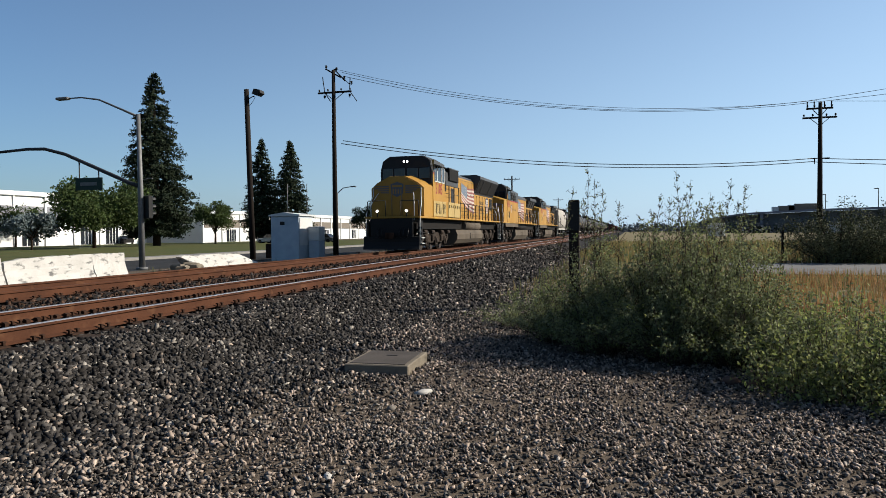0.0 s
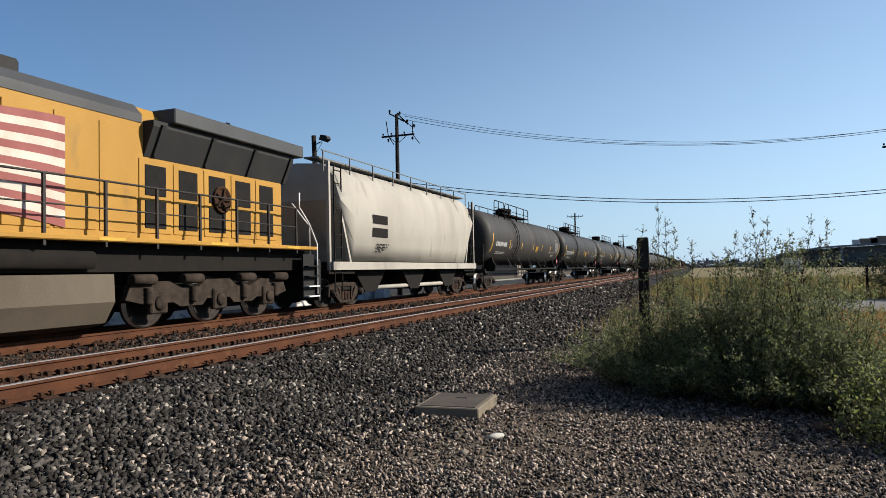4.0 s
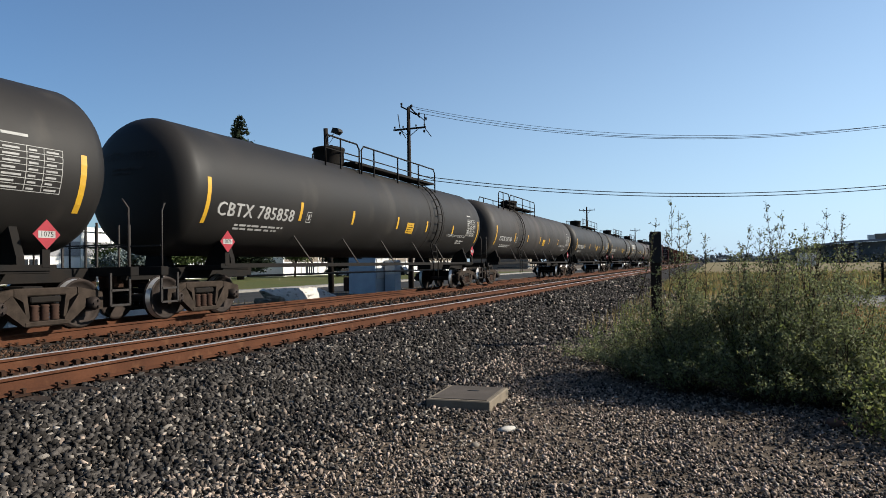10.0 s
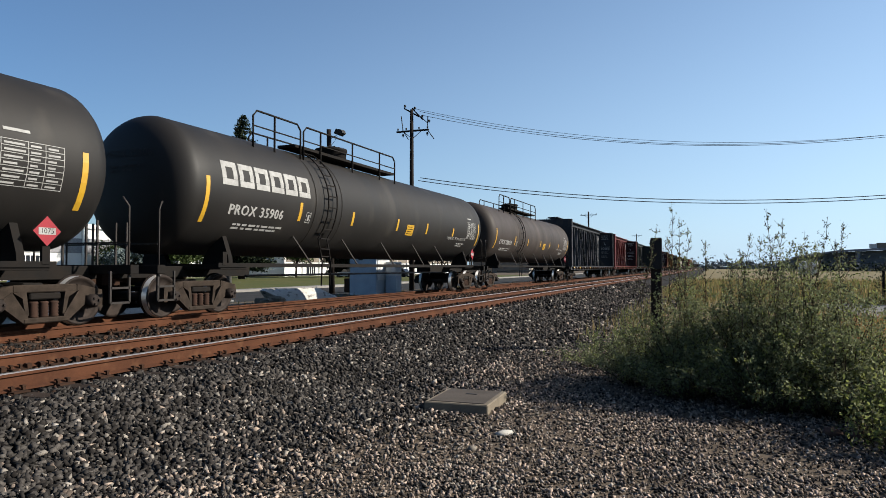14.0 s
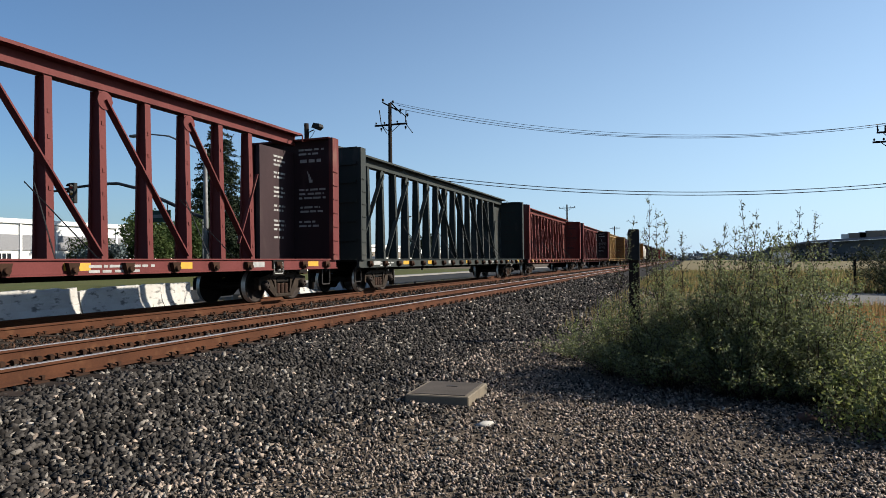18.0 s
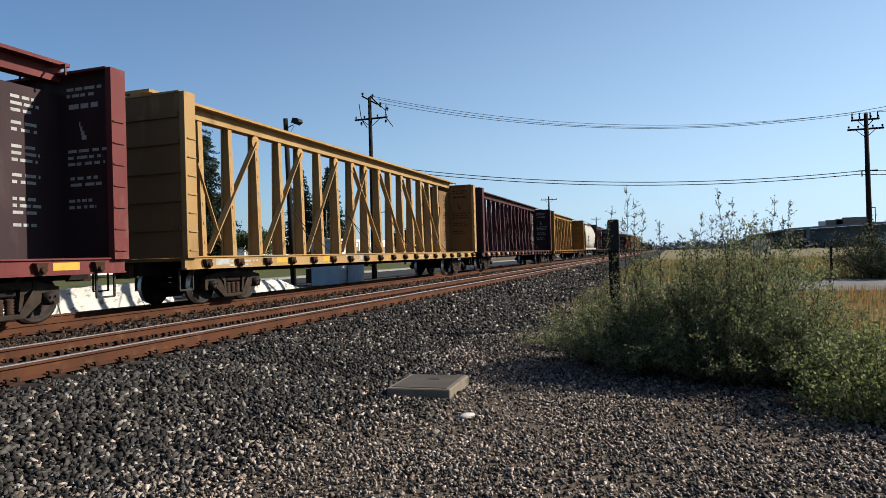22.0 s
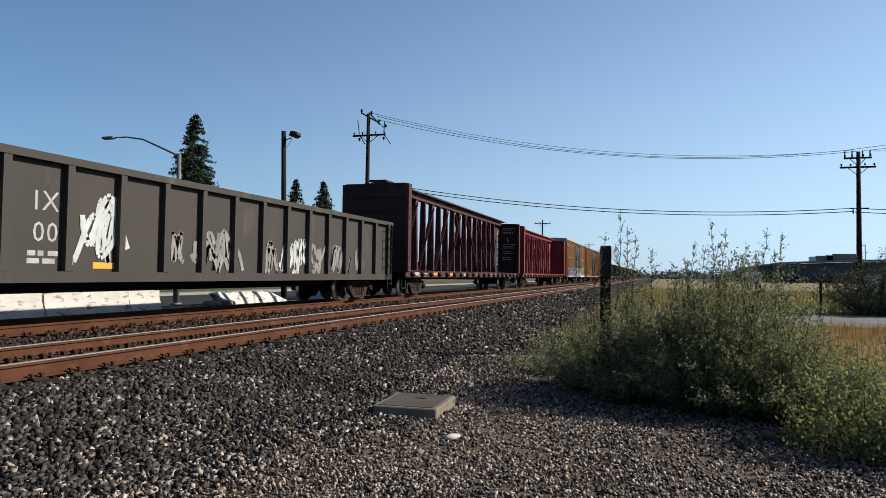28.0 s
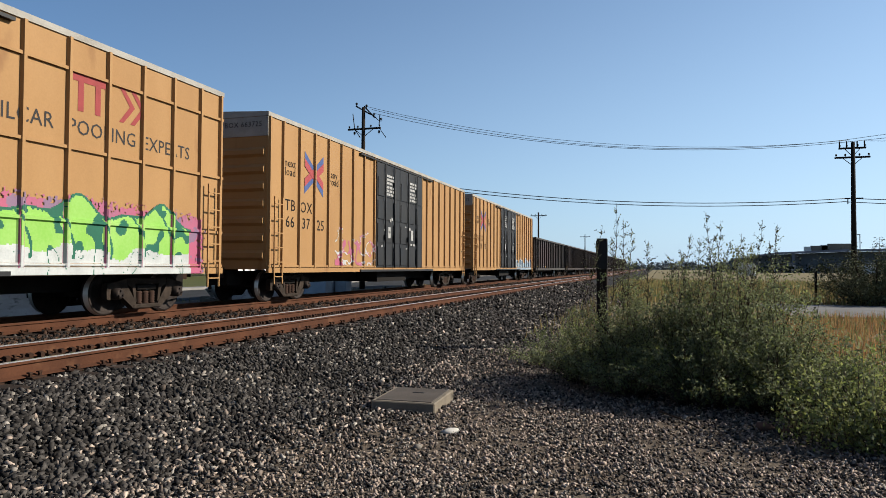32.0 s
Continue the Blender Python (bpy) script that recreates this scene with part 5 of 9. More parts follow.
def beam_car(u, L, paint, dark, label, seed, number="", panel=None, words_white=False):
    """A centre-beam flat car: deck, two bulkheads and a truss down the middle."""
    rng = random.Random(seed)
    panel = panel or paint
    c = wagon("centre_beam_car", label, "flat car", u)
    B = L - 1.5                                     # length over the bulkheads
    key = ("beam", paint.name, round(B, 1))
    bm = bmesh.new()
    box(bm, -1.40, 1.40, 0.1, B - 0.1, 1.06, 1.13)
    part("deck", bm, dark, c)
    bm = bmesh.new()
    box(bm, -0.30, 0.30, -0.2, B + 0.2, 0.74, 1.055)
    part("centre_sill", bm, M_FRAMEBLACK, c)
    for s in (-1, 1):
        bm = bmesh.new()
        prism(bm, [(s * 1.36, 0.865), (s * 1.50, 0.865), (s * 1.50, 0.895), (s * 1.46, 0.90), (s * 1.46, 1.13), (s * 1.50, 1.135), (s * 1.50, 1.165), (s * 1.36, 1.165)], 0.0, B)
        bmesh.ops.recalc_face_normals(bm, faces=bm.faces)
        part("side_sill", bm, paint, c)
    # winches and reflectors on the visible sill
    faded = M_GRAF_GREY if paint is M_CB_RED else M_CB_MAROON if paint is M_CB_BRIGHT else M_HANDRAIL
    winch = shared("winch", winch_mesh)
    n = 19
    for i in range(n):
        y = 0.7 + i * (B - 1.4) / (n - 1)
        place("strap_winch", winch, c, m=pose(1.47, y, 0.93))
    for i in range(9):
        y = 1.35 + i * (B - 2.7) / 8
        bm = bmesh.new()
        patch(bm, side_at(1.464, y, 1.02), -0.28, 0.28, -0.07, 0.07)
        part("reflector_strip", bm, M_YELLOWTAPE if (i + seed) % 3 else M_STENCIL, c)
    bm = bmesh.new()
    if number:
        words(bm, number, 0.27, side_at(1.466, 8.6, 1.02), spacing=1.1)
    stencil_bars(bm, side_at(1.466, 2.3, 1.0), -0.7, 0, (1.2, 0.9), rng, 0.05)
    stencil_bars(bm, side_at(1.466, 15.6, 1.0), -0.7, 0, (1.6, 1.2), rng, 0.05)
    part("car_number", bm, M_STENCIL, c, "white stencilled car number")
    bm = bmesh.new()
    box(bm, 1.466, 1.50, B - 3.4, B - 2.9, 0.72, 1.13, bevel=0.01)
    plate = part("data_panel", bm, M_FRAMEBLACK, c)
    bm = bmesh.new()
    patch(bm, side_at(1.504, B - 3.15, 0.92), -0.2, 0.2, 0.13, 0.155)
    patch(bm, side_at(1.504, B - 3.15, 0.92), -0.2, 0.2, -0.155, -0.13)
    patch(bm, side_at(1.504, B - 3.15, 0.92), -0.2, -0.18, -0.155, 0.155)
    patch(bm, side_at(1.504, B - 3.15, 0.92), 0.18, 0.2, -0.155, 0.155)
    patch(bm, side_at(1.504, B - 3.15, 0.92), -0.1, 0.1, -0.06, 0.06)
    part("panel_marks", bm, M_STENCIL, plate)
    # bulkheads
    for e, s in ((0, 1), (B, -1)):
        bm = bmesh.new()
        y0, y1 = sorted((e, e + s * 0.16))
        box(bm, -1.42, 1.42, y0, y1, 1.135, 4.85)
        bh = part("bulkhead", bm, panel, c)
        yy = sorted((e - s * 0.02, e + s * 0.34))
        for x in (-1.56, 1.422):
            bm = bmesh.new()
            box(bm, x, x + 0.138, yy[0], yy[1], 1.13, 4.87)
            part("corner_post", bm, paint, bh)
        bm = bmesh.new()
        box(bm, -1.42, 1.42, yy[0], yy[1], 4.852, 4.90)
        part("top_rail", bm, paint, bh)
        yy = sorted((e - s * 0.05, e - s * 0.002))
        for z in (1.75, 2.4, 3.05, 3.7, 4.3):
            bm = bmesh.new()
            box(bm, -1.40, 1.40, yy[0], yy[1], z, z + 0.10)
            part("rib", bm, panel, bh)
        bm = bmesh.new()
        # warning writing on the inner face, unreadable
        at = (lambda yy: (lambda uu, vv: (uu, yy, vv)))(e + s * 0.166)
        for k, (v0, wide) in enumerate(((4.55, (0.9, 0.7)), (4.18, (0.75,)), (3.3, (1.0, 0.9, 0.95)), (2.75, (0.7, 0.8)), (2.3, (0.6, 0.7)))):
            stencil_bars(bm, at, 0.25 + 0.05 * (k % 2), v0, wide, rng, 0.10 if k == 1 else 0.06, 0.07)
        for k in range(5):
            patch(bm, at, 0.62 - 0.02 * k, 0.74 - 0.05 * k, 3.55 + 0.09 * k, 3.64 + 0.09 * k)
        part("warning_stencil", bm, M_STENCIL if words_white else faded, bh)["kind"] = "stuff"
        bm = bmesh.new()
        at = side_at(0.064, e + s * 0.95, 0.0)
        for v0, wide in ((4.25, (0.5, 0.6, 0.5)), (3.75, (0.6, 0.55)), (3.3, (0.5, 0.6, 0.55)), (2.75, (0.6, 0.5)), (2.3, (0.55, 0.6, 0.5)), (1.8, (0.5,))):
            stencil_bars(bm, at, -0.3, v0, wide, rng, 0.06, 0.07)
        part("web_stencil", bm, M_STENCIL if words_white else faded, c)["kind"] = "stuff"
        iron = shared(("iron", paint.name), lambda: grab_iron(paint))
        for zz in range(7):
            place("grab_iron", iron, bh, m=pose(1.575, e + s * 0.185, 1.3 + zz * 0.42))
        # solid web behind the bulkhead
        yy = sorted((e + s * 0.16, e + s * 1.95))
        bm = bmesh.new()
        box(bm, -0.06, 0.06, yy[0], yy[1], 1.14, 4.52)
        part("end_web", bm, panel, c)
        bm = bmesh.new()
        for s2 in (-1, 1):
            bar(bm, (s2 * 0.6, e + s * 0.5, 4.98), (s2 * 0.2, e + s * 0.5, 4.98), 0.03)
            bar(bm, (s2 * 0.6, e + s * 0.5, 4.78), (s2 * 0.6, e + s * 0.5, 4.98), 0.03)
        part("top_grab", bm, paint, c)
        for x in (-1.25, 1.25):
            bm = bmesh.new()
            bar(bm, (x, e + s * 0.06, 0.4), (x, e + s * 0.06, 0.9), 0.035)
            bar(bm, (x, e + s * 0.5, 0.4), (x, e + s * 0.5, 0.9), 0.035)
            bar(bm, (x, e + s * 0.06, 0.4), (x, e + s * 0.5, 0.4), 0.035)
            part("stirrup_step", bm, M_HANDRAIL, c)
    # the truss
    bm = bmesh.new()
    box(bm, -0.40, 0.40, 0.2, B - 0.2, 5.02, 5.09)
    box(bm, -0.15, 0.15, 0.2, B - 0.2, 4.74, 5.02)
    for k in range(12):
        y = 1.5 + k * (B - 3) / 11
        box(bm, -0.10, 0.10, y - 0.15, y + 0.15, 5.092, 5.11)
    part("top_chord", bm, paint, c)
    bays = 15
    post = shared(key + ("post",), lambda: beam_post(paint))
    gus = shared(key + ("gusset",), lambda: beam_gusset(paint))
    step = 1.27
    ys = [B / 2 + (i - 7.5) * step for i in range(bays + 1)]
    for y in ys:
        place("post", post, c, m=pose(0, y, 0))
    dg = shared(key + ("diag", round(step, 3)), lambda: beam_diagonal(paint, step))
    for i in (0, 2, 4, 6):
        place("diagonal", dg, c, m=pose(0, ys[i], 0))
        place("gusset", gus, c, m=pose(0, ys[i + 2] - 0.06, 4.55))
    fall = shared(key + ("fall", round(step, 3)), lambda: beam_fall(paint, step))
    for i in (7, 9, 11, 13):
        place("diagonal", fall, c, m=pose(0, ys[i], 0))
        place("gusset", gus, c, m=pose(0, ys[i] + 0.06, 4.55))
    for a, b in ((0.55, ys[0] + 0.5 * step), (B - 0.55, ys[15] - 0.5 * step)):
        bm = bmesh.new()
        bar(bm, (0.16, (a + b) / 2 + (b - a) * 0.15, 3.6), (0.19, b, 1.6), 0.03, 0.09, up=(1, 0, 0))
        part("end_brace", bm, paint, c)
    # tie-down cables slung between deck and truss
    for k in range(4):
        bm = bmesh.new()
        y = ys[3] + k * 4.0
        bar(bm, (1.38, y, 1.17), (0.25, y + 0.5, 2.6), 0.018)
        bar(bm, (1.38, y + 0.9, 1.17), (0.25, y + 0.3, 2.6), 0.018)
        part("tie_cable", bm, M_WIRE, c)
    for y in (2.3, B - 2.3):
        bogie(c, y)
    couplers(c, -0.05, B + 0.05)
    for y in (6.0, 12.0, 17.0):
        bm = bmesh.new()
        bar(bm, (-1.35, y, 0.95), (1.35, y, 0.95), 0.14, 0.18)
        part("cross_bearer", bm, M_FRAMEBLACK, c)
    return c


def grab_iron(paint):
    bm = bmesh.new()
    bar(bm, (0, -0.135, 0), (0, 0.135, 0), 0.025)
    return mesh_of(bm, paint)


def winch_mesh():
    bm = bmesh.new()
    prism(bm, [(-0.12, 0.16), (0.12, 0.16), (0.06, -0.05), (-0.06, -0.05)], 0.0, 0.10, axis="x")
    lathe(bm, [(0.02, 0.055), (0.16, 0.055)], "x", 8, (0, 0, 0.04))
    return mesh_of(bm, M_RUSTIRON)


def beam_post(paint):
    bm = bmesh.new()
    for s in (-1, 1):
        prism(bm, [(s * 0.20, 1.14), (s * 0.165, 1.14), (s * 0.085, 4.72), (s * 0.12, 4.72)], -0.085, 0.085)
    prism(bm, [(-0.17, 1.14), (0.17, 1.14), (0.09, 4.72), (-0.09, 4.72)], -0.03, 0.03)
    for k in range(6):
        z = 1.5 + k * 0.5
        x = 0.20 - (z - 1.14) / 3.58 * 0.08
        box(bm, x, x + 0.012, -0.03, 0.03, z, z + 0.08)
    return mesh_of(bm, paint)


def beam_diagonal(paint, step):
    """A brace rising over two bays."""
    bm = bmesh.new()
    bar(bm, (0.19, 0.10, 1.25), (0.125, 2 * step - 0.06, 4.55), 0.035, 0.18, up=(1, 0, 0))
    return mesh_of(bm, paint)


def beam_fall(paint, step):
    """A brace falling over two bays."""
    bm = bmesh.new()
    bar(bm, (0.125, 0.06, 4.55), (0.19, 2 * step - 0.10, 1.25), 0.035, 0.18, up=(1, 0, 0))
    return mesh_of(bm, paint)


def beam_gusset(paint):
    bm = bmesh.new()
    lathe(bm, [(0.120, 0.01), (0.122, 0.20), (0.150, 0.20), (0.152, 0.01)], "x", 10, (0, 0, -0.02), smooth=False)
    bmesh.ops.recalc_face_normals(bm, faces=bm.faces)
    return mesh_of(bm, paint)


def hopper_car(u, L, paint, label, seed, top=4.55, tone=None):
    """A covered hopper with rounded sides and open end platforms."""
    rng = random.Random(seed)
    c = wagon("covered_hopper", label, "hopper car", u)
    B = L - 1.35
    bm = bmesh.new()
    side = [(1.40, 1.45), (1.52, 2.0), (1.56, 2.8), (1.50, 3.5), (1.30, 4.1), (0.95, top - 0.08), (0, top)]
    ring = side + [(-x, z) for x, z in side[-2::-1]]
    rows = []
    for y, k in ((0.55, 0.0), (1.5, 1.0), (B - 1.5, 1.0), (B - 0.55, 0.0)):
        r = []
        for x, z in ring:
            zz = z if k else max(z, 3.4 + (z - 3.4) * 0.9) if z > 3.4 else 3.35 + 0.0 * z
            r.append(bm.verts.new((x, y, z if k else zz)))
        rows.append(r)
    for a, b in zip(rows, rows[1:]):
        for i in range(len(ring) - 1):
            bm.faces.new((a[i], a[i + 1], b[i + 1], b[i])).smooth = True
    for r in (rows[0], rows[-1]):
        bm.faces.new(r)
    a, b = rows[1], rows[2]
    bm.faces.new((a[0], a[-1], b[-1], b[0]))
    bm.faces.new((rows[0][0], rows[0][-1], a[-1], a[0]))
    bm.faces.new((rows[3][0], rows[3][-1], b[-1], b[0]))
    bmesh.ops.recalc_face_normals(bm, faces=bm.faces)
    part("body", bm, paint, c)
    for e, s in ((0, 1), (B, -1)):
        bm = bmesh.new()
        yy = sorted((e, e + s * 1.6))
        box(bm, -1.45, 1.45, yy[0], yy[1], 1.05, 1.16)
        part("end_platform", bm, M_FRAMEBLACK, c)
        for x in (-1.40, 1.40):
            bm = bmesh.new()
            bar(bm, (x, e + s * 0.10, 1.16), (x, e + s * 0.10, top - 0.1), 0.10)
            bar(bm, (x, e + s * 1.45, 1.16), (x, e + s * 0.6, 3.5), 0.10)
            part("end_post", bm, paint if tone is None else tone, c)
        bm = bmesh.new()
        prism(bm, [(e + s * 0.5, 3.3), (e + s * 1.55, 1.5), (e + s * 1.55, 3.3)], -1.3, 1.3, axis="x")
        part("slope_sheet", bm, paint, c)
        ladder("end_ladder", c, e + s * 0.55, 1.46, 0.5, top - 0.15, 0.44)
    bm = bmesh.new()
    box(bm, 1.38, 1.55, 0.1, B - 0.1, 1.17, 1.42)
    box(bm, -1.55, -1.38, 0.1, B - 0.1, 1.17, 1.42)
    part("side_sill", bm, paint, c)
    bm = bmesh.new()
    box(bm, -0.3, 0.3, -0.1, B + 0.1, 0.65, 1.04)
    part("centre_sill", bm, M_FRAMEBLACK, c)
    for k in range(3):
        bm = bmesh.new()
        y = 3.2 + k * (B - 6.4) / 2
        prism(bm, [(y - 1.2, 1.18), (y + 1.2, 1.18), (y + 0.4, 0.42), (y - 0.4, 0.42)], -1.2, 1.2, axis="x")
        part("discharge_gate", bm, M_FRAMEBLACK, c)
    bm = bmesh.new()
    tube(bm, [(1.1, 2.6, 0.55), (1.1, B - 2.6, 0.55)], 0.08, 8)
    part("discharge_pipe", bm, paint, c)
    bm = bmesh.new()
    for x in (-0.75, 0.75):
        box(bm, x - 0.25, x + 0.25, 0.2, B - 0.2, top + 0.05, top + 0.10)
        bar(bm, (x * 1.5, 0.2, top + 0.28), (x * 1.5, B - 0.2, top + 0.28), 0.03)
        for k in range(9):
            y = 0.3 + k * (B - 0.6) / 8
            bar(bm, (x * 1.5, y, top - 0.35), (x * 1.5, y, top + 0.28), 0.035)
    part("roof_walkway", bm, M_GALV, c)
    bm = bmesh.new()
    at = side_at(1.572, 3.6, 2.7)
    patch(bm, at, -0.9, 0.25, 0.02, 0.32)
    patch(bm, at, -0.9, 0.25, -0.42, -0.12)
    stencil_bars(bm, side_at(1.562, 3.0, 2.0), 0, 0, (0.9, 0.8, 0.6), rng, 0.05)
    part("car_number", bm, M_FRAMEBLACK, c, "dark stencilled name blocks")
    for y in (1.7, B - 1.7):
        bogie(c, y)
    couplers(c, -0.05, B + 0.05)
    return c


def gondola(u, L, paint, label, seed, top=3.05, number="", marks=True):
    rng = random.Random(seed)
    c = wagon("gondola_car", label, "gondola car", u)
    B = L - 1.0
    for s in (-1, 1):
        bm = bmesh.new()
        box(bm, min(s * 1.36, s * 1.42), max(s * 1.36, s * 1.42), 0.2, B - 0.2, 0.95, top - 0.1)
        part("side_sheet", bm, paint, c)
        bm = bmesh.new()
        box(bm, min(s * 1.34, s * 1.56), max(s * 1.34, s * 1.56), 0, B, top - 0.14, top)
        part("top_chord", bm, paint, c)
        bm = bmesh.new()
        box(bm, min(s * 1.34, s * 1.54), max(s * 1.34, s * 1.54), 0, B, 0.78, 0.98)
        part("side_sill", bm, paint, c)
    rib = shared(("rib", paint.name, round(top, 2)), lambda: gondola_rib(paint, top))
    n = 17
    for i in range(n):
        y = 0.35 + i * (B - 0.7) / (n - 1)
        place("side_stake", rib, c, m=pose(1.42, y, 0))
        place("side_stake", rib, c, m=pose(-1.42, y, 0, 0, 0, 180))
    bm = bmesh.new()
    box(bm, -1.35, 1.35, 0.2, B - 0.2, 0.98, 1.06)
    part("floor", bm, M_FRAMEBLACK, c)
    for e, s in ((0, 1), (B, -1)):
        bm = bmesh.new()
        yy = sorted((e, e + s * 0.12))
        box(bm, -1.42, 1.42, yy[0], yy[1], 0.8, top)
        for z in (1.3, 1.9, 2.5):
            yy = sorted((e - s * 0.08, e))
            box(bm, -1.40, 1.40, yy[0], yy[1], z, z + 0.14)
        part("end_wall", bm, paint, c)
        ladder("end_ladder", c, e + s * 0.45, 1.60, 0.45, top - 0.1, 0.4)
    bm = bmesh.new()
    box(bm, -0.3, 0.3, -0.1, B + 0.1, 0.55, 0.94)
    part("centre_sill", bm, M_FRAMEBLACK, c)
    bm = bmesh.new()
    if number:
        a, b = number.split(" ")
        words(bm, a[:2], 0.5, side_at(1.426, 3.75, 2.2), spacing=1.2)
        words(bm, a[2:], 0.5, side_at(1.426, 4.95, 2.2), spacing=1.2)
        words(bm, b[:2], 0.5, side_at(1.426, 3.75, 1.65), spacing=1.1)
        words(bm, b[2:], 0.5, side_at(1.426, 4.95, 1.65), spacing=1.1)
    stencil_bars(bm, side_at(1.426, 4.95, 1.25), -0.35, 0, (0.7, 0.6), rng, 0.09)
    part("car_number", bm, M_STENCIL, c, "white stencilled car number")
    if marks:
        for y, w, h, mm in ((2.3, 0.9, 1.3, M_GRAF_WHITE), (6.3, 0.8, 1.1, M_GRAF_WHITE), (8.9, 1.3, 0.7, M_GRAF_GREY), (10.3, 1.2, 0.8, M_GRAF_GREY), (11.8, 1.2, 0.7, M_GRAF_GREY), (13.3, 1.3, 0.9, M_GRAF_WHITE), (14.7, 1.2, 0.7, M_GRAF_GREY), (16.0, 1.2, 0.8, M_GRAF_GREY), (17.4, 1.2, 0.7, M_GRAF_GREY), (1.1, 0.7, 0.8, M_GRAF_WHITE)):
            bm = bmesh.new()
            for k in range(6):
                at = side_at(1.428 + 0.002 * k, y + rng.uniform(-w, w) * 0.5, (1.85 if h > 1 else 1.45) + rng.uniform(-h, h) * 0.3)
                scrawl(bm, at, rng, h * 0.42, 0.06)
            part("graffiti", bm, mm, c, "sprayed white and grey scrawl")
    bm = bmesh.new()
    patch(bm, side_at(1.428, 6.3, 1.1), -0.3, 0.3, -0.06, 0.06)
    patch(bm, side_at(1.428, 1.2, 1.1), -0.3, 0.3, -0.06, 0.06)
    part("reflector_strip", bm, M_YELLOWTAPE, c)
    for y in (2.1, B - 2.1):
        bogie(c, y)
    couplers(c, -0.05, B + 0.05)
    return c


def gondola_rib(paint, top):
    bm = bmesh.new()
    prism(bm, [(0.0, 0.95), (0.13, 0.98), (0.13, top - 0.15), (0.0, top - 0.13)], -0.075, 0.075)
    return mesh_of(bm, paint)


def box_car(u, L, label, seed, number, graffiti, slogan=False, top=5.42):
    rng = random.Random(seed)
    c = wagon("box_car", label, "box car", u)
    B = L - 1.5
    X = 1.48
    bm = bmesh.new()
    box(bm, -X, X, 0.0, B, 0.95, top - 0.12)
    part("body", bm, M_BOXYELLOW, c)
    bm = bmesh.new()
    prism(bm, [(-X - 0.03, top - 0.20), (X + 0.03, top - 0.20), (X + 0.03, top - 0.08), (0, top), (-X - 0.03, top - 0.08)], -0.03, B + 0.03)
    part("roof", bm, M_BOXWHITE, c, "dusty white roof")
    bm = bmesh.new()
    box(bm, -X - 0.01, X + 0.01, -0.02, -0.003, top - 0.75, top - 0.21)
    part("end_panel", bm, M_BOXWHITE, c, "white end panel")
    bm = bmesh.new()
    words(bm, number, 0.21, lambda p, q: (0.62 + p, -0.026, top - 0.42 + q), spacing=1.1)
    part("end_number", bm, M_LOCODARK, c, "small dark number on the end panel")
    for k in range(7):
        bm = bmesh.new()
        z = 1.2 + k * 0.48
        prism(bm, [(0.0, z), (-0.07, z + 0.08), (-0.07, z + 0.2), (0.0, z + 0.28)], -X + 0.1, X - 0.1, axis="x")
        part("end_rib", bm, M_BOXYELLOW, c)
    d0, d1 = 7.45, 12.60
    post = shared(("boxpost", round(top, 2)), lambda: box_post(top))
    ys = [0.06] + [0.76 + 0.933 * i for i in range(8)] + [d1 + 0.07] + [13.40 + 0.925 * i for i in range(7)] + [B - 0.1]
    for y in ys:
        place("side_post", post, c, m=pose(X, y, 0))
    rails = (1.02, 1.83, 3.17, 4.61) if slogan else (1.02,)
    for z in rails:
        for a, b in ((0, d0), (d1, B)):
            bm = bmesh.new()
            box(bm, X + 0.001, X + 0.05, a, b, z, z + 0.06)
            part("side_rail", bm, M_BOXYELLOW, c)
    bm = bmesh.new()
    box(bm, X - 0.02, X + 0.07, 0, B, 0.86, 1.0)
    part("side_sill", bm, M_BOXYELLOW, c)
    # plug doors
    dm = 9.85
    for a, b in ((d0, dm - 0.02), (dm + 0.02, d1)):
        bm = bmesh.new()
        box(bm, X + 0.005, X + 0.07, a, b, 1.02, top - 0.32, bevel=0.01)
        door = part("door", bm, M_DOORBLACK, c, "black steel plug door")
        for k in range(4):
            bm = bmesh.new()
            z = 1.1 + k * 0.9
            for q in range(3):
                y = a + (q + 0.08) * (b - a) / 3
                box(bm, X + 0.072, X + 0.10, y, y + (b - a) / 3 * 0.82, z, z + 0.72)
            part("door_panel", bm, M_DOORBLACK, door)
        for q in (0.3, 0.7):
            bm = bmesh.new()
            yy = a + (b - a) * q
            tube(bm, [(X + 0.14, yy, 1.0), (X + 0.14, yy, top - 0.35)], 0.03, 6)
            box(bm, X + 0.1, X + 0.2, yy - 0.1, yy + 0.1, 2.1, 2.3)
            part("lock_rod", bm, M_DOORBLACK, door)
        bm = bmesh.new()
        stencil_bars(bm, side_at(X + 0.106, (a + b) / 2 - 0.3, 4.6), 0, 0, (0.8, 0.8, 0.6), rng, 0.09, 0.05)
        stencil_bars(bm, side_at(X + 0.106, (a + b) / 2 - 0.3, 4.15), 0, 0, (0.7, 0.8, 0.8), rng, 0.09, 0.05)
        patch(bm, side_at(X + 0.108, (a + b) / 2, 2.4), -0.12, 0.12, -0.22, 0.22)
        for k in range(5):
            patch(bm, side_at(X + 0.108, a + rng.uniform(0.2, 1.6), rng.uniform(1.5, 3.2)), 0, rng.uniform(0.1, 0.25), 0, rng.uniform(0.04, 0.12))
        part("door_notice", bm, M_STENCIL, door)
    bm = bmesh.new()
    box(bm, X, X + 0.12, d0 - 1.5, d1 + 1.5, 0.86, 0.94)
    box(bm, X, X + 0.10, d0 - 1.5, d1 + 1.5, top - 0.32, top - 0.26)
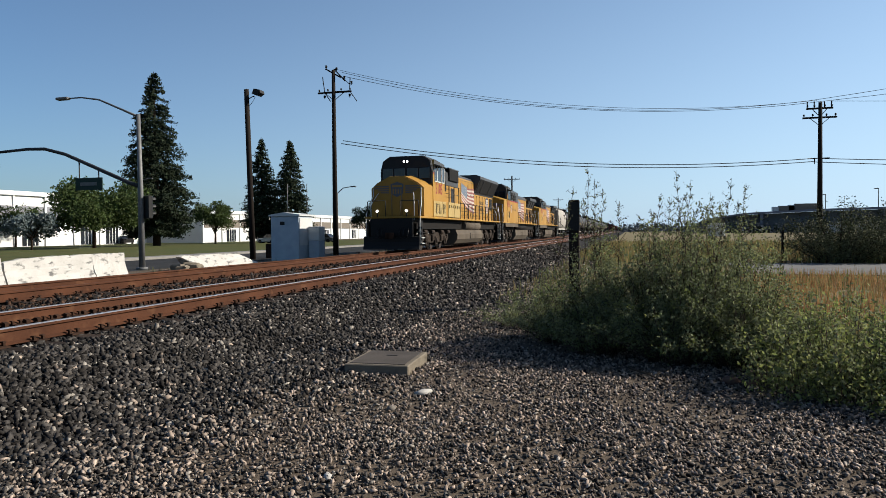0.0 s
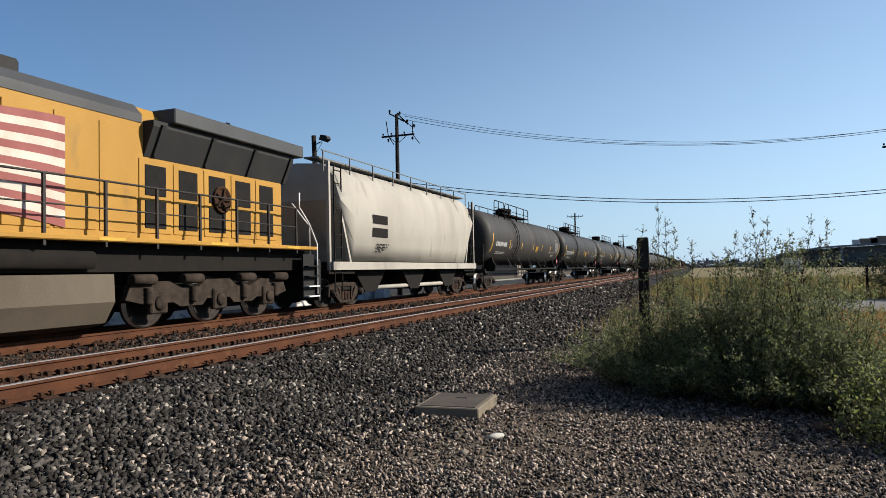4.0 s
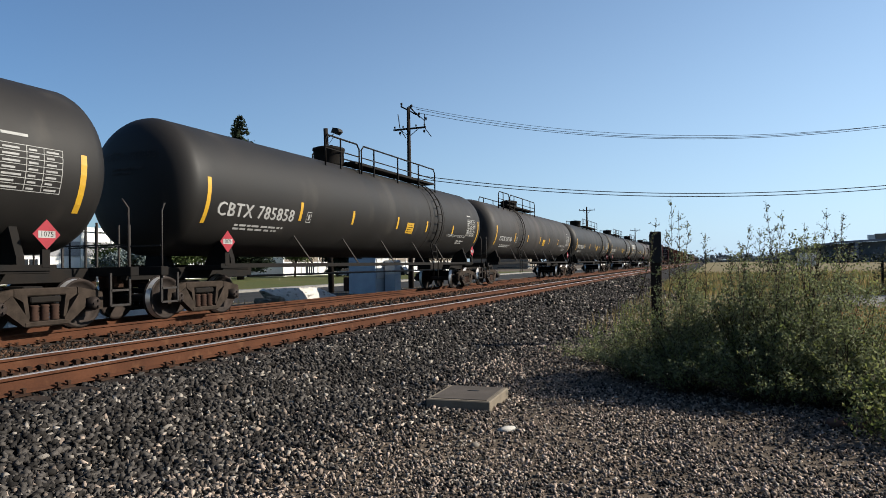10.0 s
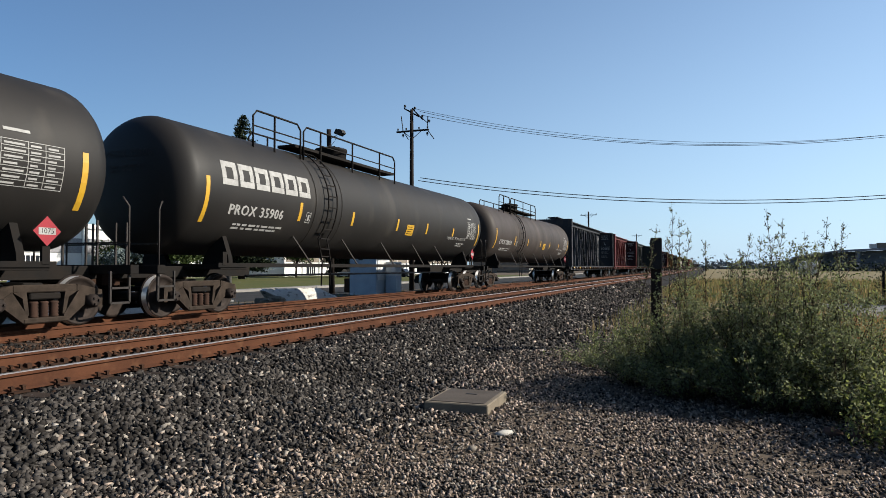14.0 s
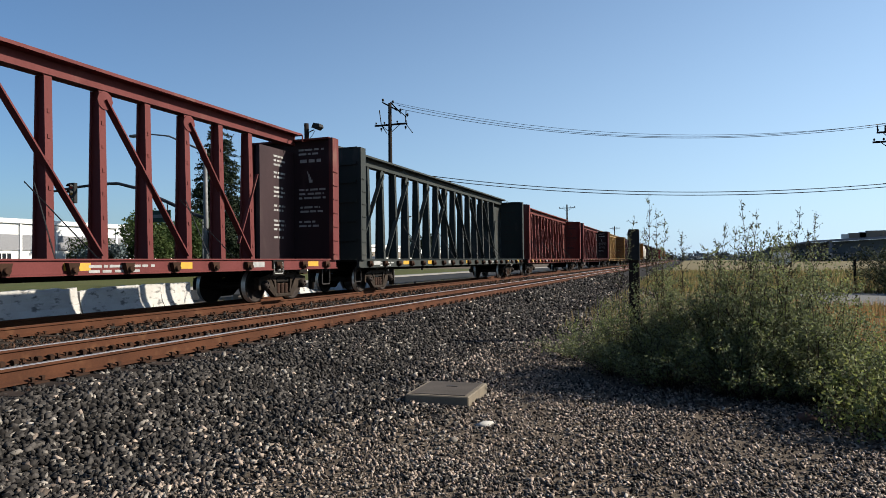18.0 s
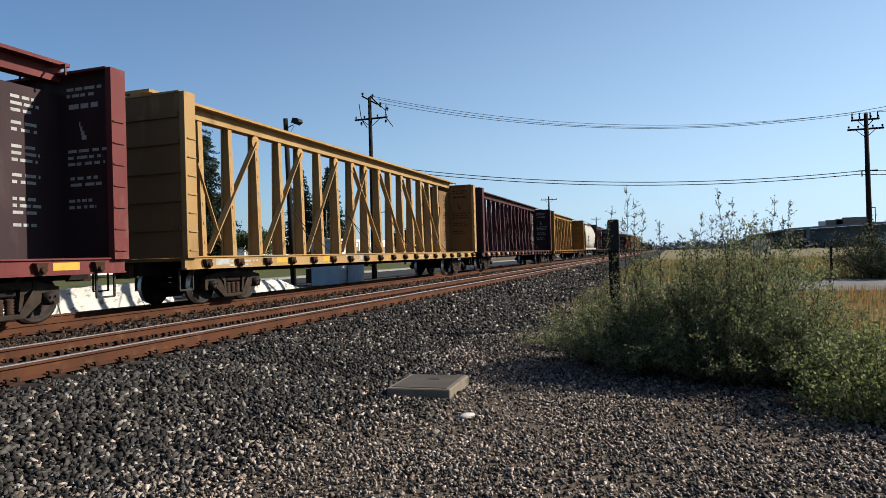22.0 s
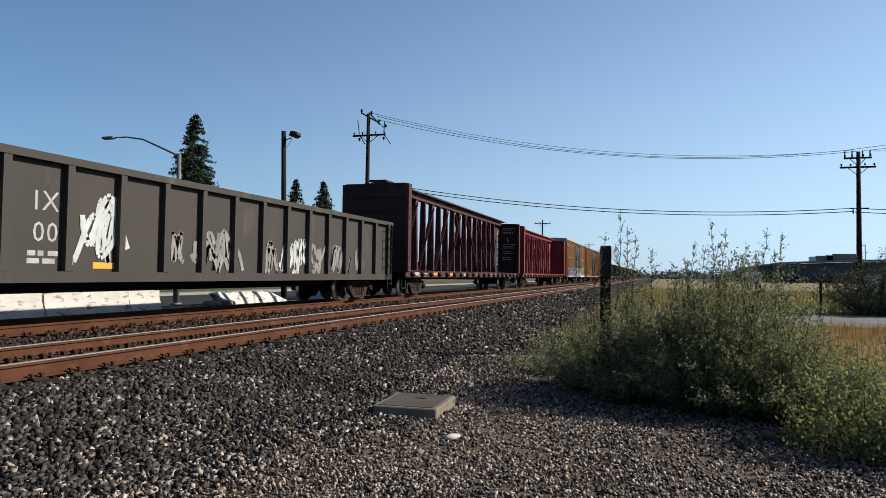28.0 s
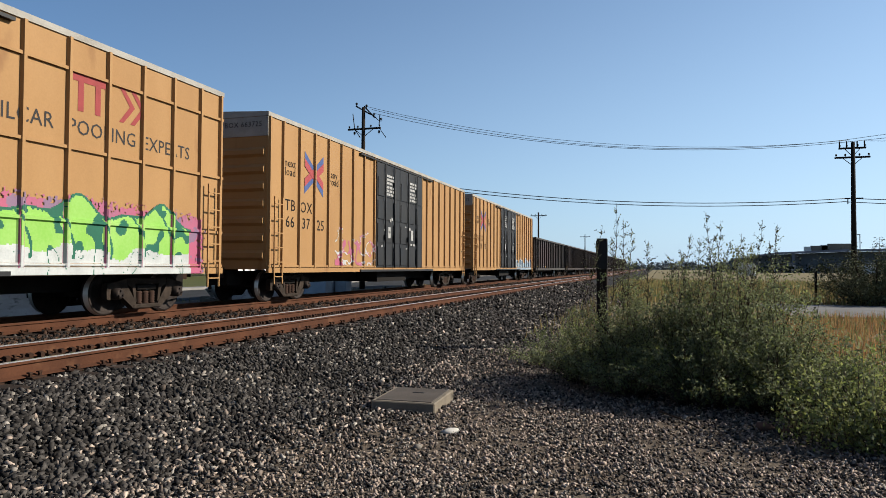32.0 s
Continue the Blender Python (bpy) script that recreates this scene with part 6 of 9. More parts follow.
    part("door_track", bm, M_DOORBLACK, c)
    # badge of two crossed double stripes, parted by a post
    for mm, off in ((M_BADGEBLUE, 0.13), (M_BADGERED, -0.09)):
        for su in (-1, 1):
            for sv in (-1, 1):
                bm = bmesh.new()
                at = side_at(X + (0.008 if off > 0 else 0.014) + (0.003 if sv > 0 else 0.0), 2.625, 3.92)
                o = off * sv
                a, b = (su * 0.06, sv * 0.03 + o * 0.8), (su * 0.60, sv * 0.40 + o)
                quad = [(a[0], a[1] - 0.12), (b[0], b[1] - 0.125), (b[0], b[1] + 0.125), (a[0], a[1] + 0.12)]
                bm.faces.new([bm.verts.new(at(p, q)) for p, q in (quad if su > 0 else quad[::-1])])
                part("badge_stripe", bm, mm, c, "faded crossed stripe badge")
    for t, y, z in (("next", 1.19, 4.06), ("load", 1.19, 3.80), ("any", 3.99, 4.07), ("road", 3.99, 3.83)):
        bm = bmesh.new()
        words(bm, t, 0.34, side_at(X + 0.008, y, z), spacing=1.05)
        part("stencilled_word", bm, M_FRAMEBLACK, c, "black stencilled word")
    a, b = number.split(" ")
    for pair, k, z in ((a[:2], 0, 2.82), (a[2:], 1, 2.82), (b[:2], 0, 2.33), (b[2:4], 1, 2.33), (b[4:], 2, 2.33)):
        bm = bmesh.new()
        words(bm, pair, 0.47, side_at(X + 0.008, 1.21 + k * 0.933, z), spacing=1.12)
        part("car_number", bm, M_FRAMEBLACK, c, "black stencilled car number")
    if slogan:
        for t, y in (("RAILCAR", 14.20), ("POOLING", 16.10), ("EXPERTS", 17.86)):
            bm = bmesh.new()
            words(bm, t, 0.40, side_at(X + 0.006, y, 3.60), wide=0.92, spacing=1.05)
            part("slogan", bm, M_LOCODARK, c, "dark painted slogan")
        bm = bmesh.new()
        at = side_at(X + 0.007, 16.22, 4.22)
        patch(bm, at, -0.9, -0.1, 0.25, 0.42)
        patch(bm, at, -0.75, -0.62, -0.3, 0.25)
        patch(bm, at, -0.35, -0.22, -0.3, 0.25)
        for o in (0.25, 0.55):
            bm.faces.new([bm.verts.new(at(p, q)) for p, q in ((o, 0.4), (o + 0.12, 0.4), (o + 0.42, 0.05), (o + 0.12, -0.3), (o, -0.3), (o + 0.28, 0.05))])
        part("logo_block", bm, M_NUMBERRED, c, "faded red block logo")
    # spray paint over panels, posts and rails
    def skin(y, z):
        if d0 < y < d1 and z > 1.0:
            return X + 0.106
        d = min(abs(y - p) for p in ys)
        x = 0.081 - 0.073 * smooth_step(0.032, 0.062, d)
        if min(abs(z - r - 0.03) for r in rails) < 0.035:
            x = max(x, 0.056)
        return X + (0.076 if z < 1.0 else x)

    for layer, (y0, y1, z1, cols, style, txt) in enumerate(graffiti):
        bm = bmesh.new()
        step, z0 = 0.024, 0.87 if style != "tag" else 1.08
        at = {}

        def corner(i, k):
            if (i, k) not in at:
                y, z = y0 + i * step, z0 + k * step
                at[i, k] = bm.verts.new((skin(y, z) + 0.004 * layer, y, z))
            return at[i, k]
        for i in range(int((y1 - y0) / step)):
            for k in range(int((z1 + 0.3 - z0) / step)):
                y, z = y0 + (i + 0.5) * step, z0 + (k + 0.5) * step
                w = noise.noise((y * 1.3 + seed, z * 1.6, 2.0))
                f = noise.noise((y * 3.1, z * 2.6 + seed, 5.0))
                g = noise.noise((y * 15.0, z * 15.0, seed + 1.0))
                crest = z1 + 0.16 * math.sin(y * 2.9 + seed) + 0.09 * math.sin(y * 5.7 + 1) - 0.12 * smooth_step(0.3, 0.0, min(y - y0, y1 - y))
                if style == "soft":
                    # thin over-spray that fades to its edges
                    edge = min((y - y0) / 0.5, (y1 - y) / 0.4, (z1 + 0.3 - z) / 0.35, 1.0)
                    if 0.5 + g * 0.7 + w * 0.5 > edge:
                        continue
                    mi = 1 if f > 0.15 else 0
                elif style == "tag":
                    if abs(f) > 0.12 + 0.10 * w or z > crest:
                        continue
                    mi = 0 if w + 0.6 * g > -0.05 else 1
                else:
                    if z > crest:
                        continue
                    # letters: dark outline, pale fill, shaded hollows and a pale foot
                    part_of = (y * 1.12 + 0.25 * math.sin(z * 3.0 + seed)) % 1.0
                    if z > crest - 0.055 + 0.03 * g or (part_of < 0.07 and z > 1.15) or 0.20 < f < 0.245:
                        mi = 2
                    elif z < 1.32 + 0.34 * w + 0.05 * g:
                        mi = 3
                    elif f >= 0.245:
                        mi = 1
                    else:
                        mi = 0
                bm.faces.new((corner(i, k), corner(i + 1, k), corner(i + 1, k + 1), corner(i, k + 1))).material_index = mi
        ob = part("graffiti", bm, cols[0], c, txt)
        for mm in cols[1:]:
            ob.data.materials.append(mm)
        ob["kind"] = "stuff"
    ladder("side_ladder", c, 0.42, X + 0.11, 0.55, 3.0, 0.42, M_BOXYELLOW)
    ladder("side_ladder", c, B - 0.42, X + 0.11, 0.55, 3.0, 0.42, M_BOXYELLOW)
    if slogan:
        bm = bmesh.new()
        patch(bm, side_at(X + 0.010, 1.14, 1.42), -0.27, 0.27, -0.40, 0.40)
        part("notice_panel", bm, M_YELLOWTAPE, c, "yellow notice panel")
    bm = bmesh.new()
    box(bm, -0.3, 0.3, -0.1, B + 0.1, 0.5, 0.9)
    box(bm, -1.2, 1.2, B * 0.42, B * 0.58, 0.45, 0.85)
    part("centre_sill", bm, M_FRAMEBLACK, c)
    for y in (2.0, B - 2.0):
        bogie(c, y)
    couplers(c, -0.05, B + 0.05)
    return c


def box_post(top):
    bm = bmesh.new()
    prism(bm, [(0.0, -0.05), (0.075, -0.03), (0.075, 0.03), (0.0, 0.05)], 0.98, top - 0.2, axis="z")
    return mesh_of(bm, M_BOXYELLOW)


def loco_side_frame():
    bm = bmesh.new()
    prism(bm, [(-2.75, 0.62), (-2.6, 0.95), (-1.6, 0.98), (-1.2, 0.82), (-0.7, 0.82), (-0.4, 1.0), (0.4, 1.0), (0.7, 0.82), (1.2, 0.82), (1.6, 0.98), (2.6, 0.95), (2.75, 0.62),
               (2.3, 0.52), (1.45, 0.52), (1.25, 0.42), (0.55, 0.42), (0.4, 0.56), (-0.4, 0.56), (-0.55, 0.42), (-1.25, 0.42), (-1.45, 0.52), (-2.3, 0.52)], -0.07, 0.07, axis="x")
    for y in (-1.9, 0, 1.9):
        box(bm, -0.02, 0.13, y - 0.24, y + 0.24, 0.30, 0.78, bevel=0.03)
        lathe(bm, [(0.13, 0.15), (0.17, 0.14), (0.18, 0.05)], "x", 12, (0, y, 0.52))
    for y in (-2.35, -0.95, 0.95, 2.35):
        tube(bm, [(0.12, y - 0.3, 1.02), (0.12, y + 0.3, 1.02)], 0.11, 10)
        lathe(bm, [(0.5 + 0.05 * i, 0.10 if i % 2 else 0.075) for i in range(8)], "z", 10, (0.1, y * 0.93, 0))
    return mesh_of(bm, M_BOGIE)


def loco_bolster():
    bm = bmesh.new()
    box(bm, -0.9, 0.9, -2.6, 2.6, 0.55, 0.9, bevel=0.03)
    for y in (-1.0, 0.9):
        box(bm, -0.7, 0.7, y - 0.4, y + 0.4, 0.3, 0.95)
    return mesh_of(bm, M_FRAMEBLACK)


def loco_bogie(loco, y):
    b = place("bogie", shared("loco_bolster", loco_bolster), loco, "three-axle locomotive bogie", pose(0, y, 0))
    for s in (-1, 1):
        place("side_frame", shared("loco_side_frame", loco_side_frame), b, m=pose(s * 1.05, 0, 0, 0, 0, 0 if s > 0 else 180))
    for o in (-1.9, 0.0, 1.9):
        w = place("wheelset", shared("loco_wheelset", lambda: wheelset_mesh(0.53)), b, m=pose(0, o, 0.53))
        WHEELS.setdefault((0.53, o), []).append(w)


def flag(loco, x, y, z, w, h):
    """A waving flag painted on the hood: bands that ripple, with a dark field in the corner."""
    n = 12

    def at(u, v, lift=0.0):
        uu = u / w
        wave = 0.10 * math.sin(uu * 5.0 - 0.6) + 0.22 * uu
        return (x + lift, y + u, z - v * (0.62 + 0.38 * uu) + 0.35 * h - wave * 0.9)
    for k in range(13):
        bm = bmesh.new()
        v0, v1 = k * h / 13, (k + 1) * h / 13
        g = [[bm.verts.new(at(w * i / n, v)) for v in (v0, v1)] for i in range(n + 1)]
        for i in range(n):
            bm.faces.new((g[i][0], g[i + 1][0], g[i + 1][1], g[i][1]))
        part("flag_stripe", bm, M_FLAGRED if k % 2 == 0 else M_FLAGWHITE, loco)
    bm = bmesh.new()
    g = [[bm.verts.new(at(w * 0.42 * i / 6 - 0.02, v, 0.004)) for v in (-0.03, h * 0.54)] for i in range(7)]
    for i in range(6):
        bm.faces.new((g[i][0], g[i + 1][0], g[i + 1][1], g[i][1]))
    part("flag_field", bm, M_FLAGBLUE, loco)
    bm = bmesh.new()
    rng = random.Random(2)
    for i in range(5):
        for j in range(4):
            p = at(w * 0.42 * (i + 0.5) / 5, h * 0.54 * (j + 0.5) / 4, 0.008)
            bm.faces.new([bm.verts.new((p[0], p[1] + a, p[2] + b)) for a, b in ((-0.035, 0), (0, -0.035), (0.035, 0), (0, 0.035))])
    part("flag_stars", bm, M_FLAGWHITE, loco)


def shield(loco, x, y, z, s):
    bm = bmesh.new()
    prism(bm, [(y - 0.5 * s, z + 0.15 * s), (y - 0.42 * s, z - 0.4 * s), (y, z - 0.62 * s), (y + 0.42 * s, z - 0.4 * s), (y + 0.5 * s, z + 0.15 * s)], x, x + 0.004, axis="x")
    sh = part("shield_badge", bm, M_FLAGWHITE, loco, "shield badge with red and white bars under blue")
    for k in range(4):
        bm = bmesh.new()
        yy = y - 0.33 * s + k * 0.2 * s
        patch(bm, side_at(x + 0.008, yy, z), 0, 0.09 * s, -0.42 * s, 0.12 * s)
        part("shield_bar", bm, M_FLAGRED, sh)
    bm = bmesh.new()
    prism(bm, [(y - 0.55 * s, z + 0.15 * s), (y + 0.55 * s, z + 0.15 * s), (y + 0.48 * s, z + 0.55 * s), (y, z + 0.65 * s), (y - 0.48 * s, z + 0.55 * s)], x, x + 0.008, axis="x")
    part("shield_top", bm, M_SHIELDBLUE, sh)
    bm = bmesh.new()
    patch(bm, side_at(x + 0.012, y, z + 0.38 * s), -0.36 * s, 0.36 * s, 0, 0.12 * s)
    patch(bm, side_at(x + 0.012, y, z + 0.22 * s), -0.36 * s, 0.36 * s, 0, 0.09 * s)
    part("shield_lettering_bar", bm, M_FLAGWHITE, sh)


def handrail(loco, x, y0, y1, z, h, step=1.25):
    bm = bmesh.new()
    tube(bm, [(x, y0, z + h), (x, y1, z + h)], 0.022, 6)
    tube(bm, [(x, y0, z + h * 0.5), (x, y1, z + h * 0.5)], 0.016, 6)
    part("handrail", bm, M_HANDRAIL, loco)
    k = y0
    while k <= y1 + 0.01:
        bm = bmesh.new()
        bar(bm, (x, k, z - 0.2), (x, k, z + h), 0.05)
        part("stanchion", bm, M_HANDRAIL, loco)
        k += step


def louvres(loco, x, y0, y1, z0, z1, n, mat=None, name="louvre"):
    bm = bmesh.new()
    box(bm, x, x + 0.012, y0, y1, z0, z1)
    g = part(name, bm, mat or M_GRILLE, loco)
    for k in range(n):
        bm = bmesh.new()
        z = z0 + (k + 0.5) * (z1 - z0) / n
        bar(bm, (x + 0.02, y0 + 0.02, z), (x + 0.02, y1 - 0.02, z), 0.02, 0.035)
        part("slat", bm, M_LOCODARK if mat is None else M_CREAM, g)
    return g


def locomotive(u, number, ge, label, lights=False):
    c = wagon("locomotive", label, "locomotive", u)
    # frame and deck
    bm = bmesh.new()
    box(bm, -1.5, 1.5, -0.95, 21.2, 1.62, 1.72, bevel=0.02)
    part("deck", bm, M_ARMOUR, c)
    bm = bmesh.new()
    box(bm, -1.12, 1.12, -0.9, 21.1, 1.18, 1.615)
    box(bm, -0.5, 0.5, -0.9, 21.1, 0.95, 1.18)
    part("frame", bm, M_FRAMEBLACK, c)
    bm = bmesh.new()
    for k in range(7):
        patch(bm, side_at(1.506, 2 + k * 3.0, 1.67), -0.3, 0.3, -0.03, 0.03)
    part("reflector_strip", bm, M_YELLOWTAPE, c)
    # pilot and plough
    bm = bmesh.new()
    prism(bm, [(-1.15, 0.70), (1.15, 0.70), (1.15, 1.715), (-1.15, 1.715)], -1.10, -0.96)
    part("front_pilot", bm, M_PILOTBLACK, c)
    # a shallow V-shaped blade, hollow in section
    bm = bmesh.new()
    blade = []
    for k in range(9):
        w = abs(k - 4) / 4
        x = 1.52 * (k - 4) / 4
        edge = [(-1.50 + 0.24 * w, 0.13), (-1.36 + 0.20 * w, 0.30), (-1.26 + 0.14 * w, 0.52), (-1.24 + 0.10 * w, 0.70 + 0.10 * w), (-1.06, 0.72 + 0.10 * w), (-1.06, 0.13)]
        blade.append([bm.verts.new((x, y, z)) for y, z in edge])
    for p, q in zip(blade, blade[1:]):
        for i in range(6):
            bm.faces.new((p[i], q[i], q[(i + 1) % 6], p[(i + 1) % 6]))
    bm.faces.new(blade[0])
    bm.faces.new(blade[-1][::-1])
    bmesh.ops.recalc_face_normals(bm, faces=bm.faces)
    part("snow_plough", bm, M_PILOTBLACK, c)
    bm = bmesh.new()
    prism(bm, [(-1.5, 0.3), (1.5, 0.3), (1.5, 1.48), (-1.5, 1.48)], 21.22, 21.34)
    part("rear_pilot", bm, M_PILOTBLACK, c)
    for e, s in ((-0.55, 1), (20.9, -1)):
        for x in (-1.48, 1.48):
            bm = bmesh.new()
            box(bm, x * 0.93 - 0.03, x * 0.93 + 0.03, e - 0.32, e + 0.32, 0.40, 1.62)
            st = part("step_ladder", bm, M_PILOTBLACK, c, "black step well")
            for k in range(4):
                bm = bmesh.new()
                box(bm, x - 0.09, x + 0.09, e - 0.28, e + 0.28, 0.42 + 0.28 * k, 0.455 + 0.28 * k)
                part("step", bm, M_WHITESTEEL if k < 2 else M_FRAMEBLACK, st)
            bm = bmesh.new()
            tube(bm, [(x, e - s * 0.30, 0.5), (x, e - s * 0.30, 1.80), (x * 0.97, e + s * 0.05, 2.35), (x * 0.90, e + s * 0.36, 2.75), (x * 0.90, e + s * 0.36, 3.15)], 0.022, 6)
            tube(bm, [(x * 0.8, e - s * 0.38, 1.5), (x * 0.8, e - s * 0.38, 2.3), (x * 0.66, e + s * 0.2, 2.9)], 0.022, 6)
            part("step_handrail", bm, M_WHITESTEEL, c, "white-painted step handrail")
    couplers(c, -1.2, 21.4)
    # fuel tank
    bm = bmesh.new()
    f0, f1 = (6.9, 14.4) if not ge else (6.0, 14.1)
    if ge:
        poly = [(-1.42, 1.14), (1.42, 1.14), (1.45, 0.62), (1.2, 0.22), (0.8, 0.12), (-0.8, 0.12), (-1.2, 0.22), (-1.45, 0.62)]
    else:
        poly = [(-1.35, 1.14), (1.35, 1.14), (1.48, 0.85), (1.46, 0.55), (1.25, 0.28), (0.9, 0.15), (-0.9, 0.15), (-1.25, 0.28), (-1.46, 0.55), (-1.48, 0.85)]
    prism(bm, poly, f0, f1)
    part("fuel_tank", bm, M_FUELGREY, c)
    bm = bmesh.new()
    tube(bm, [(1.22, f0 + (2.6 if not ge else 1.0), 1.34), (1.22, f1 - 0.3, 1.34)], 0.19 if not ge else 0.12, 12)
    part("air_reservoir", bm, M_FUELGREY if not ge else M_FRAMEBLACK, c)
    if ge:
        bm = bmesh.new()
        box(bm, 1.40, 1.48, 0.5, 7.4, 1.34, 1.618, bevel=0.01)
        part("side_skirt", bm, M_FUELGREY, c, "grey side skirt below the deck")
    bm = bmesh.new()
    box(bm, 1.462, 1.49, f0 + (f1 - f0) * 0.47, f0 + (f1 - f0) * 0.47 + 0.06, 0.55, 0.95)
    part("fuel_gauge", bm, M_FRAMEBLACK, c)
    for y in ((3.25, 17.5) if not ge else (2.9, 17.4)):
        loco_bogie(c, y)
    # nose, its edges cut back towards the top
    half = [(1.46, 1.725), (1.46, 3.50), (0.75, 3.72), (0.10, 3.90)] if ge else [(1.46, 1.725), (1.46, 3.15), (1.14, 3.42), (0.45, 3.74)]
    prof = half + [(-x, z) for x, z in half[::-1]]
    bm = bmesh.new()
    a = [bm.verts.new((x, -0.16, z)) for x, z in prof]
    b = [bm.verts.new((x, 1.55, z + (0.15 if z > 3.0 else 0))) for x, z in prof]
    for k in range(8):
        bm.faces.new((a[k], a[(k + 1) % 8], b[(k + 1) % 8], b[k]))
    bm.faces.new(a)
    bm.faces.new(b)
    bmesh.ops.recalc_face_normals(bm, faces=bm.faces)
    bmesh.ops.bevel(bm, geom=[e for e in bm.edges if all(v.co.y < 0 for v in e.verts)], offset=0.05, segments=2, affect="EDGES")
    part("nose", bm, M_ARMOUR, c)
    for s in (-1, 1):
        for k in range(4):
            bm = bmesh.new()
            z = 3.24 - k * 0.105
            x0, x1 = 0.46, 1.22 - 0.16 * max(0, k - 1) + (0.08 if k == 1 else 0)
            prism(bm, [(s * x0, z - 0.03), (s * x1, z - 0.01), (s * (x1 + 0.04), z + 0.03), (s * x0, z + 0.04)], -0.168, -0.162)
            part("nose_wing_stripe", bm, M_WINGBLUE, c, "wing stripe in shade-dulled blue")
    bm = bmesh.new()
    prism(bm, [(-0.36, 3.36), (-0.2, 3.40), (0, 3.46), (0.2, 3.40), (0.36, 3.36), (0.33, 2.88), (0, 2.70), (-0.33, 2.88)], -0.168, -0.162)
    sh = part("nose_shield", bm, M_WINGBLUE, c, "nose shield badge in shade-dulled blue")
    for k in range(4):
        bm = bmesh.new()
        box(bm, -0.24 + 0.14 * k, -0.18 + 0.14 * k, -0.172, -0.169, 2.86, 3.12)
        part("shield_bar", bm, M_ARMOUR, sh)
    bm = bmesh.new()
    box(bm, -0.27, 0.27, -0.172, -0.169, 3.20, 3.30)
    part("shield_lettering_bar", bm, M_ARMOUR, sh)
    bm = bmesh.new()
    for x in (-0.28, 0.28):
        tube(bm, [(x, -0.2, 1.75), (x, -0.22, 2.9)], 0.018, 5)
    part("nose_grab_rail", bm, M_GALV, c)
    # cab
    y0, y1 = (1.15, 3.9) if not ge else (0.95, 3.0)
    bm = bmesh.new()
    prism(bm, [(y0 + 0.38, 3.0), (y1, 3.0), (y1, 4.62), (y0 + 0.62, 4.72), (y0 + 0.38, 3.95)], -1.49, 1.49, axis="x")
    box(bm, -1.49, 1.49, y0 + 0.385, y1, 1.725, 3.0)
    bmesh.ops.remove_doubles(bm, verts=bm.verts, dist=0.0005)
    part("cab", bm, M_ARMOUR, c)
    bm = bmesh.new()
    prism(bm, [(-1.495, 4.10), (-1.38, 4.66), (-0.98, 4.92), (0.98, 4.92), (1.38, 4.66), (1.495, 4.10)], y0 + 0.30, y1 + 0.02)
    part("cab_roof", bm, M_LOCOGREY, c, "grey cab roof")
    bm = bmesh.new()
    prism(bm, [(-1.47, 3.45), (1.47, 3.45), (1.48, 4.12), (1.35, 4.64), (0.96, 4.88), (-0.96, 4.88), (-1.35, 4.64), (-1.48, 4.12)], y0 + 0.20, y0 + 0.296)
    part("cab_front", bm, M_LOCODARK, c, "dark grey cab front")
    for xa, xb in ((-1.35, -0.75), (-0.68, -0.06), (0.06, 0.68), (0.75, 1.35)):
        bm = bmesh.new()
        box(bm, xa, xb, y0 + 0.165, y0 + 0.196, 3.72, 4.28, bevel=0.01)
        part("windscreen_pane", bm, M_CABGLASS, c)
    for ya, yb in ((y0 + 0.63, y0 + 1.12), (y0 + 1.18, y0 + 1.92), (y0 + 2.12, y0 + 2.58)) if not ge else ((y0 + 0.55, y0 + 1.0), (y0 + 1.06, y0 + 1.5), (y0 + 1.56, y0 + 1.92)):
        bm = bmesh.new()
        box(bm, 1.492, 1.512, ya, yb, 3.62, 4.37, bevel=0.008)
        w = part("cab_window", bm, M_CABGLASS, c)
        bm = bmesh.new()
        for q in (ya - 0.02, yb - 0.01):
            box(bm, 1.492, 1.525, q, q + 0.045, 3.58, 4.41)
        box(bm, 1.492, 1.525, ya, yb, 3.57, 3.62)
        part("window_frame", bm, M_WHITESTEEL if not ge else M_LOCODARK, w)
    bm = bmesh.new()
    prism(bm, [(1.49, 4.42), (1.85, 4.36), (1.85, 4.39), (1.49, 4.48)], y0 + 0.5, y0 + 2.0)
    part("window_awning", bm, M_LOCOGREY, c)
    bm = bmesh.new()
    prism(bm, [(y0 + 0.385, 4.04), (y1, 4.04), (y1, 4.62), (y0 + 0.62, 4.72)], 1.4905, 1.4915, axis="x")
    part("cab_side_band", bm, M_LOCOGREY, c, "grey band above the cab windows")
    # numerals and badges
    bm = bmesh.new()
    words(bm, number, 0.82, side_at(1.497, y0 + (1.52 if not ge else 1.05), 3.22 if not ge else 3.25), wide=0.85, spacing=1.0)
    words(bm, number, 0.82, lambda p, q: (1.4985, y0 + (1.555 if not ge else 1.085) + p, (3.20 if not ge else 3.23) + q), wide=0.85, spacing=1.0)
    part("cab_number", bm, M_NUMBERRED, c, "red cab numerals")
    bm = bmesh.new()
    words(bm, number, 0.24, lambda p, q: (p, y0 + 0.19, 4.46 + q))
    part("number_board", bm, M_HANDRAIL, c)
    # red line under the grey
    bm = bmesh.new()
    box(bm, 1.488, 1.4925, y0 + 0.385, y1, 3.97, 4.038)
    part("red_line", bm, M_REDLINE, c)
    hoodx = 1.02
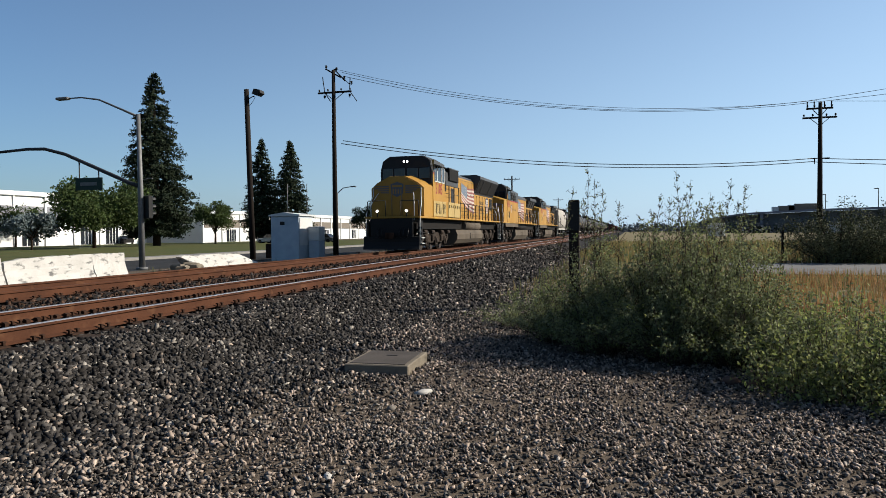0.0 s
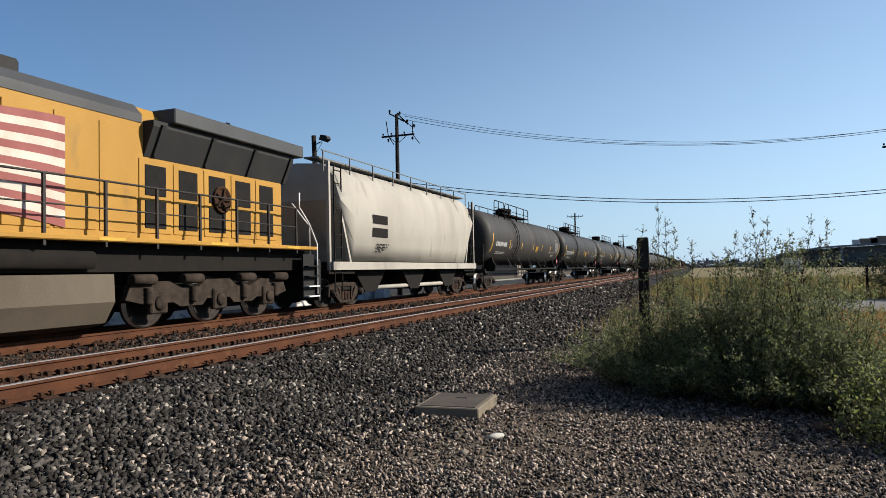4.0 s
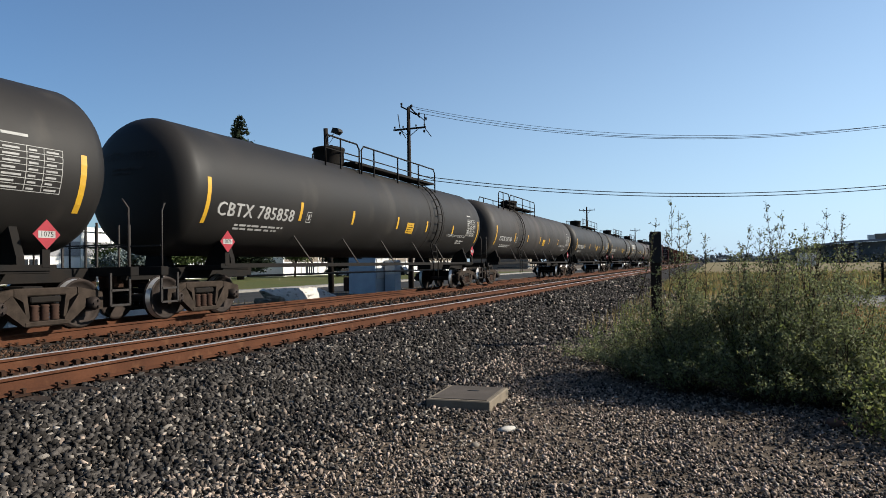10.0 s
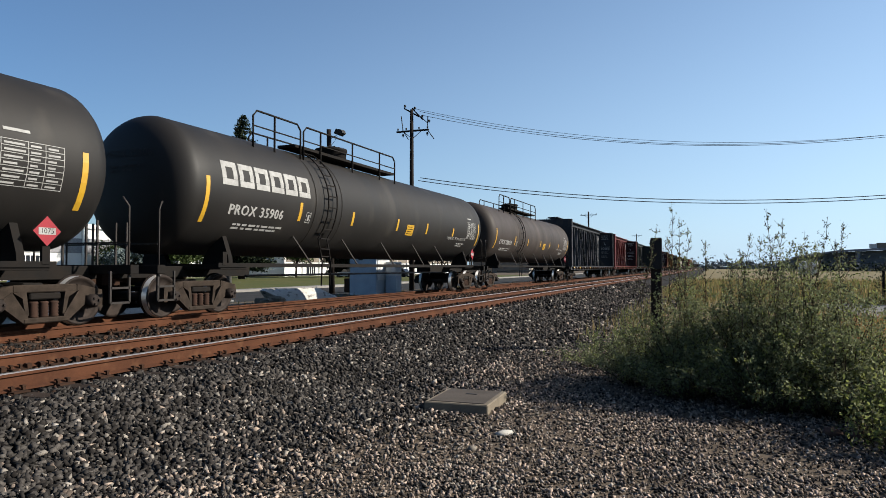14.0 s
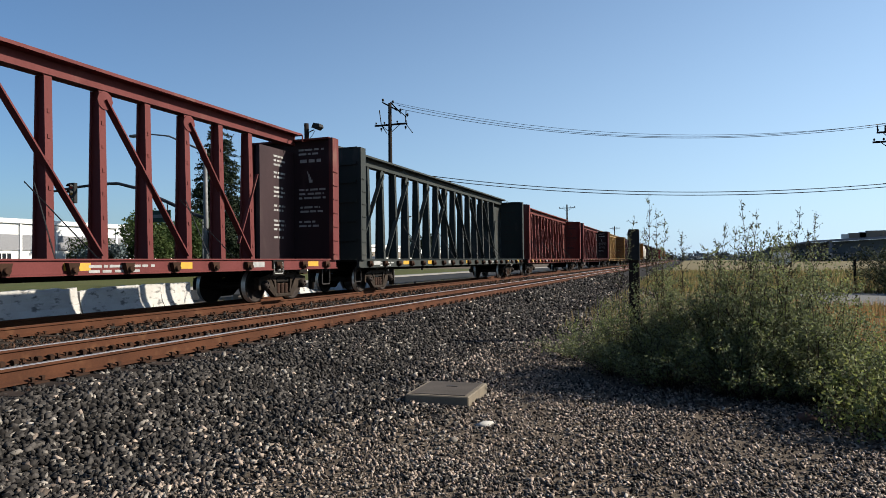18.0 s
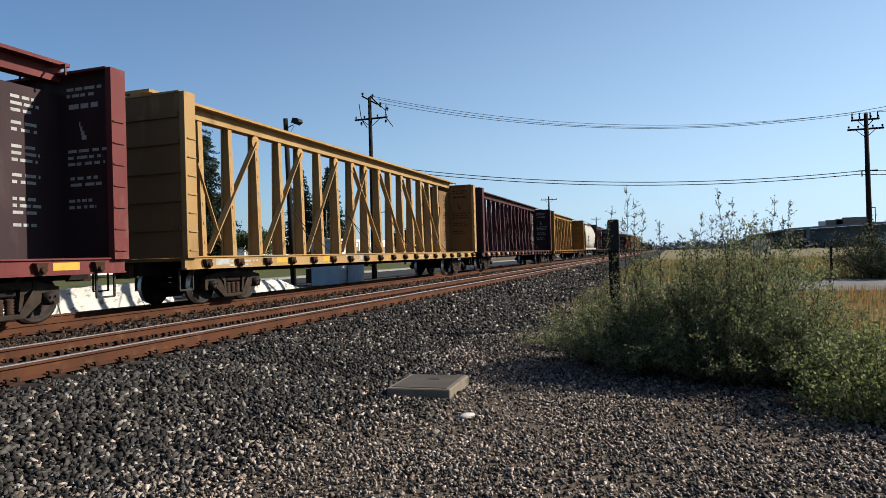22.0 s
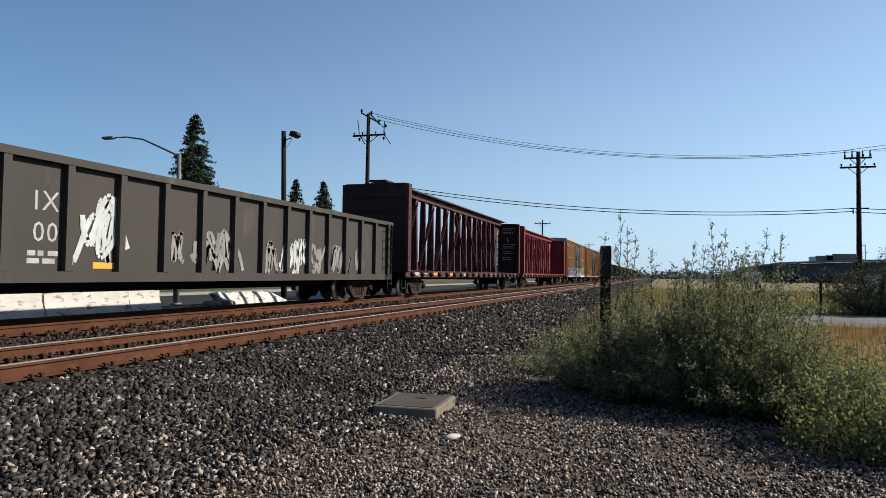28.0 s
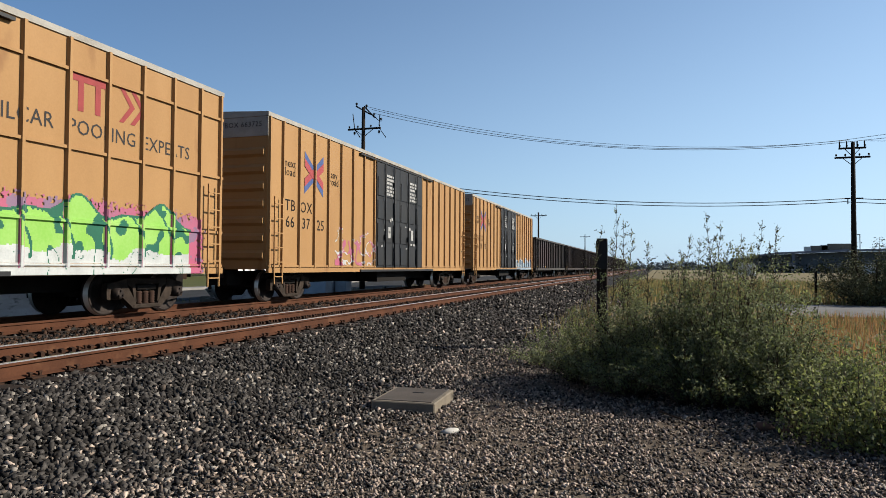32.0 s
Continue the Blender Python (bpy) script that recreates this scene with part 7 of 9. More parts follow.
    if not ge:
        # wide lower lockers behind the cab, then the narrow hood
        bm = bmesh.new()
        box(bm, -1.47, 1.47, 1.55, 7.6, 1.725, 2.62, bevel=0.02)
        part("locker", bm, M_ARMOUR, c)
        bm = bmesh.new()
        prism(bm, [(-1.15, 1.725), (1.15, 1.725), (1.15, 4.3), (0.9, 4.55), (-0.9, 4.55), (-1.15, 4.3)], 3.92, 8.4)
        part("blower_housing", bm, [M_ARMOUR], c)
        bm = bmesh.new()
        prism(bm, [(-1.16, 3.62), (1.16, 3.62), (1.16, 4.32), (0.9, 4.60), (-0.9, 4.60), (-1.16, 4.32)], 3.93, 8.42)
        part("hood_roof", bm, M_LOCOGREY, c, "grey hood roof")
        louvres(c, 1.162, 4.5, 5.4, 3.25, 3.85, 9)
        bm = bmesh.new()
        box(bm, 1.16, 1.26, 5.95, 8.15, 3.92, 4.58, bevel=0.015)
        part("filter_box", bm, M_GRILLE, c, "black air filter grille box")
        bm = bmesh.new()
        box(bm, -1.26, 1.26, 5.85, 8.25, 4.585, 4.66, bevel=0.015)
        part("filter_box_top", bm, M_LOCOGREY, c)
        # no opening here: a flat dark panel paints the doorway's inner shade
        bm = bmesh.new()
        box(bm, 1.152, 1.17, 6.6, 7.4, 1.9, 3.5)
        part("hood_door", bm, M_LOCODARK, c, "dark panel standing for the shaded doorway")
        bm = bmesh.new()
        prism(bm, [(-hoodx, 1.725), (hoodx, 1.725), (hoodx, 4.25), (0.8, 4.5), (-0.8, 4.5), (-hoodx, 4.25)], 8.4, 20.4)
        part("hood", bm, M_ARMOUR, c)
        bm = bmesh.new()
        prism(bm, [(-hoodx - 0.01, 4.2), (hoodx + 0.01, 4.2), (0.82, 4.52), (-0.82, 4.52)], 8.42, 14.0)
        part("hood_roof", bm, M_LOCOGREY, c)
        for k in range(11):
            bm = bmesh.new()
            y = 8.6 + k * 0.98
            box(bm, hoodx + 0.001, hoodx + 0.022, y, y + 0.9, 1.85, 3.45 if y > 12.4 else 4.0, bevel=0.006)
            d = part("hood_door", bm, M_ARMOUR, c)
            for z in (2.0, 2.7, 3.3):
                bm = bmesh.new()
                box(bm, hoodx + 0.023, hoodx + 0.05, y + 0.80, y + 0.85, z, z + 0.09)
                part("door_latch", bm, M_LOCODARK, d)
        # flared radiators
        bm = bmesh.new()
        prism(bm, [(-1.03, 3.5), (1.03, 3.5), (1.52, 4.55), (1.50, 4.72), (1.2, 4.82), (-1.2, 4.82), (-1.5, 4.72), (-1.52, 4.55)], 13.6, 20.4)
        part("radiator", bm, M_LOCOGREY, c, "flared grey radiator housing")
        for ya, yb in ((13.72, 14.75), (14.9, 17.5), (17.65, 20.25)):
            bm = bmesh.new()
            q = [(1.10, ya, 3.62), (1.10, yb, 3.62), (1.525, yb, 4.52), (1.525, ya, 4.52)]
            f = bm.faces.new([bm.verts.new(p) for p in q])
            ex = bmesh.ops.extrude_face_region(bm, geom=[f])
            bmesh.ops.translate(bm, verts=[v for v in ex["geom"] if isinstance(v, bmesh.types.BMVert)], vec=(0.02, 0, -0.007))
            part("radiator_grille", bm, M_GRILLE, c, "black radiator grille")
        louvres(c, 1.06, 18.95, 19.95, 2.55, 3.4, 10)
        flag(c, hoodx + 0.03, 9.75, 3.35, 3.8, 1.75)
        bm = bmesh.new()
        words(bm, "BUILDING", 0.34, side_at(hoodx + 0.03, 16.0, 2.95))
        words(bm, "AMERICA", 0.34, side_at(hoodx + 0.03, 16.0, 2.52))
        part("slogan", bm, M_LOCODARK, c, "dark painted slogan")
        shield(c, hoodx + 0.03, 18.0, 2.8, 0.95)
        for y, z in ((4.6, 4.66), (6.2, 4.66)):
            bm = bmesh.new()
            box(bm, -0.5, 0.5, y, y + 0.7, z - 0.1, z + 0.12, bevel=0.03)
            part("roof_box", bm, M_LOCODARK, c)
        for ya, yb in ((1.6, 3.32), (3.36, 4.15)):
            bm = bmesh.new()
            box(bm, 1.473, 1.515, ya, yb, 1.76, 2.57, bevel=0.012)
            part("locker_door", bm, M_CREAM, c, "cream yellow locker door")
        louvres(c, 1.518, 1.95, 2.40, 1.92, 2.44, 9, M_LOCODARK)
        louvres(c, 1.518, 2.55, 3.05, 1.92, 2.44, 9, M_LOCODARK)
        louvres(c, 1.518, 3.5, 3.95, 1.92, 2.44, 9, M_LOCODARK)
        for k in range(2):
            bm = bmesh.new()
            ya = 4.66 + k * 1.46
            box(bm, 1.473, 1.515, ya, ya + 1.4, 1.76, 2.60, bevel=0.012)
            part("locker_door", bm, M_CREAM, c, "cream yellow locker door")
            for q in (0.25, 0.75, 1.15):
                louvres(c, 1.518, ya + q - 0.12, ya + q + 0.12, 2.30, 2.46, 3, M_LOCODARK)
        handrail(c, 1.42, 7.9, 20.2, 1.72, 0.95, 1.12)
        handrail(c, 1.42, 3.95, 7.6, 2.65, 0.9, 1.2)
    else:
        # full-width auxiliary cab, narrow hood, slab radiators
        bm = bmesh.new()
        box(bm, -1.46, 1.46, 2.98, 7.4, 1.725, 3.50, bevel=0.015)
        part("auxiliary_cab", bm, M_ARMOUR, c)
        bm = bmesh.new()
        prism(bm, [(-1.2, 3.62), (1.2, 3.62), (1.2, 4.5), (0.95, 4.66), (-0.95, 4.66), (-1.2, 4.5)], 3.02, 9.18)
        part("hood_roof", bm, M_LOCOGREY, c, "grey hood roof")
        bm = bmesh.new()
        box(bm, -1.44, 1.44, 3.0, 7.45, 3.505, 3.60)
        part("red_line", bm, M_REDLINE, c)
        for ya, yb in ((4.2, 4.9), (5.15, 5.85), (6.5, 7.3)):
            louvres(c, 1.202, ya, yb, 3.75, 4.4, 8)
        bm = bmesh.new()
        prism(bm, [(-1.1, 1.725), (1.1, 1.725), (1.1, 4.15), (0.9, 4.35), (-0.9, 4.35), (-1.1, 4.15)], 7.42, 20.0)
        part("hood", bm, M_ARMOUR, c)
        bm = bmesh.new()
        prism(bm, [(-1.115, 4.0), (1.115, 4.0), (1.115, 4.17), (0.9, 4.38), (-0.9, 4.38), (-1.115, 4.17)], 9.2, 15.1)
        part("hood_roof", bm, M_LOCOGREY, c)
        bm = bmesh.new()
        box(bm, -0.55, 0.55, 11.6, 12.9, 4.36, 4.72, bevel=0.05)
        part("exhaust_stack", bm, M_LOCODARK, c)
        for k in range(12):
            bm = bmesh.new()
            y = 8.3 + k * 0.96
            box(bm, 1.101, 1.12, y, y + 0.88, 1.85, 3.85 if y < 14.9 else 3.3, bevel=0.006)
            d = part("hood_door", bm, M_ARMOUR, c)
            if y > 14.9:
                for za, zb in ((1.95, 2.5), (2.6, 3.2)):
                    bm = bmesh.new()
                    box(bm, 1.121, 1.135, y + 0.15, y + 0.72, za, zb)
                    part("door_grille", bm, M_GRILLE, d)
        bm = bmesh.new()
        prism(bm, [(-1.11, 3.35), (1.11, 3.35), (1.38, 3.93), (1.38, 4.05), (-1.38, 4.05), (-1.38, 3.93)], 15.15, 20.2)
        part("radiator_underside", bm, M_LOCODARK, c)
        bm = bmesh.new()
        box(bm, -1.52, 1.52, 15.6, 20.5, 4.055, 4.36, bevel=0.02)
        part("radiator_slab", bm, M_LOCOGREY, c, "flat grey radiator slab")
        for k in range(4):
            bm = bmesh.new()
            y = 15.4 + k * 1.55
            bar(bm, (1.13, y, 3.4), (1.40, y, 3.98), 0.10)
            part("radiator_strut", bm, M_LOCODARK, c)
        flag(c, 1.14, 9.6, 3.2, 3.7, 1.9)
        shield(c, 1.475, 3.42, 2.85, 0.55)
        bm = bmesh.new()
        words(bm, "BUILDING AMERICA", 0.235, side_at(1.468, 5.15, 2.83), spacing=1.12)
        part("slogan", bm, M_LOCODARK, c, "dark painted slogan")
        bm = bmesh.new()
        box(bm, 1.462, 1.475, 1.95, 2.95, 2.0, 2.75, bevel=0.008)
        part("cabinet_door", bm, M_BOXWHITE if number == "6241" else M_ARMOUR, c)
        bm = bmesh.new()
        box(bm, 1.49, 1.505, 2.05, 2.45, 2.1, 2.62)
        part("cabinet_grille", bm, M_GRILLE, c)
        louvres(c, 1.491, 1.15, 1.75, 1.95, 2.6, 8, M_ARMOUR)
        bm = bmesh.new()
        lathe(bm, [(1.13, 0.3), (1.19, 0.31), (1.20, 0.27), (1.14, 0.24)], "x", 20, (0, 17.5, 2.7))
        for k in range(5):
            t = k * math.tau / 5
            bar(bm, (1.18, 17.5, 2.7), (1.18, 17.5 + 0.28 * math.cos(t), 2.7 + 0.28 * math.sin(t)), 0.035)
        part("brake_wheel", bm, M_RUSTIRON, c)
        handrail(c, 1.44, 7.6, 20.2, 1.72, 0.98, 1.26)
        handrail(c, 1.28, 3.1, 7.3, 3.62, 0.55, 1.4)
    # horns, aerials and roof clutter
    bm = bmesh.new()
    for k in range(3):
        tube(bm, [(0.3, y1 - 1.0 + 0.16 * k, 4.9), (0.3, y1 - 1.5 + 0.16 * k, 4.93)], 0.03, 6, r2=0.06)
    box(bm, -0.5, 0.1, y1 - 0.9, y1 - 0.5, 4.8, 4.92)
    part("horn", bm, M_LOCODARK, c)
    bm = bmesh.new()
    for k in range(4):
        bar(bm, (0.9 - 0.4 * k, y0 + 0.9 + 0.3 * k, 4.7), (0.9 - 0.4 * k, y0 + 0.9 + 0.3 * k, 4.98), 0.04)
    part("roof_aerial", bm, M_LOCODARK, c)
    # lamps
    for x, z, r, name in ((-0.10, 4.62, 0.055, "headlight"), (0.10, 4.62, 0.055, "headlight"), (-0.80, 1.98, 0.065, "ditch_light"), (0.80, 1.98, 0.065, "ditch_light")):
        bm = bmesh.new()
        yy = y0 + 0.13 if z > 4 else -1.05
        lathe(bm, [(yy + 0.16, r * 1.1), (yy, r * 1.1), (yy - 0.005, r * 0.9), (yy - 0.01, 0.01)], "y", 14, (x, 0, z))
        for f in bm.faces:
            f.material_index = 1 if f.calc_center_median().y < yy + 0.002 else 0
        part(name, bm, [M_LOCODARK, M_HEADLIGHT if lights else M_CABGLASS], c)
    for s in (-1, 1):
        bm = bmesh.new()
        tube(bm, [(s * 1.4, -0.85, 1.7), (s * 1.4, -0.85, 2.46), (s * 1.36, -0.85, 2.5), (s * 0.44, -0.85, 2.5), (s * 0.4, -0.85, 2.46), (s * 0.4, -0.85, 1.7)], 0.024, 6)
        part("front_railing", bm, M_HANDRAIL, c)
        bm = bmesh.new()
        bar(bm, (s * 0.80, -1.0, 1.70), (s * 0.80, -1.0, 1.9), 0.05)
        part("lamp_bracket", bm, M_HANDRAIL, c)
    for ch in c.children:
        if ch.type == "MESH" and ch.name.split(".")[0] not in ("bogie", "coupler", "fuel_tank", "snow_plough", "front_pilot", "rear_pilot", "step_ladder"):
            for v in ch.data.vertices:
                z = v.co.z
                v.co.z = 1.84 + (z - 1.72) * 1.05 if z > 1.72 else z + 0.12 * smooth_step(1.16, 1.5, z)
        for g in ch.children:
            if g.type == "MESH" and ch.name.split(".")[0] not in ("bogie",):
                for v in g.data.vertices:
                    if v.co.z > 1.72:
                        v.co.z = 1.84 + (v.co.z - 1.72) * 1.05
    bm = bmesh.new()
    for x in (-0.7, -0.5, 0.5, 0.7, 0.95):
        tube(bm, [(x, -1.13, 1.2), (x, -1.26, 1.0), (x * 0.9, -1.3, 0.7)], 0.03, 6)
    part("brake_hose", bm, M_BLACKPLASTIC, c)
    return c


# ---- the order of the train, from its head ----
locomotive(33.55, "5105", False, "yellow and grey diesel locomotive with lit headlamps and painted flag", True)
locomotive(57.05, "6241", True, "second yellow and grey diesel locomotive with faded painted flag")
locomotive(80.85, "6999", True, "third yellow and grey diesel locomotive with faded painted flag")
hopper_car(102.75, 15.3, M_HOPPERWHITE, "dusty white covered hopper car with pink scrawl", 3)
TANKS = [("", M_TANKGREY, False, ""), ("CBTX 785809", M_TANKBLACK, False, ""), ("GATX 202631", M_TANKBLACK, True, ""), ("GATX 202573", M_TANKBLACK, False, "scrawl"),
         ("CBTX 786069", M_TANKBLACK, False, ""), ("CBTX 785858", M_TANKBLACK, True, ""), ("CTCX 137368", M_TANKGREY, False, ""), ("CBTX 786065", M_TANKBLACK, True, ""), ("CBTX 785893", M_TANKBLACK, True, ""),
         ("PROX 35906", M_TANKBLACK, False, "logo"), ("CTCX 780639", M_TANKBROWN, False, "")]
TANK_ENDS = (119.3, 140.73, 162.13, 183.94, 205.44, 226.82, 248.12, 270.7, 291.85, 313.14, 334.3)
for i, (num, mat, first, tag) in enumerate(TANKS):
    look_of = "dull black" if mat is M_TANKBLACK else ("dusty grey" if mat is M_TANKGREY else "brown-grey")
    tank_car(TANK_ENDS[i], num, mat, look_of + " gas tank car with yellow reflective strips" + (" and white logo" if tag == "logo" else " and white graffiti" if tag else ""), 10 + i, first, tag,
             20.3 if num.startswith("CTCX 13") else 19.1)


def car_paint(name, c, c2, stain):
    return material(name, c, c2, 0.68, 0, 1.2, 30, 0.08, streak=0.35, stain=(stain, 1.6, 0.60))


M_CB_NAVY = car_paint("dark_slate_car_paint", (0.0148, 0.017, 0.0212), (0.0254, 0.0276, 0.0318), (0.0424, 0.036, 0.0318))
M_CB_RED = car_paint("weathered_red_car_paint", (0.0979, 0.0191, 0.017), (0.0721, 0.0148, 0.0136), (0.119, 0.0509, 0.0382))
M_CB_GREEN = car_paint("dark_green_grey_car_paint", (0.0136, 0.0178, 0.017), (0.0254, 0.028, 0.0254), (0.0466, 0.0424, 0.036))
M_CB_RUSTRED = car_paint("oxide_red_car_paint", (0.106, 0.0212, 0.0161), (0.0809, 0.017, 0.0127), (0.127, 0.0594, 0.0424))
M_CB_MAROON = car_paint("maroon_car_paint", (0.0466, 0.0127, 0.014), (0.036, 0.0106, 0.0119), (0.0721, 0.0339, 0.0297))
M_CB_PLUM = car_paint("dark_plum_bulkhead_paint", (0.024, 0.0105, 0.0125), (0.018, 0.0085, 0.010), (0.036, 0.022, 0.021))
M_CB_YELLOW = car_paint("weathered_yellow_car_paint", (0.27, 0.165, 0.062), (0.21, 0.125, 0.045), (0.13, 0.075, 0.035))
# scraped yellow paint, browned so the bulkheads' unlit faces read dark
M_CB_BROWN = car_paint("shade_browned_scraped_bulkhead_paint", (0.14, 0.075, 0.028), (0.10, 0.055, 0.022), (0.20, 0.12, 0.05))
M_CB_ORANGE = car_paint("orange_yellow_car_paint", (0.204, 0.102, 0.0191), (0.161, 0.0762, 0.0148), (0.11, 0.0509, 0.0212))
M_CB_BRIGHT = car_paint("bright_red_car_paint", (0.158, 0.0205, 0.0255), (0.128, 0.0170, 0.0210), (0.178, 0.0509, 0.0424))
M_GONDOLA = car_paint("dark_brown_gondola_paint", (0.0254, 0.022, 0.0195), (0.036, 0.0305, 0.0263), (0.0509, 0.0424, 0.036))
M_OREBROWN = car_paint("brown_open_car_paint", (0.0212, 0.0148, 0.0127), (0.0318, 0.0212, 0.0178), (0.0466, 0.0318, 0.0254))

beam_car(354.50, 25.50, M_CB_NAVY, M_FRAMEBLACK, "empty dark slate centre-beam flat car with bulkheads", 31, "", words_white=True)
beam_car(380.30, 25.50, M_CB_RED, M_FRAMEBLACK, "empty weathered red centre-beam flat car with bulkheads", 32, "CN 726863", M_CB_PLUM, words_white=True)
beam_car(405.85, 24.85, M_CB_GREEN, M_FRAMEBLACK, "empty dark green-grey centre-beam flat car", 33, "")
beam_car(430.90, 24.85, M_CB_RUSTRED, M_FRAMEBLACK, "empty oxide red centre-beam flat car", 34, "")
beam_car(456.30, 25.00, M_CB_RED, M_FRAMEBLACK, "empty red centre-beam flat car with dark bulkheads", 35, "UCRY 300198", M_CB_PLUM, words_white=True)
beam_car(481.55, 25.15, M_CB_YELLOW, M_CB_YELLOW, "empty yellow centre-beam flat car with scraped paint", 36, "TTZX 86454", M_CB_BROWN)
beam_car(506.75, 25.25, M_CB_MAROON, M_FRAMEBLACK, "empty maroon centre-beam flat car", 37, "", M_CB_PLUM, words_white=True)
beam_car(532.30, 25.00, M_CB_ORANGE, M_CB_ORANGE, "empty orange-yellow centre-beam flat car", 38, "")
hopper_car(557.2, 14.1, M_HOPPERWHITE, "dusty white covered hopper car with dark end frames", 39, 4.65, M_FRAMEBLACK)
beam_car(572.00, 25.90, M_CB_MAROON, M_FRAMEBLACK, "empty maroon centre-beam flat car behind the white hopper", 40, "", M_CB_PLUM, words_white=True)
gondola(598.1, 21.7, M_GONDOLA, "dark brown ribbed gondola car with white graffiti", 41, 3.05, "SMIX 6000")
beam_car(620.50, 25.20, M_CB_MAROON, M_FRAMEBLACK, "empty dark maroon centre-beam flat car with yellow reflectors", 42, "WC 37306", M_CB_PLUM, words_white=True)
beam_car(646.00, 25.00, M_CB_BRIGHT, M_FRAMEBLACK, "empty bright red centre-beam flat car", 43, "")
box_car(671.45, 21.3, "yellow box car with black doors and bright lower graffiti", 51, "TBOX 664881",
        [(1.55, 3.35, 1.75, (M_GRAF_MAUVE, M_GRAF_PINK), "soft", "mauve and pink over-spray"), (4.3, 7.4, 2.15, (M_GRAF_MAUVE, M_GRAF_MAUVE), "soft", "thin mauve over-spray"),
         (3.10, 7.42, 1.93, (M_GRAF_BLUE, M_GRAF_SLATE, M_GRAF_NAVY, M_GRAF_BLUE), "letters", "pale blue graffiti letters with navy outlines"),
         (7.5, 12.5, 2.0, (M_GRAF_WHITE, M_GRAF_PINK), "tag", "white and pink tags on the doors"),
         (12.7, 19.2, 2.08, (M_GRAF_PINK, M_GRAF_MAUVE), "soft", "pink over-spray"),
         (12.62, 18.6, 2.14, (M_GRAF_GREEN, M_GRAF_TEAL, M_GRAF_TEAL, M_GRAF_WHITE), "letters", "lime green graffiti with a white foot")], True)
box_car(693.3, 21.3, "yellow box car with black doors and pink scrawl", 52, "TBOX 663725", [(4.1, 7.4, 2.15, (M_GRAF_PINK, M_GRAF_WHITE), "tag", "pink and white scrawl")])
box_car(714.9, 21.3, "yellow box car with black doors far along the train", 53, "TBOX 664012", [(12.8, 19.0, 1.6, (M_GRAF_BLUE, M_GRAF_SLATE, M_GRAF_WHITE, M_GRAF_BLUE), "letters", "pale blue graffiti")])
for k in range(9):
    gondola(736.4 + k * 21.4, 21.4, M_OREBROWN if k % 3 else M_GONDOLA, "dark brown open goods car near the train's tail", 60 + k, 3.75, "", marks=False)


def motions():
    for car, u in MOVING:
        walk(car, [(t, pose(FAR, u - run(t), 0)) for t in range(33)])
    for (r, offset), sets in WHEELS.items():
        turn = math.degrees(SPEED / r / FPS)
        walk(sets[0], [(i / FPS, pose(0, offset, r, (i * turn) % 360)) for i in range(32 * FPS + 1)])
        master = sets[0].animation_data
        for w in sets[1:]:
            w.rotation_mode = "QUATERNION"
            w.animation_data_create()
            w.animation_data.action = master.action
            w.animation_data.action_slot = master.action_slot

# ---- stones, plants and small things ----


def ico():
    p = (1 + 5 ** 0.5) / 2
    v = np.array([(-1, p, 0), (1, p, 0), (-1, -p, 0), (1, -p, 0), (0, -1, p), (0, 1, p), (0, -1, -p), (0, 1, -p), (p, 0, -1), (p, 0, 1), (-p, 0, -1), (-p, 0, 1)], float)
    v /= np.linalg.norm(v[0])
    f = np.array([(0, 11, 5), (0, 5, 1), (0, 1, 7), (0, 7, 10), (0, 10, 11), (1, 5, 9), (5, 11, 4), (11, 10, 2), (10, 7, 6), (7, 1, 8), (3, 9, 4), (3, 4, 2), (3, 2, 6), (3, 6, 8),
                  (3, 8, 9), (4, 9, 5), (2, 4, 11), (6, 2, 10), (8, 6, 7), (9, 8, 1)])
    return v, f


def turns(n, rng):
    """n random rotation matrices."""
    q = rng.normal(size=(n, 4))
    q /= np.linalg.norm(q, axis=1, keepdims=True)
    w, x, y, z = q.T
    return np.stack([np.stack([1 - 2 * (y * y + z * z), 2 * (x * y - z * w), 2 * (x * z + y * w)], 1),
                     np.stack([2 * (x * y + z * w), 1 - 2 * (x * x + z * z), 2 * (y * z - x * w)], 1),
                     np.stack([2 * (x * z - y * w), 2 * (y * z + x * w), 1 - 2 * (x * x + y * y)], 1)], 1)


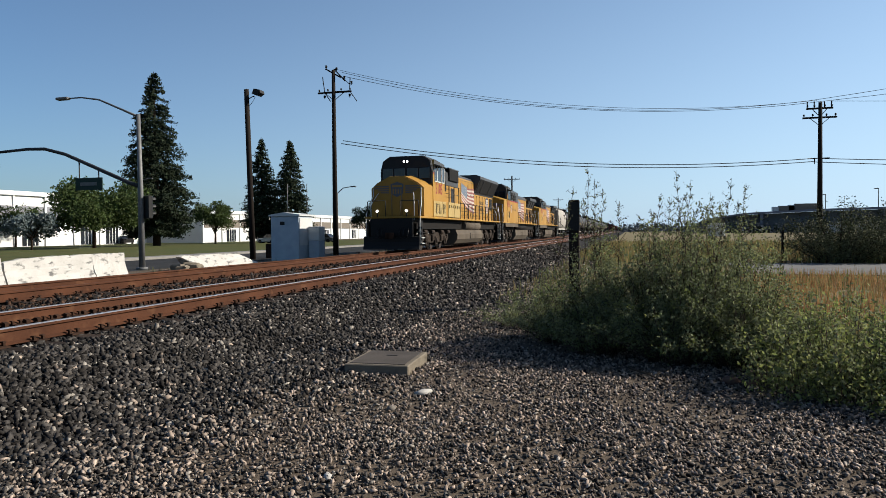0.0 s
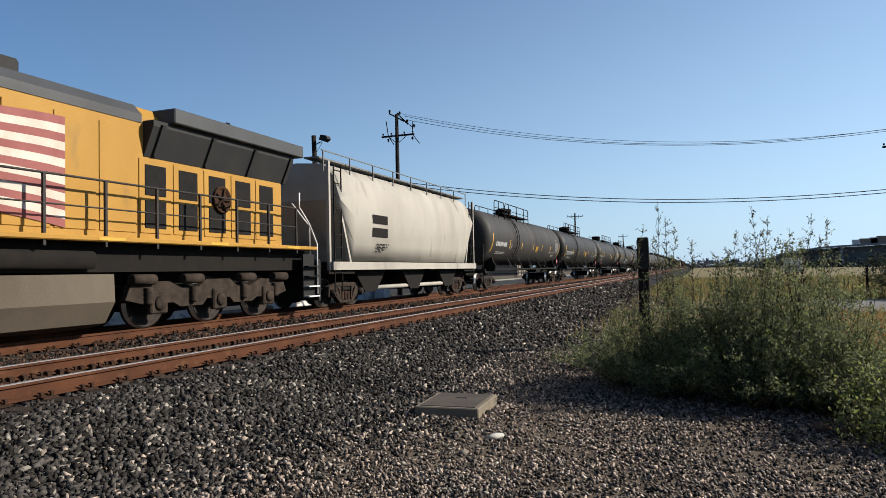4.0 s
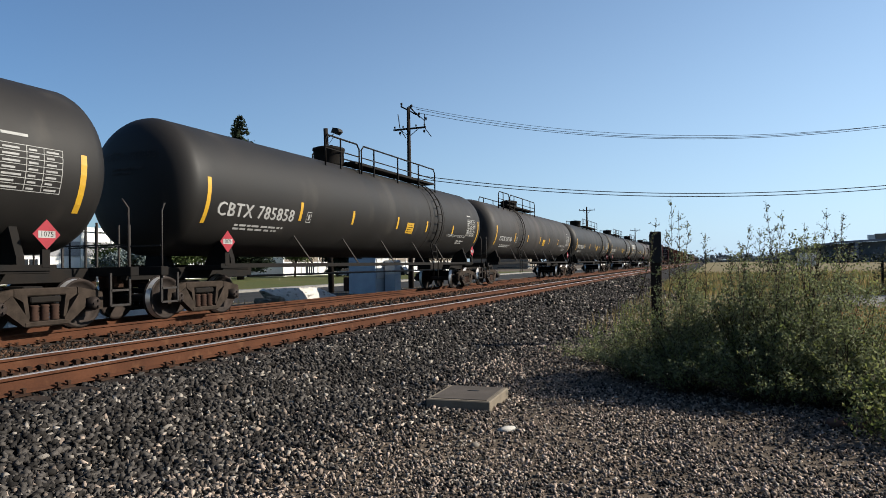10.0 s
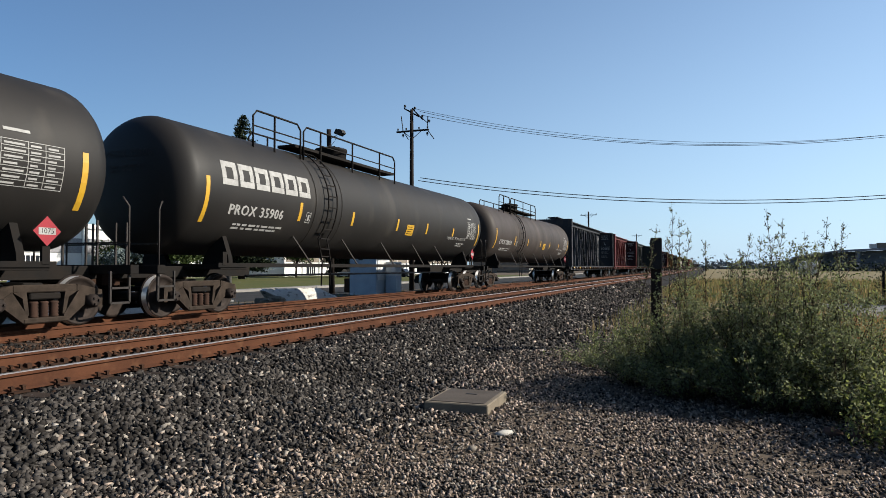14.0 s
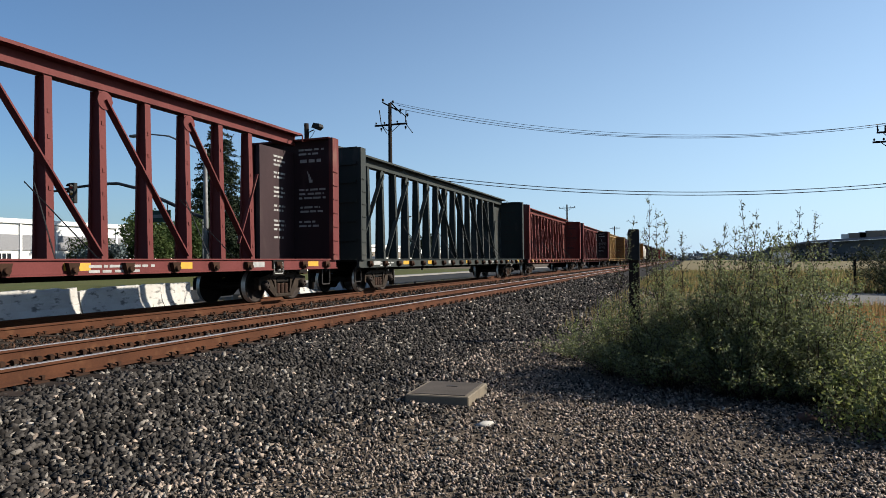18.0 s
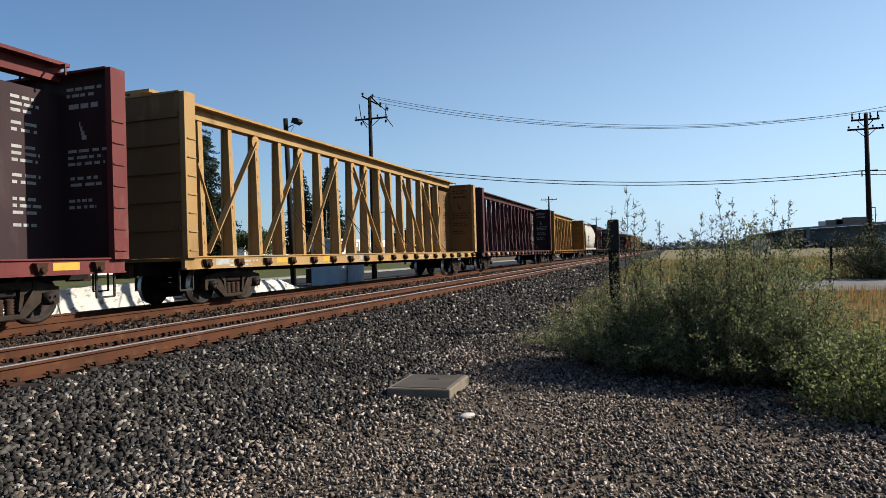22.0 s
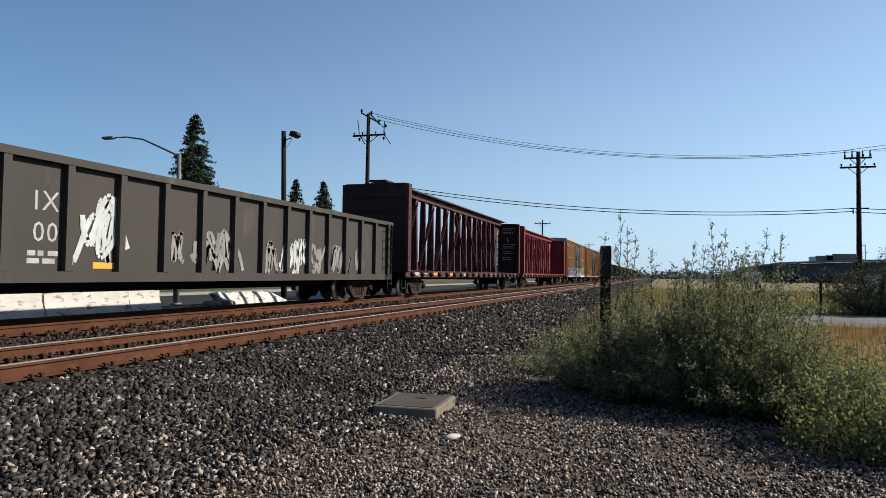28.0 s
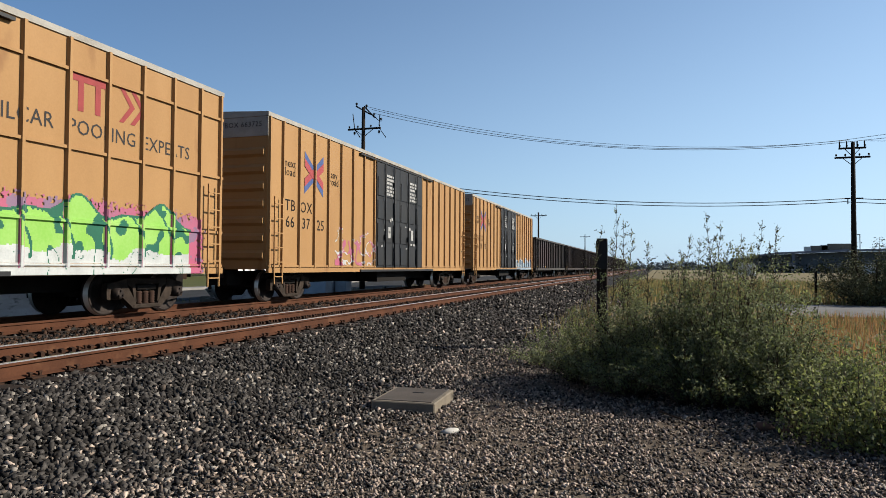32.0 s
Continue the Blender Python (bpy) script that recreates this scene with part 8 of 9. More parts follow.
def stones(name, pts, sizes, rng, mats, share, label, sink=0.06):
    """Angular stones at the given points, as one heap."""
    v = np.array([(x, y, z) for x in (-1, 1) for y in (-1, 1) for z in (-1, 1)]) * 0.62
    f = np.array([(0, 1, 3), (0, 3, 2), (4, 6, 7), (4, 7, 5), (0, 4, 5), (0, 5, 1), (2, 3, 7), (2, 7, 6), (0, 2, 6), (0, 6, 4), (1, 5, 7), (1, 7, 3)])
    n = len(pts)
    taper = 1 - rng.uniform(0.0, 0.6, (n, 1, 2)) * (v[None, :, 2:] > 0)
    shape = np.concatenate([v[None, :, :2] * taper, np.repeat(v[None, :, 2:], n, 0)], 2)
    shape = shape + rng.uniform(-0.10, 0.10, (n, 8, 3))
    shape[:, :, 0] += shape[:, :, 2] * rng.uniform(-0.7, 0.7, (n, 1))
    shape = shape * np.stack([rng.uniform(1.0, 1.75, n), rng.uniform(0.6, 1.1, n), rng.uniform(0.4, 0.8, n)], 1)[:, None, :]
    shape = np.einsum("nij,nkj->nki", turns(n, rng), shape)
    shape[:, :, 2] *= 0.92
    co = shape * (sizes / 2)[:, None, None] + pts[:, None, :]
    co[:, :, 2] += (sizes * (0.5 - sink) * 0.7)[:, None]
    faces = (f[None] + (np.arange(n) * 8)[:, None, None]).reshape(-1, 3)
    mi = np.repeat(rng.choice(len(mats), n, p=share), 12)
    ob = new(name, fast_mesh(name, co.reshape(-1, 3), faces, 3, mats, mi))
    tagged(ob, label, "stones", kind="stuff")


def build_stones():
    rng = np.random.default_rng(11)
    pts, size, kind = [], [], []
    for r0, r1, dens in ((3.2, 6, 1900), (6, 9, 1350), (9, 14, 680), (14, 22, 210), (22, 36, 75), (36, 60, 22)):
        area = 0.5 * math.radians(80) * (r1 * r1 - r0 * r0)
        n = int(area * dens)
        a = np.radians(rng.uniform(-22, 58, n))
        r = np.sqrt(rng.uniform(r0 * r0, r1 * r1, n))
        x, y = -np.sin(a) * r, np.cos(a) * r
        grow = 1 + 0.35 * (r > 14) + 0.5 * (r > 22) + 0.8 * (r > 36)
        for xi, yi, g, k in zip(x, y, grow, rng.random((n, 3))):
            if xi < -14.6 or xi > 3.6:
                continue
            if min(abs(xi - NEAR - 0.725), abs(xi - NEAR + 0.725), abs(xi - FAR - 0.725), abs(xi - FAR + 0.725)) < 0.13:
                continue
            if abs(xi + 2.74) < 0.39 and abs(yi - 7.55) < 0.47:
                continue
            # the sleepers' tops stay bare
            if min(abs(xi - NEAR), abs(xi - FAR)) < 1.30 and abs((yi + 6 + 0.254) % 0.508 - 0.254) < 0.13 and k[2] < 0.9:
                continue
            blend = smooth_step(-5.2, -1.6, xi + 1.1 * noise.noise((xi * 0.5, yi * 0.5, 7)) - 0.10 * (yi - 6))
            bare = smooth_step(0.15, 0.55, noise.noise((xi * 0.8 + 4, yi * 0.8, 1)) + 0.5 * blend - 0.05)
            if abs(xi + 2.3) < 1.0 and 5.2 < yi < 7.2:
                bare = max(bare, 1.0)
            if k[0] < bare * 0.52:
                continue
            if xi > -1.3 and yi > 12:
                continue
            s = (0.036 + 0.056 * k[1] ** 1.7) * (1 - 0.50 * blend) * g
            pts.append((xi, yi, ground_z(xi, yi)))
            size.append(s)
            kind.append(blend)
    # a thinner strewing round and behind the camera's stand
    n = 9000
    for xi, yi, k in zip(rng.uniform(-9, 4.5, n), rng.uniform(-9, 3.4, n), rng.random((n, 2))):
        if math.hypot(xi, yi) < 3.3 or yi < 2.2:
            if min(abs(xi - NEAR - 0.725), abs(xi - NEAR + 0.725)) > 0.13:
                pts.append((xi, yi, ground_z(xi, yi)))
                size.append(0.034 + 0.05 * k[0] ** 1.6)
                kind.append(smooth_step(-5.2, -1.6, xi + 1.1 * noise.noise((xi * 0.5, yi * 0.5, 7)) - 0.10 * (yi - 6)))
    pts, size, kind = np.array(pts), np.array(size), np.array(kind)
    # the gravel's own brown, with sun-side glare added as extra lightness
    brown = material("brown_gravel_stone", (0.270, 0.212, 0.170), (0.135, 0.106, 0.086), 0.86, 0, 9, 70, 0.3, vary=0.65)
    dark = material("dark_ballast_stone", (0.0165, 0.0145, 0.0130), (0.0095, 0.0083, 0.0076), 0.88, 0, 9, 70, 0.3, vary=0.5)
    rusty = material("rust_stained_stone", (0.066, 0.036, 0.022), (0.034, 0.020, 0.014), 0.9, 0, 9, 70, 0.3, vary=0.6)
    track = (pts[:, 0] + rng.normal(size=len(kind)) * 0.12) < NEAR + 0.80
    a = ~track & (kind + rng.normal(size=len(kind)) * 0.28 < 0.5)
    stones("ballast_stones", pts[a], size[a], rng, [M_STONE, dark, M_STONE_PALE], [0.70, 0.25, 0.05], "angular grey ballast stones")
    stones("track_ballast_stones", pts[track], size[track], rng, [rusty, dark, M_STONE], [0.55, 0.33, 0.12], "rust-brown stained ballast between the rails")
    a = ~track & ~a
    stones("gravel_stones", pts[a], size[a], rng, [M_STONE, brown, M_STONE_PALE, dark], [0.30, 0.52, 0.10, 0.08], "small grey-brown gravel on dirt")


def leaf_mesh(name, centres, sizes, rng, mats, share, narrow=0.5, droop=None):
    """Small pointed leaves as folded diamonds."""
    n = len(centres)
    base = np.array([(0, -0.5, 0), (narrow * 0.5, 0, 0.06), (0, 0.5, 0), (-narrow * 0.5, 0, 0.06)])
    co = np.einsum("nij,kj->nki", turns(n, rng), base) * sizes[:, None, None] + centres[:, None, :]
    faces = (np.array([[0, 1, 2, 3]])[None] + (np.arange(n) * 4)[:, None, None]).reshape(-1, 4)
    mi = rng.choice(len(mats), n, p=share)
    return fast_mesh(name, co.reshape(-1, 3), faces, 4, mats, mi)


def feathered(p, tip, rng, n, loose, lo, hi, leaf, size):
    """Leaves strewn along a twig from p to tip."""
    for w in range(n):
        f = (w + rng.random()) / n
        c = p.lerp(tip, f) + Vector(rng.normal(size=3)) * loose
        if c.z > GROUND + 0.02:
            leaf.append(tuple(c))
            size.append(rng.uniform(lo, hi))


def build_bush():
    b = thing("shrub", "tall sprawling grey-green roadside shrub with feathery upright sprigs", "shrub", "", pose(0, 0, 0))
    rng = np.random.default_rng(4)
    lobes = [(-1.7, 11.2, 0.6, 0.5, 14), (-1.25, 10.5, 0.65, 0.75, 24), (-0.85, 10.0, 0.6, 0.95, 36), (-0.45, 9.7, 0.5, 1.55, 52), (-0.05, 9.5, 0.6, 1.1, 48), (0.35, 9.4, 0.65, 1.4, 74),
             (0.72, 9.2, 0.65, 1.75, 95), (1.12, 9.1, 0.65, 1.7, 90), (1.5, 8.8, 0.6, 1.25, 58), (0.1, 10.4, 0.9, 1.0, 30), (1.0, 10.2, 0.9, 1.2, 40), (0.55, 8.6, 0.7, 0.85, 60),
             (-0.3, 9.1, 0.65, 0.75, 46), (-1.0, 9.8, 0.5, 0.5, 26), (1.2, 8.4, 0.6, 0.85, 54)]
    for cx, cy, rad, hgt, n in lobes:
        stems = bmesh.new()
        leaf, size = [], []
        for i in range(n):
            a, q = rng.uniform(0, math.tau), math.sqrt(rng.random())
            x0, y0 = cx + rad * 0.35 * q * math.cos(a), cy + rad * 0.35 * q * math.sin(a)
            out = rad * q * rng.uniform(0.7, 1.2)
            h = hgt * (1 - 0.5 * q ** 2.0) * rng.uniform(0.45, 1.15)
            if rng.random() < 0.14:
                h *= 1.2
            pts = []
            for k in range(7):
                t = k / 6
                pts.append(Vector((x0 + out * math.cos(a) * t ** 1.15 * 0.95, y0 + out * math.sin(a) * t ** 1.15 * 0.95, GROUND + h * (t ** 0.8)))
                           + Vector(rng.normal(size=3)) * 0.025)
            tube(stems, pts, 0.009, 3, r2=0.003)
            for k in range(1, 7):
                p = pts[k]
                for m in range(int(2.9 + 0.45 * k)):
                    d = Vector(rng.normal(size=3))
                    d.z = abs(d.z) * 0.9 + 0.25
                    tip = p + d.normalized() * rng.uniform(0.08, 0.26)
                    feathered(p, tip, rng, 6, 0.018, 0.020, 0.050, leaf, size)
            # the stem's feathered end
            up = pts[6] + Vector((rng.normal() * 0.04, rng.normal() * 0.04, rng.uniform(0.08, 0.22)))
            feathered(pts[6], up, rng, 11, 0.016, 0.018, 0.040, leaf, size)
        stem = part("stem", stems, M_TWIG, b)
        stem["kind"] = "stuff"
        place("foliage", leaf_mesh("foliage", np.array(leaf), np.array(size), rng, [M_BUSHLEAF, M_BUSHLEAF2], [0.82, 0.18], 0.5), stem, "small grey-green leaves")["kind"] = "stuff"
    # tall feathery sprigs above the crown: root, then tip
    tall = ((-0.50, 1.97), (-0.70, 1.66), (-0.30, 1.62), (-0.08, 1.42), (-0.58, 1.5), (-0.42, 1.75), (0.66, 1.82), (0.47, 1.52), (0.85, 1.70), (1.11, 1.52), (1.34, 1.68), (1.53, 1.64),
            (0.58, 1.45), (0.76, 1.5), (0.95, 1.42), (1.22, 1.40), (0.34, 1.30), (1.05, 1.36), (1.42, 1.42), (0.20, 1.22))
    for i, (sx, top) in enumerate(tall):
        sprig = bmesh.new()
        lean = rng.normal() * 0.14 + 0.10 * (sx > 1.2)
        low = GROUND + 1.15
        pts = [Vector((sx - lean * (1 - t) ** 1.3, 9.62 + 0.1 * math.sin(i * 1.7), low + (top - low) * t)) + Vector(rng.normal(size=3)) * 0.008 for t in [k / 9 for k in range(10)]]
        tube(sprig, pts, 0.007, 3, r2=0.002)
        lv, ls = [], []
        feathered(pts[3], pts[9], rng, 26, 0.014, 0.018, 0.036, lv, ls)
        for k in range(1, 9):
            for s in range(3):
                d = Vector((rng.normal(), rng.normal() * 0.7, abs(rng.normal()) * 0.8 + 0.7)).normalized() * rng.uniform(0.08, 0.30) * (1.2 - k / 10)
                tube(sprig, [pts[k], pts[k] + d], 0.0035, 3, r2=0.0015)
                feathered(pts[k], pts[k] + d, rng, 8, 0.012, 0.016, 0.034, lv, ls)
        sp = part("sprig", sprig, M_TWIG, b, "thin upright sprig")
        place("sprig_leaf", leaf_mesh("sprig_leaf", np.array(lv), np.array(ls), rng, [M_BUSHLEAF, M_TWIG], [0.75, 0.25], 0.5), sp)["kind"] = "stuff"


def build_weeds():
    """The low green weeds beside the shrub."""
    rng = np.random.default_rng(8)
    b = thing("weeds", "low yellow-green weeds growing beside the shrub", "weeds", "", pose(0, 0, 0))
    stems = bmesh.new()
    leaf, size = [], []
    for cx, cy, rad, hgt, n in ((1.95, 7.4, 0.7, 0.80, 84), (2.4, 8.3, 0.9, 1.0, 90), (2.8, 7.6, 1.0, 0.95, 110), (3.0, 8.8, 1.2, 0.82, 90), (2.35, 6.95, 0.6, 0.5, 50), (4.2, 9.0, 1.2, 0.7, 80), (3.5, 6.9, 0.8, 0.6, 64)):
        for i in range(n):
            a, q = rng.uniform(0, math.tau), math.sqrt(rng.random())
            p0 = Vector((cx + rad * q * math.cos(a), cy + rad * q * math.sin(a), GROUND - 0.02))
            h = hgt * (1 - 0.45 * q * q) * rng.uniform(0.6, 1.15)
            p1 = p0 + Vector((rng.normal() * 0.10 + 0.12 * math.cos(a), rng.normal() * 0.10 + 0.12 * math.sin(a), h))
            tube(stems, [p0, p0.lerp(p1, 0.5) + Vector(rng.normal(size=3)) * 0.02, p1], 0.006, 3, r2=0.002)
            for w in range(70):
                t = rng.random() ** 0.8
                c = p0.lerp(p1, t) + Vector(rng.normal(size=3)) * (0.055 + 0.05 * (1 - t))
                if c.z > GROUND:
                    leaf.append(tuple(c))
                    size.append(rng.uniform(0.024, 0.058))
    part("stem", stems, M_TWIG, b)["kind"] = "stuff"
    place("foliage", leaf_mesh("foliage", np.array(leaf), np.array(size), rng, [M_BUSHLEAF, M_BUSHLEAF2], [0.35, 0.65], 0.55), b, "yellow-green leaves")["kind"] = "stuff"


def blades(name, label, pts, heights, widths, rng, mats, share, lean=0.35):
    n = len(pts)
    a = rng.uniform(0, math.tau, n)
    d = np.stack([np.cos(a), np.sin(a), np.zeros(n)], 1)
    s = np.stack([-np.sin(a), np.cos(a), np.zeros(n)], 1)
    up = np.array([0, 0, 1.0])
    l = rng.uniform(0, lean, n)[:, None]
    v0 = pts - s * widths[:, None] / 2
    v1 = pts + s * widths[:, None] / 2
    v2 = pts + (up * (1 - 0.3 * l) + d * l) * heights[:, None]
    co = np.stack([v0, v1, v2], 1).reshape(-1, 3)
    ob = new(name, fast_mesh(name, co, np.arange(3 * n), 3, mats, rng.choice(len(mats), n, p=share)))
    tagged(ob, label, "grass", kind="stuff")


def build_grass():
    rng = np.random.default_rng(21)

    def scatter(n, x0, x1, y0, y1, keep):
        p = np.stack([rng.uniform(x0, x1, n), rng.uniform(y0, y1, n)], 1)
        m = np.array([keep(x, y) for x, y in p])
        p = p[m]
        return np.column_stack([p, [ground_z(x, y) - 0.01 for x, y in p]])
    lane = lambda x, y: 25.0 < y < 33.8 and x > 4.0
    near = scatter(26000, 2.6, 12, 8.5, 25.2, lambda x, y: x > 2.4 and y > 10.2 and noise.noise((x * 0.7, y * 0.5, 9)) > -0.35 and not lane(x, y))
    near = near[near[:, 0] < near[:, 1] * 0.42 + 1.5]
    blades("dry_grass", "dry orange and straw-coloured weeds and grass", near, rng.uniform(0.12, 0.42, len(near)), rng.uniform(0.008, 0.02, len(near)), rng, [M_GRASSBLADE, M_ORANGEBLADE, M_GREENBLADE], [0.16, 0.66, 0.18])
    mid = scatter(42000, -2.9, 40, 13.5, 80, lambda x, y: not lane(x, y) and x < y * 0.45 + 2 and (x > -1.5 or y > 15) and noise.noise((x * 0.25, y * 0.25, 5)) > -0.45)
    far = mid[:, 1] > 34
    blades("field_grass", "tall dry yellow field grass", mid, np.where(far, rng.uniform(0.25, 0.7, len(mid)), rng.uniform(0.2, 0.5, len(mid))), np.where(far, 0.09, 0.03) * rng.uniform(0.6, 1.4, len(mid)), rng, [M_GRASSBLADE, M_GREENBLADE], [0.62, 0.38])
    verge = scatter(9000, -33.5, -14.6, 14, 60, lambda x, y: (x < -31.2 or -20.6 < x) and noise.noise((x * 0.5, y * 0.5, 2)) > 0.05)
    blades("verge_grass", "sparse dry grass along the road", verge, rng.uniform(0.06, 0.28, len(verge)), rng.uniform(0.015, 0.04, len(verge)), rng, [M_GRASSBLADE, M_GREENBLADE], [0.6, 0.4])


def conifer(x, y, h, spread, seed, label):
    t = thing("conifer_tree", label, "tree", "conifers behind the road", pose(x, y, GROUND))
    rng = np.random.default_rng(seed)
    bm = bmesh.new()
    tube(bm, [(0, 0, -0.2), (0.05, 0, h * 0.5), (0, 0, h)], 0.022 * h, 9, r2=0.03)
    part("trunk", bm, M_BARK, t)
    bm = bmesh.new()
    cs, ss = [], []
    rows = int(h * 2.0)
    for k in range(rows):
        f = k / rows
        z = h * (0.085 + 0.91 * f)
        rr = spread * (1 - f) ** 0.72 * (0.55 + 0.45 * min(1, f * 6)) + 0.12
        m = max(6, int(15 * (1 - f) + 6))
        for i in range(m):
            a = rng.uniform(0, math.tau)
            l = rr * rng.uniform(0.66, 1.06)
            tip = Vector((l * math.cos(a), l * math.sin(a), z - 0.22 * l + rng.normal() * 0.1 + 0.12))
            root = Vector((0, 0, z + 0.1))
            bar(bm, root, tip, 0.03)
            n = int(14 + 23 * l)
            for w in range(n):
                q = rng.uniform(0.22, 1.05)
                c = root.lerp(tip, q) + Vector((rng.normal() * 0.16 * (0.4 + l * 0.22), rng.normal() * 0.16 * (0.4 + l * 0.22), rng.normal() * 0.12 - 0.05))
                cs.append(tuple(c))
                ss.append(rng.uniform(0.22, 0.48) * (0.7 + 0.3 * h / 22))
    part("branch_whorl", bm, M_BARK, t)
    place("crown", leaf_mesh("crown", np.array(cs), np.array(ss), rng, [M_CONIFER], [1.0], 0.42), t, "dark green needle crown")


def broadleaf(x, y, h, rad, seed, label, mat=None, name="broadleaf_tree", trunk=0.3, n=9000, s=(0.14, 0.34)):
    t = thing(name, label, "tree" if trunk > 0 else "shrub", "", pose(x, y, GROUND))
    rng = np.random.default_rng(seed)
    bm = bmesh.new()
    limbs = []
    th = h * trunk
    tube(bm, [(0, 0, -0.1), (0.05, 0.02, th), (0.0, 0.1, h * 0.72)], 0.03 * h, 8, r2=0.02 * h * 0.4)
    for i in range(13):
        a, q = i * 2.4 + rng.normal() * 0.3, rng.uniform(0.4, 1.0)
        tip = Vector((rad * 0.72 * q * math.cos(a), rad * 0.72 * q * math.sin(a), th + (h - th) * rng.uniform(0.25, 0.88)))
        root = Vector((0, 0.03, th * rng.uniform(0.75, 1.3)))
        tube(bm, [root, root.lerp(tip, 0.5) + Vector((0, 0, 0.12 * h * 0.3)), tip], 0.011 * h, 5, r2=0.004 * h)
        limbs.append(tip)
    part("trunk", bm, M_BARK, t)
    cs = []
    per = n // len(limbs)
    for tip in limbs:
        sz = rad * rng.uniform(0.26, 0.46)
        for k in range(per):
            d = rng.normal(size=3)
            d /= np.linalg.norm(d)
            r = sz * rng.random() ** 0.4 * rng.uniform(0.8, 1.15)
            cs.append((tip.x + d[0] * r, tip.y + d[1] * r, max(0.05, tip.z + d[2] * r * 0.8)))
    place("crown", leaf_mesh("crown", np.array(cs), rng.uniform(s[0], s[1], len(cs)), rng, [mat or M_LEAF], [1.0], 0.7), t, "leafy crown with gaps")


def mound_shrub(x, y, rad, h, seed, label, mat):
    """A dense shrub whose leaves reach the ground, with an uneven top."""
    t = thing("large_shrub", label, "shrub", "", pose(x, y, GROUND))
    rng = np.random.default_rng(seed)
    bm = bmesh.new()
    cs = []
    for i in range(70):
        a, q = rng.uniform(0, math.tau), math.sqrt(rng.random())
        top = h * (1 - 0.62 * q ** 2.2) * rng.uniform(0.72, 1.12)
        tip = Vector((rad * q * math.cos(a), rad * q * math.sin(a), top))
        root = Vector((tip.x * 0.3, tip.y * 0.3, 0))
        tube(bm, [root, root.lerp(tip, 0.5) + Vector((0, 0, 0.1)), tip], 0.03, 4, r2=0.008)
        for k in range(330):
            f = rng.random() ** 0.7
            c = root.lerp(tip, f) + Vector(rng.normal(size=3)) * (0.16 + 0.22 * (1 - f))
            if c.z > 0.02:
                cs.append(tuple(c))
    part("stem", bm, M_BARK, t)["kind"] = "stuff"
    place("crown", leaf_mesh("crown", np.array(cs), rng.uniform(0.05, 0.13, len(cs)), rng, [mat], [1.0], 0.5), t, "dense dark olive leaves")["kind"] = "stuff"


def build_trees():
    conifer(-59.2, 74, 22.7, 5.8, 3, "tall dark conical conifer tree on the lawn")
    conifer(-56.1, 95, 16.9, 4.0, 4, "narrow dark conifer tree beyond the road")
    conifer(-51.1, 95, 16.3, 4.2, 5, "narrow dark conifer tree beside its twin")
    broadleaf(-57.9, 62, 7.2, 5.4, 6, "round green street tree on the lawn", n=17000, s=(0.18, 0.42))
    broadleaf(-59.2, 55, 4.0, 3.0, 7, "small grey-green tree in front of the warehouse", material("grey_blue_leaf", (0.10, 0.12, 0.12), (0.06, 0.08, 0.08), 0.8, 0, 1, 8, 0, vary=0.4), n=5000)
    broadleaf(-60, 88, 6.2, 3.6, 8, "green street tree beyond the conifer", n=9000)
    broadleaf(-44.3, 110, 6.4, 3.4, 9, "dark green tree behind the crossing", M_CONIFER, n=5000)
    broadleaf(-78, 70, 5.4, 3.6, 10, "green tree in front of the warehouse", n=5000)
    broadleaf(-66, 45, 4.6, 2.6, 12, "small green tree on the lawn", n=4000)
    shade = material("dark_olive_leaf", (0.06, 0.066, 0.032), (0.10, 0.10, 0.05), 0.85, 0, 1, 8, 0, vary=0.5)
    mound_shrub(9.6, 35.2, 2.9, 2.7, 14, "large dark olive shrub beside the gravel lane", shade)
    mound_shrub(13.4, 36.4, 3.1, 3.0, 15, "large dark olive shrub beside its neighbour", shade)
    rng = np.random.default_rng(30)
    # the haze-tinted far colour serves here and in the scrub below
    # distant tree line along the horizon
    cs, ss = [], []
    for k in range(150):
        x, y = rng.uniform(-160, 240), rng.uniform(620, 760)
        h, r = rng.uniform(3, 8), rng.uniform(4, 9)
        for i in range(60):
            cs.append((x + rng.normal() * r * 0.6, y + rng.normal() * 3, GROUND + abs(rng.normal()) * h * 0.5))
            ss.append(rng.uniform(1.5, 3.5))
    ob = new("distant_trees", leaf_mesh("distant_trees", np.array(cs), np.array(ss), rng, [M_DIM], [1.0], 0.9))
    tagged(ob, "dark line of far trees on the horizon", "trees", kind="stuff")
    # scrub along the foot of the overpass
    cs, ss = [], []
    for k in range(260):
        x = rng.uniform(25, 240)
        for i in range(26):
            cs.append((x + rng.normal() * 2.5, 292 + rng.normal() * 2, GROUND + abs(rng.normal()) * 1.8))
            ss.append(rng.uniform(0.5, 1.3))
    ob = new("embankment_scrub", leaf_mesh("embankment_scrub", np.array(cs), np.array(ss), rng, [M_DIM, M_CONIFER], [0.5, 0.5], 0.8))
    tagged(ob, "dark scrub below the overpass", "shrubs", kind="stuff")


